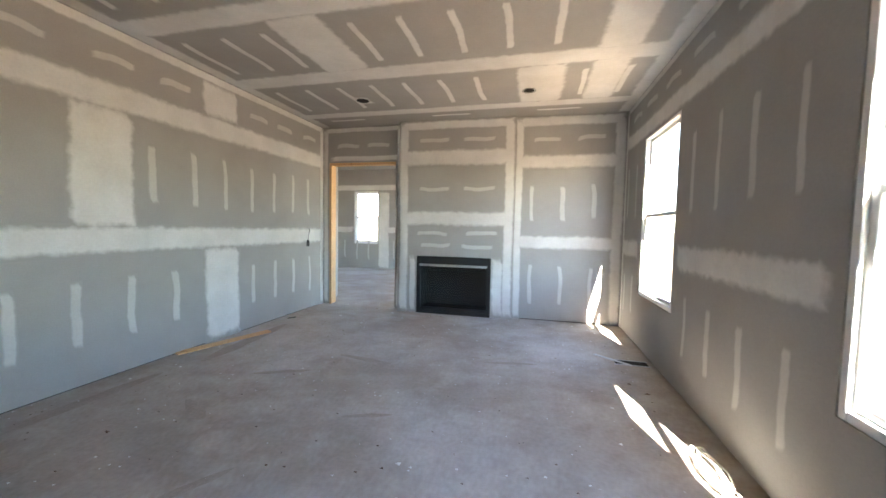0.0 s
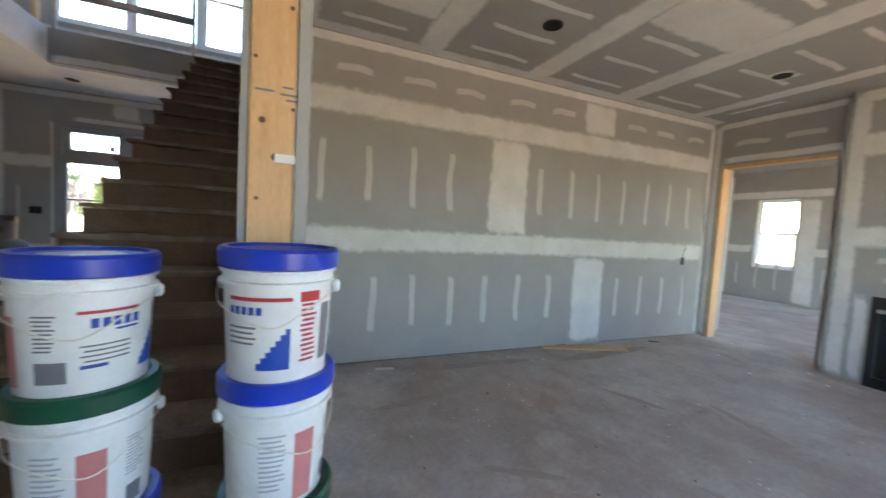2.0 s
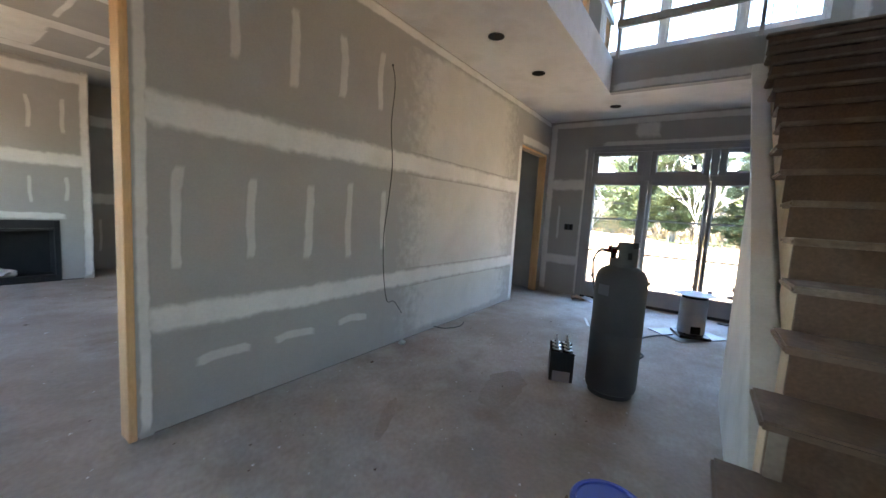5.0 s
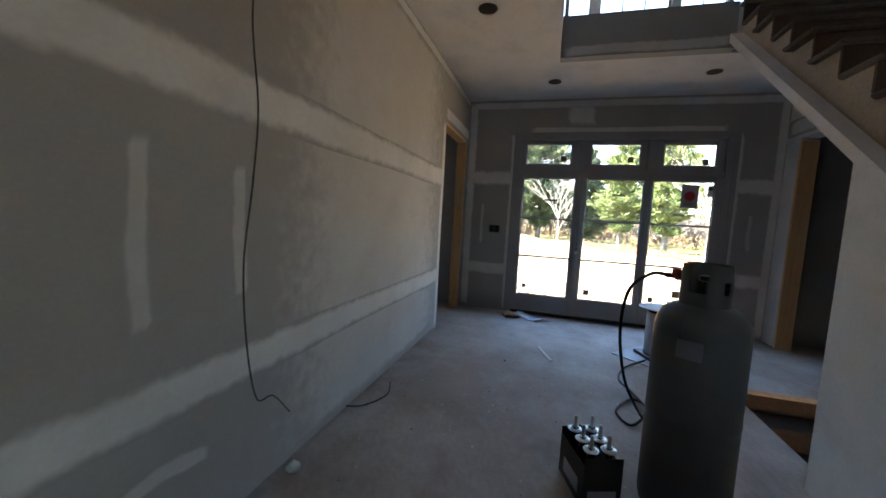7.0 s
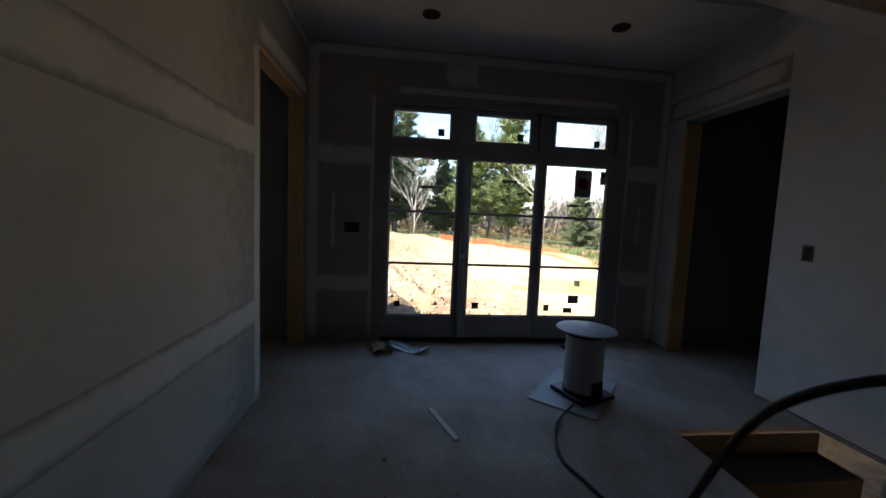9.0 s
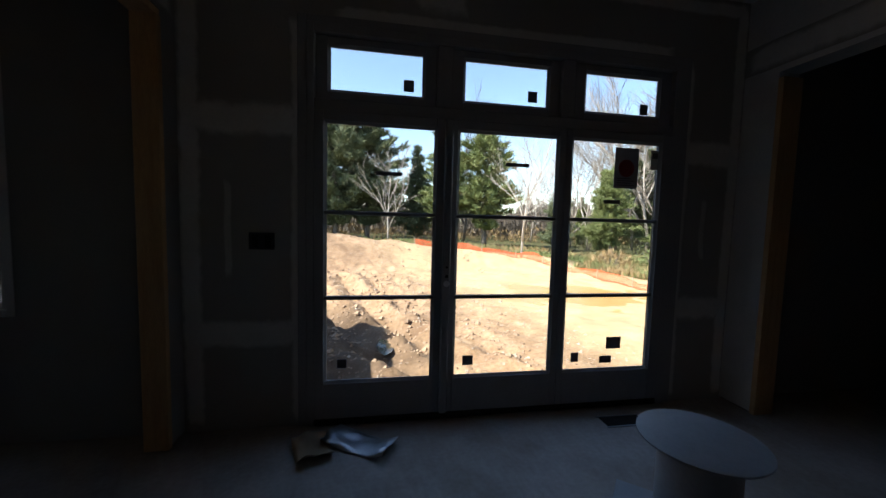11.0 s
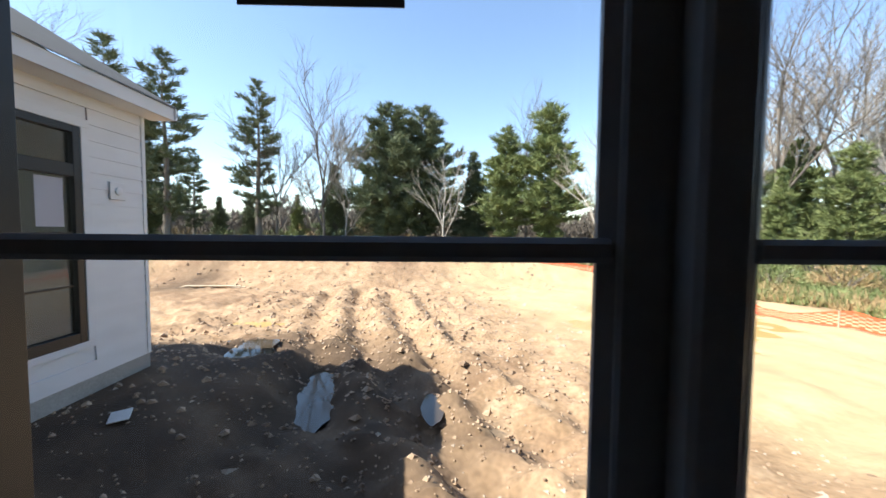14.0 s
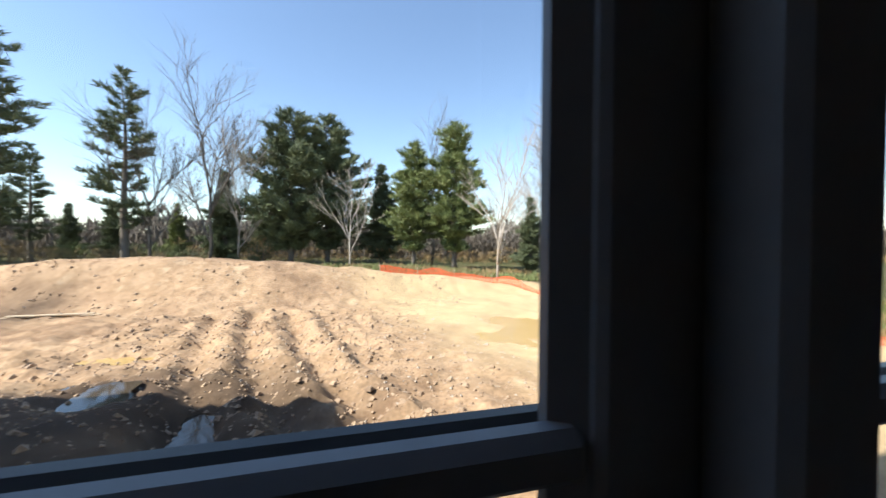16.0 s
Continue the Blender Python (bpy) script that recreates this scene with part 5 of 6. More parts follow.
wall_box(GX, -2.30, 1.21, "x", 1, 0.075, 0.105, 2)
wall_box(-1.16, 1.15, 1.37, "y", -1)
wall_box(-5.63, 1.15, 1.2, "y", -1)
wall_box(XL, 6.2, 1.03, "x", 1, 0.07, 0.1)
tagged(tube("wall_wire", [(XL + 0.005, 6.2, 1.08), (XL + 0.03, 6.17, 1.16), (XL + 0.02, 6.22, 1.22), (XL + 0.004, 6.21, 1.26)], 0.004, M_wire), "loose dark wire end on the wall", "wire")
tagged(tube("hanging_wire", [(-3.01, YH, 2.62), (-3.02, YH + 0.03, 2.45), (-3.0, YH + 0.025, 2.1), (-3.03, YH + 0.03, 1.75), (-3.01, YH + 0.025, 1.44), (-2.96, YH + 0.03, 1.1), (-2.98, YH + 0.03, 0.75), (-3.04, YH + 0.03, 0.48), (-3.12, YH + 0.05, 0.46), (-3.24, YH + 0.05, 0.32)], 0.0038, M_wire, None, 7, 8), "dark loose wire hanging down the hall wall", "wire")
# a black disc on the wall replaces the hole's unlit depth
tagged(lathe("wire_hole", [(0.012, 0), (0.012, 0.002), (0.006, 0.002)], M_hole, None, 14), "small dark hole where a wire leaves the wall", "hole").matrix_basis = Matrix.Translation((-3.01, YH, 2.62)) @ pose(0, 0, 0, -90, 0, 0)
for x, y in ((-3.85, -2.66),):
    tagged(tube("floor_wire", [(x, YH + 0.02, 0.04), (x - 0.1, y, 0.012), (x - 0.3, y + 0.08, 0.008), (x - 0.5, y + 0.02, 0.008)], 0.005, M_wire), "short wire end lying along the wall", "wire")
bm = bmesh.new()
bmesh.ops.create_icosphere(bm, subdivisions=2, radius=0.035)
for v in bm.verts:
    v.co *= 1 + 0.4 * noise.noise(v.co * 40)
    v.co.z = max(v.co.z * 0.7, -0.02)
clump = part("plaster_lump", bm, M_paperwhite)
clump.location = (-3.25, -2.69, 0.02)
tagged(clump, "small pale lump of plaster on the floor by the wall", "plaster lump")
coil = []
for k in range(40):
    a = k * 0.62
    coil.append((1.37 + 0.05 * math.cos(a) + 0.02 * math.sin(k), 3.3 + 0.2 * math.sin(a) + 0.01 * k / 4, 0.012 + 0.008 * (k % 3)))
tagged(tube("cable_coil", coil, 0.006, M_cable, None, 6, 4), "loose coil of white cable on the floor by the wall", "cable")

# ---- debris on the floor ----
plank = box("board_scrap", (-0.5, -0.045, 0), (0.5, 0.045, 0.018), M_stud, None, 0.003)
plank.matrix_basis = pose(-2.88, 4.45, 0.0, 0, 0, 72)
tagged(plank, "thin wooden board scrap on the floor beside the wall", "board")
for k, (x, y, ln, rz, m) in enumerate(((-2.85, 2.1, 0.16, 80, M_paperwhite), (1.2, 5.1, 0.4, 140, M_steel), (-5.57, -1.47, 0.4, 20, M_paperwhite), (-2.9, 5.6, 0.12, 60, M_wire))):
    s = box("floor_scrap", (-ln / 2, -0.018, 0), (ln / 2, 0.018, 0.008), m, None, 0.002)
    s.matrix_basis = pose(x, y, 0, 0, 0, rz)
    tagged(s, "small scrap strip lying on the dusty floor", "scrap", "scraps on the floor")


def bent_sheet(loc, w, d, rz, mat, label, cat):
    vs, fs = [], []
    n = 8
    for i in range(n + 1):
        for j in range(n + 1):
            u, v = i / n - 0.5, j / n - 0.5
            vs.append((u * w, v * d, 0.006 + max(0.0, 0.12 * abs(u) ** 1.6 + 0.03 * noise.noise((u * 3, v * 3, loc[0])))))
    for i in range(n):
        for j in range(n):
            q = i * (n + 1) + j
            fs.append((q, q + n + 1, q + n + 2, q + 1))
    ob = mesh_ob(cat.replace(" ", "_"), vs, fs, mat, None, True)
    sol = ob.modifiers.new("thick", "SOLIDIFY")
    sol.thickness = 0.002
    ob.matrix_basis = pose(*loc, 0, 0, rz)
    return tagged(ob, label, cat)


bent_sheet((-6.93, -1.68, 0.0), 0.42, 0.2, 60, M_steel, "bent shiny sheet scrap on the floor by the doors", "sheet scrap")
bent_sheet((-6.9, -1.95, 0.0), 0.25, 0.2, 20, M_cardboard, "dark cardboard flap on the floor by the doors", "cardboard flap")
for x, y, rz in ((-6.97, 0.12, 0), (1.36, 5.05, 90)):
    vt = thing("floor_vent", (x, y, 0), "dark open floor vent near the wall", "vent", "floor vents", rz)
    # black plate drawn where the vent would be in shade
    box("boot", (-0.06, -0.15, 0.0005), (0.06, 0.15, 0.004), M_hole, vt, 0.001)
    box("flange", (-0.07, -0.16, 0.0), (-0.06, 0.16, 0.007), M_steel, vt, 0.001)
    box("flange", (0.06, -0.16, 0.0), (0.07, 0.16, 0.007), M_steel, vt, 0.001)
crumbs = ([], [])
pr = random.Random(3)
for k in range(900):
    if k < 500:
        x, y = pr.uniform(-3.2, 1.4), pr.uniform(1.4, 6.9)
    elif k < 800:
        x, y = pr.uniform(-5.8, 1.2), pr.uniform(-2.7, -0.6)
    else:
        x, y = pr.uniform(-2, 1), pr.uniform(-7.5, -3)
    s = pr.uniform(0.003, 0.009) * (2.2 if pr.random() < 0.06 else 1)
    b = len(crumbs[0])
    crumbs[0].extend([(x - s, y, 0.0004), (x + s * pr.uniform(.5, 1.5), y - s * pr.uniform(.4, 1), 0.0004), (x + s, y + s, 0.0004), (x + pr.uniform(-.5, .5) * s, y + pr.uniform(-.3, .5) * s, s * pr.uniform(0.3, 0.9))])
    crumbs[1].extend([(b, b + 1, b + 3), (b + 1, b + 2, b + 3), (b + 2, b, b + 3)])
for nm, sel, m in (("plaster_crumbs", 0, M_paperwhite), ("dark_crumbs", 1, M_stairwood)):
    fsel = [fc_ for i, fc_ in enumerate(crumbs[1]) if ((i // 3) % 3 == 0) == bool(sel)]
    tagged(mesh_ob(nm, crumbs[0], fsel, m), "scattered crumbs of plaster and dirt on the floor", "debris", kind="stuff")
for k, (x, y, w, d, rz) in enumerate(((-1.75, 3.9, 0.5, 0.07, 25), (-2.2, 2.2, 0.7, 0.1, 100), (-1.25, 2.5, 0.45, 0.06, 60), (-1.9, 3.15, 0.4, 0.09, 150), (-0.7, 3.4, 0.35, 0.05, 20), (-1.2, 4.4, 0.6, 0.08, 170), (0.2, 4.7, 0.5, 0.06, 10), (-2.7, 4.6, 1.4, 0.16, 95), (-2.75, 3.0, 1.2, 0.12, 88), (-2.2, -1.9, 0.5, 0.08, 30), (-3.1, -1.5, 0.7, 0.3, 10))):
    pts = [((0.5 * w) * math.cos(a) * (1 + .2 * noise.noise((math.cos(a) * 2, math.sin(a) * 2, k))), (0.5 * d) * math.sin(a) * (1 + .5 * noise.noise((math.cos(a) * 3, 5, k))), 0.0012) for a in [i * math.pi / 14 for i in range(28)]]
    ob = mesh_ob("mud_smear", pts, [tuple(range(28))], M_smear)
    ob.matrix_basis = pose(x, y, 0, 0, 0, rz)
    tagged(ob, "dried brown dirt smear on the floor", "stain", "dirt smears on the floor")

# ---- outdoors: ground sheet to the horizon ----
def lerp(a, b, t):
    return a + (b - a) * max(0.0, min(1.0, t))


def smooth(a, b, v):
    t = max(0.0, min(1.0, (v - a) / (b - a)))
    return t * t * (3 - 2 * t)


CREST = ((-40, -0.3), (-17, 0.2), (-13, 0.65), (-9, 0.75), (-5, 0.55), (-1, 0.15), (3, -0.35), (8, -0.8), (14, -1.0), (60, -1.0))


def crest(y):
    for (a, za), (b, zb) in zip(CREST, CREST[1:]):
        if a <= y <= b:
            return lerp(za, zb, smooth(a, b, y))
    return -0.4 if y < 0 else -1.0


def rut(x, y):
    """Wheel ruts sweeping past the corner of the house."""
    s = y + 2.6 - 0.32 * (x + 15) - 0.05 * (x + 15) ** 2 * 0.3
    return s


def ground_z(x, y):
    near = max(0.0, min(abs(x + 7.4) if x > -7.4 else -7.4 - x, 99))
    d_wing = math.hypot(max(0.0, -12.1 - x), max(0.0, y + 5.44)) if x > -30 else 99
    d = min(near, d_wing) if x < -7.4 else 0
    z = lerp(-0.55, -1.15, smooth(0.2, 4.2, d))
    if x < -7.4:
        up = smooth(-23.0 - 1.2 * math.sin(y * 0.3), -26.5, x) if x < -20 else 0.0
        z = lerp(z, crest(y), up)
        field = lerp(-0.5, -1.0, smooth(2, 12, y))
        z = lerp(z, field, smooth(-27.5, -31, x) if x < -27.5 else 0.0)
    else:
        z = -1.6 if (x < 1.6 and -8.9 < y < 11.9) else -0.7
    r = math.hypot(x + 14, y + 1)
    if x < -7.6 and r < 40:
        k = smooth(0.6, 2.5, d)
        z += k * 0.09 * noise.fractal((x * 0.8, y * 0.8, 0), 1.0, 2.0, 4)
        rough = 0.3 + 0.7 * smooth(2.5, -1.5, y - 0.1 * (x + 12))
        z += k * rough * 0.035 * noise.fractal((x * 3.6, y * 3.6, 6), 0.5, 2.0, 3)
        muddy = smooth(3.5, -0.5, y - 0.1 * (x + 12)) * smooth(-25, -21, x)
        z += k * muddy * (0.12 * noise.fractal((x * 1.7, y * 1.7, 3), 0.6, 2.0, 5))
        s = rut(x, y)
        if -22 < x < -9.5 and -2.2 < s < 2.2:
            w = smooth(2.2, 1.6, abs(s))
            z += w * muddy * (0.13 * math.sin(s * 5.2) + 0.09 * noise.noise((x * 4, y * 4, 2)))
        # shallow basins
        z -= 0.22 * math.exp(-((x + 17.5) / 2.4) ** 2 - ((y - 5.8) / 3.6) ** 2)
        z -= 0.5 * math.exp(-((x + 12.4) / 1.5) ** 2 - ((y + 3.35 - 0.12 * math.sin(2.2 * (x + 12.4))) / 0.48) ** 2)
        z -= 0.26 * math.exp(-((x + 13.4) / 0.6) ** 2 - ((y + 4.8) / 0.4) ** 2)
        z -= 0.26 * math.exp(-((x + 14.6) / 0.6) ** 2 - ((y + 6.0) / 0.5) ** 2)
        z -= 0.24 * math.exp(-((x + 17.2) / 0.5) ** 2 - ((y + 6.2) / 1.2) ** 2)
        z -= 0.26 * math.exp(-((x + 11.95) / 0.5) ** 2 - ((y + 1.42) / 0.25) ** 2)
    return z


def steps(a, b, fine_a, fine_b, fine, growth=1.25):
    out = list(np.arange(fine_a, fine_b + 1e-6, fine))
    s, v = fine, fine_b
    while v < b:
        s *= growth
        v += s
        out.append(min(v, b))
    s, v, low = fine, fine_a, []
    while v > a:
        s *= growth
        v -= s
        low.append(max(v, a))
    return [float(q) for q in low[::-1] + out]


gx = steps(-1500, 1500, -24.0, -7.41, 0.11, 1.12)
gy = steps(-1500, 1500, -10.0, 9.0, 0.12, 1.12)
gv, cover = [], []
for x in gx:
    for y in gy:
        gv.append((x, y, ground_z(x, y)))
        d = math.hypot(x + 14, y + 1)
        grass = smooth(-28.6 + 1.5 * noise.noise((0, y * 0.3, 4)), -31, x) if x < -20 else (smooth(30, 60, d) if x > 10 else smooth(20, 40, d) * smooth(-6, -12, x))
        grass = max(grass, smooth(0.3, 2.2, y - lerp(8.6, 12.8, (x + 24) / 11.5) + 0.6 * noise.noise((x * 0.6, 0, 1))) if x < -9 else 0, 0.9 * smooth(-14.5, -16.5, y) * smooth(-20, -23, x))
        # east of the house, tan is picked for the light it bounces indoors
        sand = (smooth(-0.5, 4.0, y - 0.25 * (x + 14)) if x < -7 else 0.35) * (1 - grass)
        # first term: dark mud with the wing's shade painted in; second darkens the mound
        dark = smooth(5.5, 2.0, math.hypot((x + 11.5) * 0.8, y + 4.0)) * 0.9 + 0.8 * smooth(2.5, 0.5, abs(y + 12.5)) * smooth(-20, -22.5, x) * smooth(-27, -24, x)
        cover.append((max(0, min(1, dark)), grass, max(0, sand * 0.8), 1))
ny = len(gy)
gf = [(i * ny + j, (i + 1) * ny + j, (i + 1) * ny + j + 1, i * ny + j + 1) for i in range(len(gx) - 1) for j in range(ny - 1)]
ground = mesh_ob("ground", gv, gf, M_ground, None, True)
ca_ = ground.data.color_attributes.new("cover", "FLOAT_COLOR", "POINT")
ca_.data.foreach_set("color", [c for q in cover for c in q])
tagged(ground, "bare tan graded soil with wheel ruts and grass beyond", "ground", kind="structure")


def pool(name, x, y, a, b, z, mat, label, rot=0.0, seed=0):
    pts = []
    for k in range(40):
        t = 2 * math.pi * k / 40
        r = 1 + 0.35 * noise.noise((math.cos(t) * 1.5, math.sin(t) * 1.5, seed))
        pts.append((a * r * math.cos(t), b * r * math.sin(t), 0))
    ob = mesh_ob(name, pts, [tuple(range(40))], mat)
    z = ground_z(x, y) + z
    ob.matrix_basis = pose(x, y, z, 0, 0, rot)
    return tagged(ob, label, "puddle", "puddles in the ruts")


pool("puddle", -17.5, 5.8, 3.2, 5.2, 0.13, M_seal, "wide shallow yellow muddy puddle", 0, 1)
pool("puddle", -12.4, -3.35, 1.75, 0.55, 0.21, M_water, "narrow dark puddle reflecting the sky", 0, 2)
pool("puddle", -14.6, -6.0, 0.8, 0.6, 0.13, M_water, "small puddle reflecting the sky", 0, 8)
pool("puddle", -13.4, -4.8, 0.8, 0.5, 0.13, M_water, "small puddle reflecting the sky", 0, 3)
pool("puddle", -17.2, -6.2, 0.5, 1.2, 0.06, M_seal, "small yellow muddy puddle", 0, 4)
pool("puddle", -11.95, -1.42, 0.5, 0.16, 0.06, M_water, "small puddle reflecting the sky", 0, 5)

# stones strewn over the mud
sv, sf = [], []
sr = random.Random(11)
for k in range(2600):
    if k < 1800:
        x, y = sr.uniform(-20, -9), sr.uniform(-7, 3.5)
    else:
        x, y = sr.uniform(-27, -22), sr.uniform(-16, 6)
    if x > -14.5 and y < -1.6 and sr.random() < 0.88:
        continue
    s = sr.uniform(0.012, 0.045) * (2.0 if sr.random() < 0.05 else 1)
    z = ground_z(x, y)
    b = len(sv)
    for dx, dy, dz in ((1, 0, 0), (-.6, .8, 0), (-.5, -.9, 0), (0.1, 0.1, 0.8)):
        sv.append((x + dx * s * sr.uniform(.7, 1.3), y + dy * s * sr.uniform(.7, 1.3), z - 0.006 + dz * s * sr.uniform(.6, 1.2)))
    sf += [(b, b + 1, b + 3), (b + 1, b + 2, b + 3), (b + 2, b, b + 3)]
cv, cf = [], []
for k in range(16000):
    x, y = sr.uniform(-22, -9), sr.uniform(-8, 4)
    if sr.random() < smooth(-1.0, 3.5, y - 0.2 * (x + 14)):
        continue
    if k % 4 == 0:
        x, y = sr.uniform(-27, -22.5), sr.uniform(-17, 4)
    s = sr.uniform(0.012, 0.045) * smooth(-7.0, -12.5, x) * (2.2 if sr.random() < 0.1 else 1)
    z = ground_z(x, y)
    b = len(cv)
    for dx, dy, dz in ((1, 0, 0), (0, 1, 0), (-1, 0.1, 0), (0.1, -1, 0), (0.4, 0.3, 0.75), (-0.4, -0.2, 0.6)):
        cv.append((x + dx * s * sr.uniform(.7, 1.3), y + dy * s * sr.uniform(.7, 1.3), z - 0.008 + dz * s * sr.uniform(.6, 1.2)))
    cf += [(b, b + 1, b + 4), (b + 1, b + 2, b + 5), (b + 1, b + 5, b + 4), (b + 2, b + 3, b + 5), (b + 3, b, b + 4), (b + 3, b + 4, b + 5)]
tagged(mesh_ob("soil_clods", cv, cf, M_clod), "broken clods of brown soil in the ruts", "soil", kind="stuff")
tagged(mesh_ob("stones", sv, sf, M_stone), "pale stones and clods strewn over the soil", "stones", kind="stuff")

# ---- wing of the house beyond the doors ----
WYF, WXE = -5.44, -12.04
wing = thing("house_wing", (0, 0, 0), "white sided house wing with a black framed window and pale eave", "house")
WIN = (-11.12, -8.6, 0.09, 2.55)
bm = bmesh.new()
add_box(bm, (WXE, -11.5, -1.4), (-7.41, WYF, -0.35))
part("foundation", bm, M_concrete, wing, "grey concrete foundation")
for a, b, z0, z1 in ((WXE + 0.02, WIN[0], -0.35, 2.95), (WIN[1], -7.41, -0.35, 2.95), (WIN[0], WIN[1], -0.35, WIN[2]), (WIN[0], WIN[1], WIN[3], 2.95)):
    box("wall", (a, WYF - 0.2, z0), (b, WYF - 0.02, z1), M_siding, wing, 0)
box("wall", (WXE + 0.02, -11.5, -0.35), (WXE + 0.2, WYF - 0.2, 2.95), M_siding, wing, 0)
exp_ = 0.185
for k in range(18):
    z0 = -0.35 + exp_ * k
    z1 = min(z0 + exp_, 2.95)
    spans = [(WXE + 0.05, -7.41)]
    if z1 > WIN[2] - 0.1 and z0 < WIN[3] + 0.1:
        spans = [(WXE + 0.05, WIN[0] - 0.1), (WIN[1] + 0.1, -7.41)]
    for a, b in spans:
        vs = [(a, WYF - 0.02, z0), (b, WYF - 0.02, z0), (b, WYF + 0.008, z0), (a, WYF + 0.008, z0), (a, WYF - 0.02, z1), (b, WYF - 0.02, z1), (b, WYF - 0.004, z1), (a, WYF - 0.004, z1)]
        mesh_ob("siding_board", vs, [(0, 1, 2, 3), (3, 2, 6, 7), (4, 7, 6, 5), (0, 3, 7, 4), (1, 5, 6, 2)], M_siding, wing)
box("corner_board", (WXE - 0.01, WYF - 0.1, -0.35), (WXE + 0.05, WYF + 0.016, 2.95), M_siding, wing, 0.004)
for a, b, z0, z1 in ((WIN[0] - 0.1, WIN[0], WIN[2] + 0.001, WIN[3] - 0.001), (WIN[0] - 0.1, WIN[1] + 0.1, WIN[3], WIN[3] + 0.1), (WIN[0] - 0.1, WIN[1] + 0.1, WIN[2] - 0.08, WIN[2])):
    box("window_casing", (a, WYF - 0.01, z0), (b, WYF + 0.014, z1), M_siding, wing, 0.003)
wwin = box("window", (WIN[0], WYF - 0.09, WIN[2]), (WIN[0] + 0.09, WYF + 0.005, WIN[3]), M_blackframe, wing, 0.004, "black framed tall window with transom")
box("frame", (WIN[1] - 0.09, WYF - 0.09, WIN[2]), (WIN[1], WYF + 0.005, WIN[3]), M_blackframe, wwin, 0.004)
for z0, z1 in ((WIN[2], WIN[2] + 0.12), (WIN[3] - 0.08, WIN[3]), (1.98, 2.12)):
    box("frame", (WIN[0] + 0.09, WYF - 0.09, z0), (WIN[1] - 0.09, WYF + 0.005, z1), M_blackframe, wwin, 0.004)
for x in (-10.3, -9.45):
    box("mullion", (x - 0.06, WYF - 0.09, WIN[2] + 0.12), (x + 0.06, WYF + 0.003, WIN[3] - 0.08), M_blackframe, wwin, 0.004)
for z in (0.75, 1.35):
    box("glazing_bar", (WIN[0] + 0.09, WYF - 0.06, z - 0.011), (WIN[1] - 0.09, WYF - 0.03, z + 0.011), M_blackframe, wwin, 0.002)
# dark tint stands in for the unlit room behind this window
M_shadeglass = glass("shade_tinted_glass", (0.2, 0.21, 0.2))
mesh_ob("pane", [(WIN[0], WYF - 0.05, WIN[2]), (WIN[1], WYF - 0.05, WIN[2]), (WIN[1], WYF - 0.05, WIN[3]), (WIN[0], WYF - 0.05, WIN[3])], [(0, 1, 2, 3)], M_shadeglass, wwin)
box("notice_sheet", (-10.95, WYF - 0.049, 1.42), (-10.66, WYF - 0.047, 1.95), M_inkpale, wwin, 0, "grey printed notice behind the glass")
vent = box("vent_hood", (-11.68, WYF + 0.006, 1.76), (-11.46, WYF + 0.03, 1.98), M_siding, wing, 0.004, "white square dryer vent plate")
lathe("flap", [(0.05, 0), (0.05, 0.02), (0.03, 0.025)], M_siding, vent, 18).matrix_basis = Matrix.Translation((-11.57, WYF + 0.03, 1.87)) @ pose(0, 0, 0, -90, 0, 0)
# eave, rake and roof
EY, EX, EZ = -5.12, -12.2, 2.93
RY, RZ = -8.5, 5.0
rake = (RZ - EZ) / (EY - RY)
soff = [(EX, EY, EZ), (-7.41, EY, EZ), (-7.41, WYF, EZ), (EX, WYF, EZ)]
mesh_ob("soffit", soff + [(x, y, z + 0.02) for x, y, z in soff], [(0, 1, 2, 3), (7, 6, 5, 4), (0, 4, 5, 1), (1, 5, 6, 2), (2, 6, 7, 3), (3, 7, 4, 0)], M_siding, wing)
box("fascia", (EX, EY - 0.02, EZ - 0.0), (-7.41, EY + 0.005, EZ + 0.17), M_siding, wing, 0.004, "white eave fascia")
for y2, z2, nm in ((RY, RZ, "roof"),):
    a, b = (EY + 0.03, EZ + 0.17), (RY, RZ + 0.17)
    c, d = (-12.0, EZ + 0.17), (RY, RZ + 0.17)
    x0, x1 = EX - 0.02, -7.41
    for p, q in ((a, b), (c, d)):
        vs = [(x0, p[0], p[1]), (x1, p[0], p[1]), (x1, q[0], q[1]), (x0, q[0], q[1])]
        vs += [(x, y, z + 0.012) for x, y, z in vs]
        mesh_ob("roof", vs, [(0, 1, 2, 3), (7, 6, 5, 4), (0, 4, 5, 1), (1, 5, 6, 2), (2, 6, 7, 3), (3, 7, 4, 0)], M_roof, wing)
        rv = [(x0 + 0.005, p[0], p[1] - 0.17), (x0 + 0.03, p[0], p[1] - 0.17), (x0 + 0.03, q[0], q[1] - 0.17), (x0 + 0.005, q[0], q[1] - 0.17)]
        rv += [(x, y, z + 0.168) for x, y, z in rv]
        mesh_ob("rake_board", rv, [(0, 1, 2, 3), (7, 6, 5, 4), (0, 4, 5, 1), (1, 5, 6, 2), (2, 6, 7, 3), (3, 7, 4, 0)], M_siding, wing, False, "white rake board")
mesh_ob("gable", [(WXE + 0.02, WYF, 2.95), (WXE + 0.02, -11.5, 2.95), (WXE + 0.02, RY, RZ + 0.1), (WXE + 0.2, WYF, 2.95), (WXE + 0.2, -11.5, 2.95), (WXE + 0.2, RY, RZ + 0.1)], [(0, 1, 2), (5, 4, 3), (0, 2, 5, 3), (2, 1, 4, 5)], M_siding, wing)
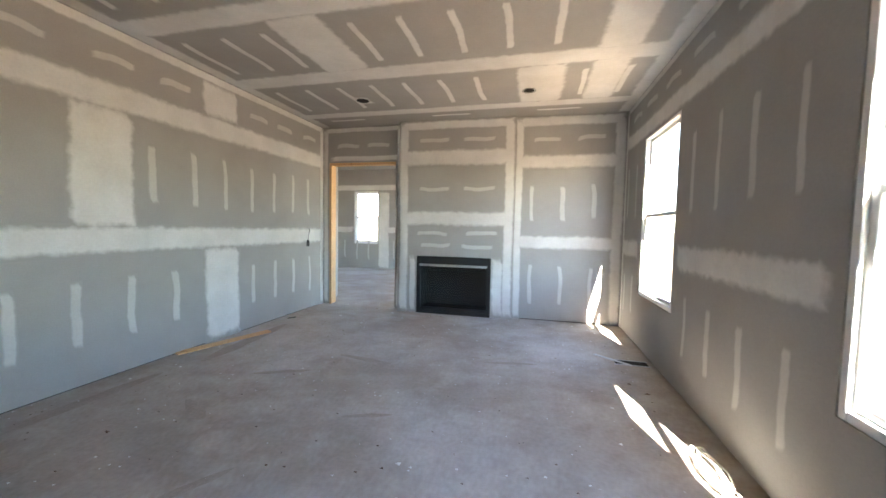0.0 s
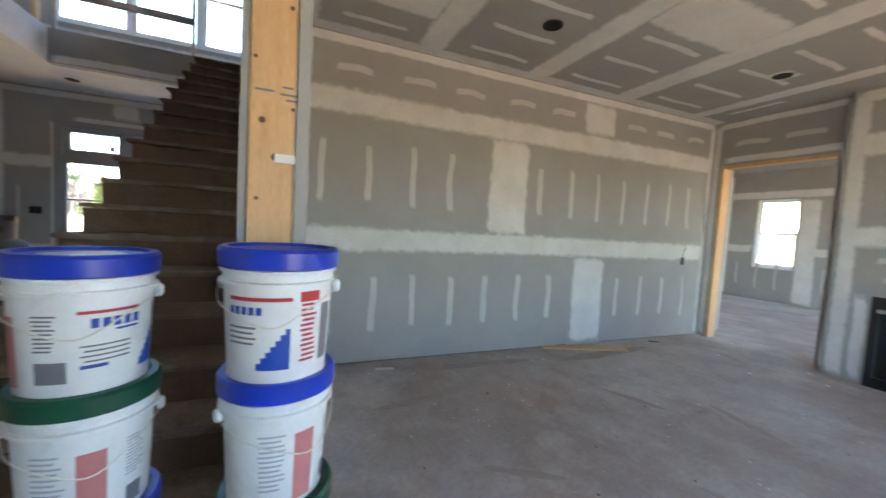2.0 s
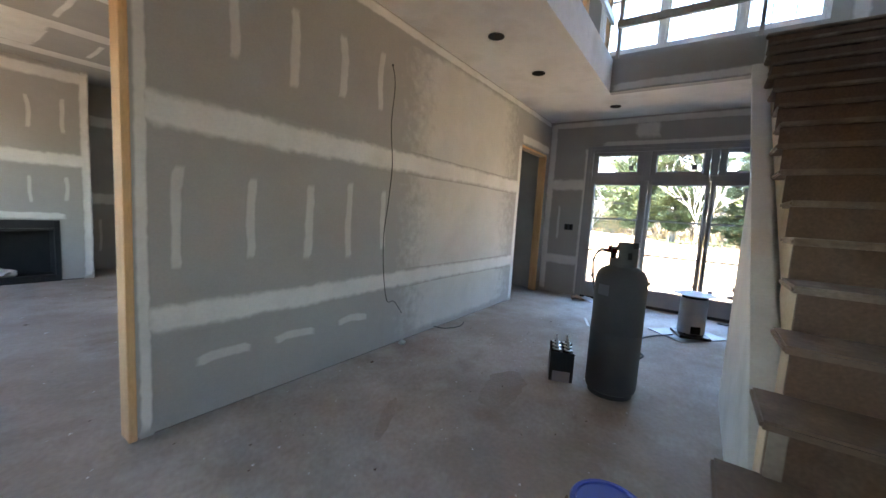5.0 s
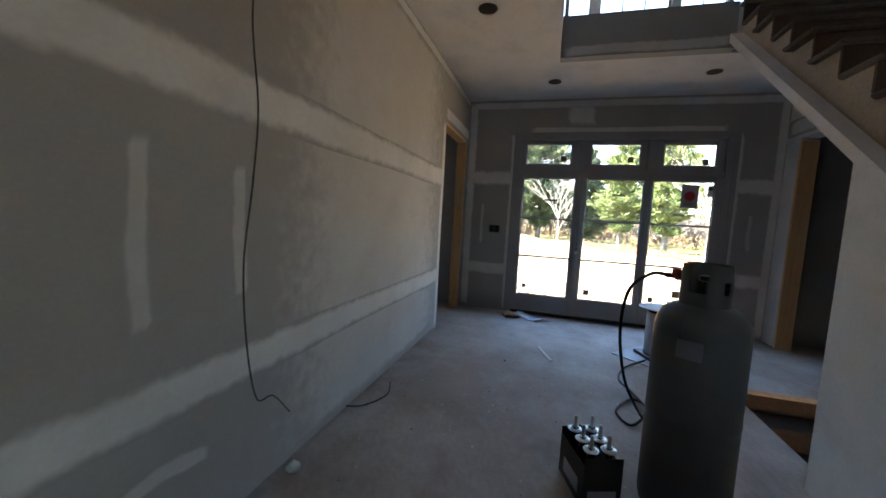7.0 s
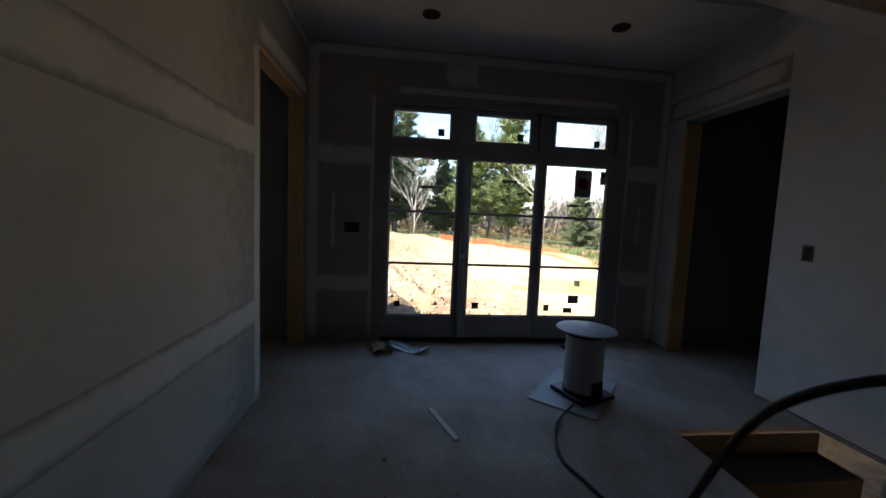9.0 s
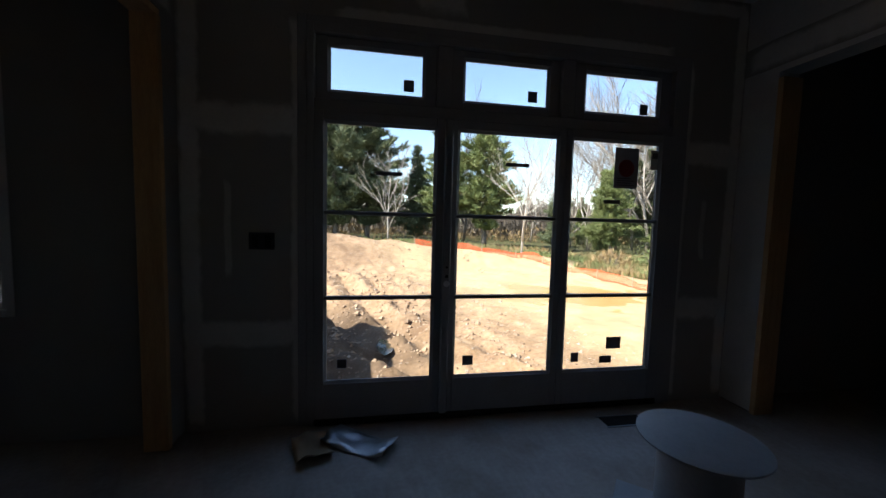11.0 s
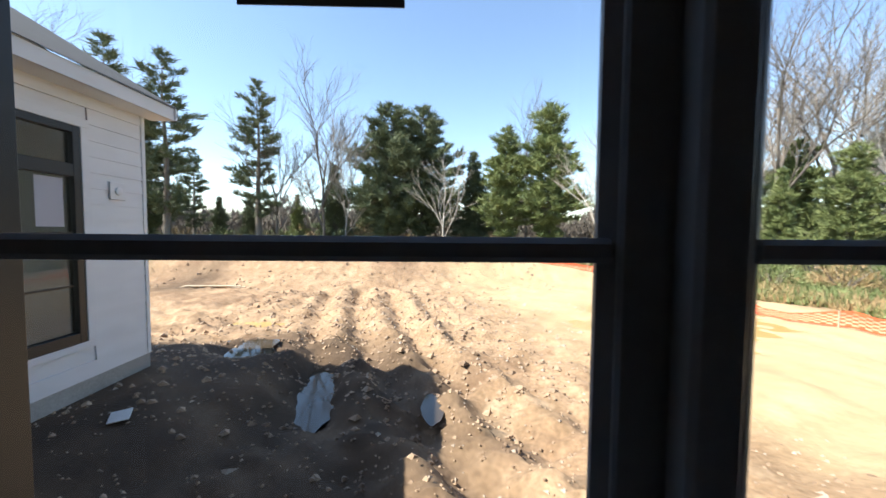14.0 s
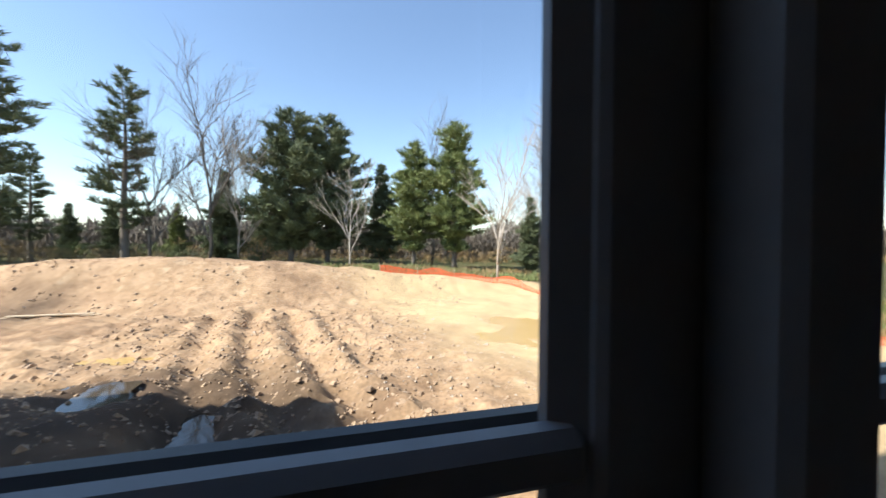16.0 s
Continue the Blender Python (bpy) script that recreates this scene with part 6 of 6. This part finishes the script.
# main roof: closes the house above and throws its shade on the yard
bm = bmesh.new()
for y0, y1, z0, z1 in ((-9.2, 1.6, 6.4, 9.6), (12.4, 1.6, 6.4, 9.6)):
    v = [bm.verts.new(p) for p in ((-7.47, y0, z0), (1.85, y0, z0), (1.85, y1, z1), (-7.47, y1, z1), (-7.47, y0, z0 + .15), (1.85, y0, z0 + .15), (1.85, y1, z1 + .15), (-7.47, y1, z1 + .15))]
    for q in ((0, 1, 2, 3), (7, 6, 5, 4), (0, 4, 5, 1), (1, 5, 6, 2), (2, 6, 7, 3), (3, 7, 4, 0)):
        bm.faces.new([v[i] for i in q])
tagged(part("roof_main", bm, M_roof), "dark shingled main roof", "roof", kind="structure")
for nm, ax, c0, c1, u0, u1 in (("wall_upper_4", "y", -8.9, -8.7, -7.4, 1.65), ("wall_upper_5", "y", 11.9, 12.1, -7.4, 1.65), ("wall_upper_6", "x", 1.5, 1.65, -8.7, 11.9)):
    solid_wall(nm, ax, c0, c1, u0, u1, H + 0.3, 6.45, mat=M_siding, label="plain white upper outside wall")
tagged(box("porch_roof", (-8.12, 1.1, 2.99), (-7.42, 3.4, 3.08), M_bark, None, 0.01), "raw wooden porch eave beside the doors", "porch roof", kind="structure")

# ---- orange safety fence ----
def fence(points, h, label):
    ob = thing("safety_fence", (points[0][0], points[0][1], 0), label, "fence", "orange safety fences")
    ox, oy = points[0]
    vs, fs = [], []
    line = []
    for (xa, ya), (xb, yb) in zip(points, points[1:]):
        n = max(2, int(math.hypot(xb - xa, yb - ya) / 0.12))
        line += [(lerp(xa, xb, i / n), lerp(ya, yb, i / n)) for i in range(n)]
    line.append(points[-1])
    rows = 9
    for i, (x, y) in enumerate(line):
        sag = 0.08 * math.sin(i * 0.13) + 0.2 * noise.noise((i * 0.08, 0, h))
        zg = ground_z(x, y)
        for r in range(rows + 1):
            vs.append((x - ox, y - oy, zg + 0.03 + (h + sag) * r / rows))
    for i in range(len(line) - 1):
        for r in range(rows):
            if (i + r) % 2 == 0 or r in (0, rows - 1) or noise.noise((i, r, 2)) > 0.02:
                q = i * (rows + 1) + r
                fs.append((q, q + rows + 1, q + rows + 2, q + 1))
    mesh_ob("netting", vs, fs, M_orange, ob)
    for i in range(0, len(line), 18):
        x, y = line[i]
        zg = ground_z(x, y)
        box("stake", (x - ox - 0.02, y - oy - 0.02, zg - 0.05), (x - ox + 0.02, y - oy + 0.02, zg + h + 0.15), M_stake, ob, 0.003)
    return ob


fence([(-28.9, 0.8), (-28.3, 4.2), (-27.0, 7.2), (-24.0, 8.6), (-20.5, 8.9), (-17.5, 9.3), (-14.9, 10.7), (-12.0, 13.2)], 0.32, "sagging orange plastic safety fence along the graded soil")
fence([(-31, -26.0), (-30.5, -20.5), (-29.8, -14.5)], 0.5, "orange plastic safety fence behind the soil mound")


# ---- trees ----
def needle_tuft(vs, fs, p, d, size, tr, n=13):
    for k in range(n):
        e = (d + Vector((tr.uniform(-1, 1), tr.uniform(-1, 1), tr.uniform(-.5, .9))) * 0.9).normalized()
        w = e.cross(Vector((tr.uniform(-1, 1), tr.uniform(-1, 1), tr.uniform(-1, 1)))).normalized() * size * 0.085
        b = len(vs)
        q = p + Vector((tr.uniform(-1, 1), tr.uniform(-1, 1), tr.uniform(-1, 1))) * size * 0.3
        vs.extend([q - w, q + w, q + e * size * tr.uniform(0.7, 1.2)])
        fs.append((b, b + 1, b + 2))


def conifer(name, seed, h, width, bare, needles, label, droop=0.25, density=1.0, cone=1.0, size=0.5):
    tr = random.Random(seed)
    ob = thing(name, (0, 0, 0), label, "tree")
    pts = [Vector((0.12 * math.sin(z * .7 + seed) * z / h, 0.12 * math.cos(z * .5) * z / h, z)) for z in np.linspace(-0.3, h * 0.97, 12)]
    tv, tf = tube_data(pts, list(np.linspace(0.021 * h, 0.012, 12)), 7)
    vs, fs = [], []
    z = h * bare
    while z < h:
        t = (z - h * bare) / (h * (1 - bare))
        prof = (1 - t ** 1.5) ** (0.8 / cone) * min(1.0, 0.45 + t * 3.0) * (0.82 + 0.3 * math.sin(z * 2.1 + seed))
        R_ = width / 2 * prof * tr.uniform(0.75, 1.15) + 0.1
        nb = max(3, int((8 if t < 0.8 else 5) * density))
        a0 = tr.uniform(0, 6.28)
        for k in range(nb):
            if tr.random() < 0.14:
                continue
            a = a0 + 6.283 * k / nb + tr.uniform(-.35, .35)
            ln = R_ * tr.uniform(0.6, 1.15)
            d = Vector((math.cos(a), math.sin(a), tr.uniform(-0.15, 0.35) - droop * (1 - t)))
            p0 = Vector((0, 0, z))
            bp = [p0, p0 + d * ln * 0.5, p0 + d * ln + Vector((0, 0, 0.12 * ln))]
            bv, bf = tube_data(bp, [0.03 + 0.02 * (1 - t), 0.02, 0.006], 3)
            o = len(tv)
            tv += bv
            tf += [tuple(i + o for i in q) for q in bf]
            m = max(3, int(ln / (size * 0.33)))
            for s in range(m):
                u = 0.3 + 0.75 * (s + tr.random()) / m
                needle_tuft(vs, fs, p0 + d * ln * u + Vector((0, 0, 0.12 * ln * u * u)) + Vector((tr.uniform(-.2, .2), tr.uniform(-.2, .2), tr.uniform(-.12, .12))) * ln * .35, Vector((d.x * .6, d.y * .6, 0.35)), size * tr.uniform(.7, 1.2), tr)
        z += h * 0.026 / density ** 0.5 * tr.uniform(0.8, 1.2)
    mesh_ob("trunk", tv, tf, M_bark, ob, True)
    mesh_ob("crown", vs, fs, needles, ob)
    return ob


def bare_tree(name, seed, h, spread, bark, label, levels=5, r=0.016, forks=3):
    tr = random.Random(seed)
    ob = thing(name, (0, 0, 0), label, "tree")
    tv, tf, wv, wf_ = [], [], [], []

    def grow(p, d, ln, rad, lev):
        pts, q = [p], p
        for _ in range(3):
            d = (d + Vector((tr.uniform(-1, 1), tr.uniform(-1, 1), tr.uniform(-.3, .6))) * 0.14).normalized()
            q = q + d * ln / 3
            pts.append(q)
        V, F = (tv, tf) if lev >= levels - 1 else (wv, wf_)
        bv, bf = tube_data(pts, [rad, rad * .85, rad * .72, rad * .6], 5 if lev > 2 else 3)
        o = len(V)
        V.extend(bv)
        F.extend(tuple(i + o for i in c) for c in bf)
        if lev <= 0:
            return
        for k in range(forks + (1 if lev == levels else 0)):
            e = (d + Vector((tr.uniform(-1, 1), tr.uniform(-1, 1), tr.uniform(-.25, .55))) * spread).normalized()
            grow(pts[1 + (k % 3)] if k else pts[3], e, ln * tr.uniform(.55, .78), rad * .56, lev - 1)

    grow(Vector((0, 0, -0.2)), Vector((0, 0, 1)), h * 0.40, r * h, levels)
    mesh_ob("trunk", tv, tf, bark, ob, True)
    mesh_ob("crown", wv, wf_, bark, ob)
    return ob


def place(ob, first, x, y, s, sz=1.0, rz=0.0):
    m = Matrix.Translation((x, y, ground_z(x, y))) @ pose(0, 0, 0, 0, 0, rz) @ Matrix.Diagonal((s, s, s * sz, 1))
    if first:
        ob.matrix_basis = m
        return ob
    return copy_thing(ob, m)


def eye_place(px, depth):
    """A place by its bearing across the view from the doors and its distance."""
    t = (px - 784) / 655
    return -7.03 - 0.996 * depth + 0.091 * t * depth, -1.36 + 0.091 * depth + 0.996 * t * depth


TREES = {}
kinds = {
    "pine": lambda: conifer("pine_tree", 1, 10, 5.2, 0.13, M_pine, "broad light green pine behind the orange fence", 0.05, 1.0, 1.3, 0.42),
    "dark": lambda: conifer("pine_tree", 2, 10, 6.4, 0.1, M_pinedark, "broad dark green pine in the tree line", 0.05, 1.0, 1.5, 0.44),
    "spruce": lambda: conifer("spruce_tree", 3, 8, 3.4, 0.05, M_pine, "narrow green spruce in the tree line", 0.3, 1.15, 0.85, 0.32),
    "dspruce": lambda: conifer("spruce_tree", 4, 8, 4.0, 0.04, M_pinedark, "dark drooping spruce in the tree line", 0.3, 1.15, 0.9, 0.34),
    "thin": lambda: conifer("pine_tree", 5, 12, 5.0, 0.2, M_pinedark, "tall sparse dark pine with open branches", 0.1, 0.55, 1.2, 0.42),
    "bare": lambda: bare_tree("bare_tree", 6, 10, 0.7, M_bark, "tall leafless grey tree", 5, 0.011, 4),
    "bare2": lambda: bare_tree("bare_tree", 9, 10, 0.62, M_palebark, "leafless pale branching tree", 5, 0.0095, 4),
    "birch": lambda: bare_tree("young_tree", 12, 5, 0.6, M_palebark, "slim young leafless tree with pale bark", 4, 0.009, 4),
}
BASE_H = {"pine": 10, "dark": 10, "spruce": 8, "dspruce": 8, "thin": 12, "bare": 10, "bare2": 10, "birch": 5}
PLAN = (("thin", 95, 24, 15.5), ("dark", 150, 30, 14), ("thin", 215, 27, 12.4), ("thin", 395, 32, 13.2), ("bare", 432, 33, 13), ("bare", 515, 34, 12.4), ("dspruce", 540, 38, 8.8), ("dark", 642, 36, 12.2), ("dark", 700, 38, 12.6),
        ("birch", 737, 31, 9.5), ("dspruce", 792, 40, 10), ("pine", 848, 34, 12.0), ("pine", 922, 33, 12.6), ("birch", 1003, 21.3, 5.4), ("dspruce", 1068, 30, 6.6), ("bare2", 1092, 36, 11), ("spruce", 1162, 27, 7.4), ("bare", 1188, 33, 13.5),
        ("bare2", 1255, 30, 15.5), ("spruce", 1305, 23, 7.5), ("bare2", 1340, 34, 14), ("pine", 1420, 23, 7.5), ("bare", 1390, 30, 15), ("bare2", 1500, 27, 13), ("spruce", 1540, 21, 7), ("pine", 1640, 22, 8), ("bare", 1600, 28, 13), ("dspruce", 1740, 24, 9), ("bare2", 1250, 40, 12), ("spruce", 1110, 40, 7), ("bare", 30, 33, 15), ("thin", 270, 36, 9), ("dspruce", 320, 44, 6), ("bare", 880, 42, 12.5), ("spruce", 470, 40, 7), ("bare2", 1010, 44, 9), ("dspruce", 1200, 44, 9), ("dark", 1480, 40, 11), ("bare", -60, 28, 15), ("dark", -10, 36, 14), ("pine", 1185, 25, 6.5), ("bare2", 1130, 30, 9), ("bare", 1290, 27, 13), ("bare2", 1400, 36, 15), ("dark", 1230, 38, 10), ("spruce", 1380, 26, 6.5), ("bare2", 1220, 34, 12.5), ("dspruce", 600, 42, 8), ("bare2", 560, 36, 10), ("dspruce", 380, 42, 6), ("pine", 1330, 30, 9))
for k, (kind, px, depth, ht) in enumerate(PLAN):
    x, y = eye_place(px, depth)
    first = kind not in TREES
    if first:
        TREES[kind] = kinds[kind]()
    place(TREES[kind], first, x, y, (0.94 if kind not in ("bare", "bare2", "birch") else 1.0) * ht / BASE_H[kind] * random.Random(k).uniform(0.94, 1.06), 1.0, 77.0 * k)


def bush(name, x, y, r, h, mat, label, seed, n=420, size=0.22):
    tr = random.Random(seed)
    ob = thing(name, (x, y, ground_z(x, y)), label, "shrub")
    vs, fs = [], []
    for _ in range(n):
        a, e = tr.uniform(0, 6.283), math.acos(tr.uniform(0, 1))
        d = Vector((math.cos(a) * math.sin(e), math.sin(a) * math.sin(e), math.cos(e)))
        q = Vector((d.x * r, d.y * r, d.z * h)) * tr.uniform(0.6, 1.02)
        needle_tuft(vs, fs, q, d, size, tr, 3)
    mesh_ob("twigs", vs, fs, mat, ob)
    tv, tf = [], []
    for k in range(7):
        a = k * 0.9
        V, F = tube_data([Vector((0.1 * math.cos(a), 0.1 * math.sin(a), -0.1)), Vector((0.45 * r * math.cos(a), 0.45 * r * math.sin(a), h * 0.6)), Vector((0.6 * r * math.cos(a), 0.6 * r * math.sin(a), h * 0.8))], [0.04, 0.025, 0.01], 4)
        o = len(tv)
        tv += V
        tf += [tuple(i + o for i in q) for q in F]
    mesh_ob("stems", tv, tf, M_bark, ob)
    return ob


for k, (px, depth, r, h, m, lab) in enumerate(((592, 36, 1.9, 2.6, M_shrub, "rounded tan leafless shrub before the pines"), (551, 35, 0.5, 0.9, M_pinedark, "small round dark evergreen shrub"), (583, 35, 0.5, 0.8, M_pinedark, "small round dark evergreen shrub"),
                                               (240, 38, 3.0, 2.2, M_shrub, "low tan brush along the lot edge"), (330, 36, 1.6, 1.8, M_pine, "low green juniper brush"), (430, 36, 2.6, 2.0, M_pine, "low green juniper brush"), (480, 38, 2.0, 1.6, M_pinedark, "low dark evergreen brush clump"), (1130, 30, 1.4, 1.8, M_pinedark, "low dark evergreen brush"), (1240, 25, 1.5, 2.2, M_pine, "low green evergreen brush"), (1360, 22, 1.6, 2.4, M_pine, "low green evergreen brush"), (1470, 21, 1.5, 2.0, M_pine, "low green evergreen brush"), (190, 35, 2.2, 1.7, M_pine, "low green juniper brush"), (285, 33, 2.4, 1.5, M_shrub, "low tan brush along the lot edge"), (385, 34, 2.0, 1.5, M_shrub, "low tan brush along the lot edge"), (1200, 18.5, 1.2, 1.0, M_shrub, "low tan brush beside the fence"), (1300, 18, 1.3, 1.2, M_pine, "low green evergreen brush"), (1415, 17.5, 1.4, 1.1, M_shrub, "low tan brush beside the fence"), (1495, 17, 1.2, 1.3, M_pine, "low green evergreen brush"))):
    x, y = eye_place(px, depth)
    bush("shrub", x, y, r, h, m, lab, 40 + k)

# far woods along the horizon
wv_, wf2 = [], []
tr = random.Random(21)
for k in range(14000):
    px, depth = tr.uniform(-900, 2500), tr.uniform(58, 90)
    x, y = eye_place(px, depth)
    if x > -12:
        continue
    hh = 4.4 + 2.6 * noise.noise((px * 0.008, 3, 0)) + 1.2 * noise.noise((px * 0.05, 7, 0))
    needle_tuft(wv_, wf2, Vector((x, y, -0.6 + hh * tr.random() ** 1.3)), Vector((0, 0, 1)), 0.95, tr, 6)
tagged(mesh_ob("far_woods", wv_, wf2, M_pinedark), "distant dark woods along the horizon", "woods", kind="stuff")
wv_, wf2 = [], []
for k in range(12000):
    px, depth = tr.uniform(-500, 2200), tr.uniform(37, 62)
    x, y = eye_place(px, depth)
    if x > -12:
        continue
    needle_tuft(wv_, wf2, Vector((x, y, -0.7 + (1.5 + 1.3 * noise.noise((px * 0.02, 5, 0))) * tr.random() ** 1.4)), Vector((0, 0, 1)), 0.36, tr, 4)
tagged(mesh_ob("far_brush", wv_, wf2, M_shrub), "distant tan brush along the field edge", "brush", kind="stuff")

# ---- small things in the yard ----
bx, by = -17.8, 5.5
stub = thing("utility_stub", (bx, by, ground_z(bx, by)), "short dark pipe stub standing in a pale gravel patch", "pipe")
lathe("pipe", [(0.11, -0.1), (0.11, 0.3), (0.125, 0.3), (0.125, 0.36), (0.02, 0.37)], M_boxgreen, stub, 18)
gvv = []
for k in range(24):
    t = 2 * math.pi * k / 24
    r = 1 + 0.3 * noise.noise((math.cos(t), math.sin(t), 8))
    gvv.append((0.5 * r * math.cos(t), 0.75 * r * math.sin(t), 0.0))
gvv.append((0, 0, 0.1))
gp = mesh_ob("gravel_patch", gvv, [(k, (k + 1) % 24, 24) for k in range(24)], M_stone, None, True)
gp.location = (bx, by + 0.2, ground_z(bx, by) + 0.06)
tagged(gp, "small pale heap of gravel round the pipe", "gravel")
for k, (dx, dz) in enumerate(((0, 0), (0.16, 0), (0.08, 0.045))):
    lb = box("lumber_plank", (-0.07, -1.2, 0), (0.07, 1.2, 0.04), M_stairend, None, 0.004)
    px_, py_ = -23.0 + dx, -11.2 + 0.2 * k
    lb.matrix_basis = pose(px_, py_, ground_z(px_, py_) + 0.02 + dz, 0, 0, 8 - 6 * k)
    tagged(lb, "pale weathered plank lying on the soil", "plank", "planks on the soil")
ws_ = box("white_sheet", (-0.11, -0.09, 0), (0.11, 0.09, 0.012), M_paperwhite, None, 0.002)
ws_.matrix_basis = pose(-10.6, -4.66, ground_z(-10.6, -4.66) + 0.04, 4, 6, 30)
tagged(ws_, "small white square sheet lying on the dark soil", "sheet")

wv_, wf2 = [], []
for k in range(16000):
    px, depth = tr.uniform(-500, 2200), tr.uniform(47, 62)
    x, y = eye_place(px, depth)
    if x > -12:
        continue
    hh = 4.6 + 3.0 * noise.noise((px * 0.012, 9, 0)) + 1.4 * noise.noise((px * 0.06, 2, 0))
    needle_tuft(wv_, wf2, Vector((x, y, -0.6 + hh * tr.random() ** 1.3)), Vector((0, 0, 1.6)), 1.0, tr, 6)
tagged(mesh_ob("far_bare_woods", wv_, wf2, M_bark), "distant leafless grey brown woods behind the pines", "woods", kind="stuff")

# rough grass and weeds beyond the fence
for nm, mat, seed, lab in (("dry_grass", M_shrub, 5, "dry tan weeds beyond the orange fence"), ("rough_grass", M_pine, 6, "rough olive grass beyond the orange fence")):
    tr = random.Random(seed)
    wv_, wf2 = [], []
    for k in range(9000):
        x = tr.uniform(-30, -11)
        y = lerp(8.6, 12.8, (x + 24) / 11.5) + 1.2 + 10 * tr.random() ** 1.3
        if k % 3 == 0:
            x, y = tr.uniform(-40, -30.5), tr.uniform(-18, 14)
        if noise.noise((x * 0.35, y * 0.35, seed)) < -0.12:
            continue
        needle_tuft(wv_, wf2, Vector((x, y, ground_z(x, y))), Vector((0, 0, 1.4)), tr.uniform(0.15, 0.42), tr, 5)
    tagged(mesh_ob(nm, wv_, wf2, mat), lab, "grass", kind="stuff")
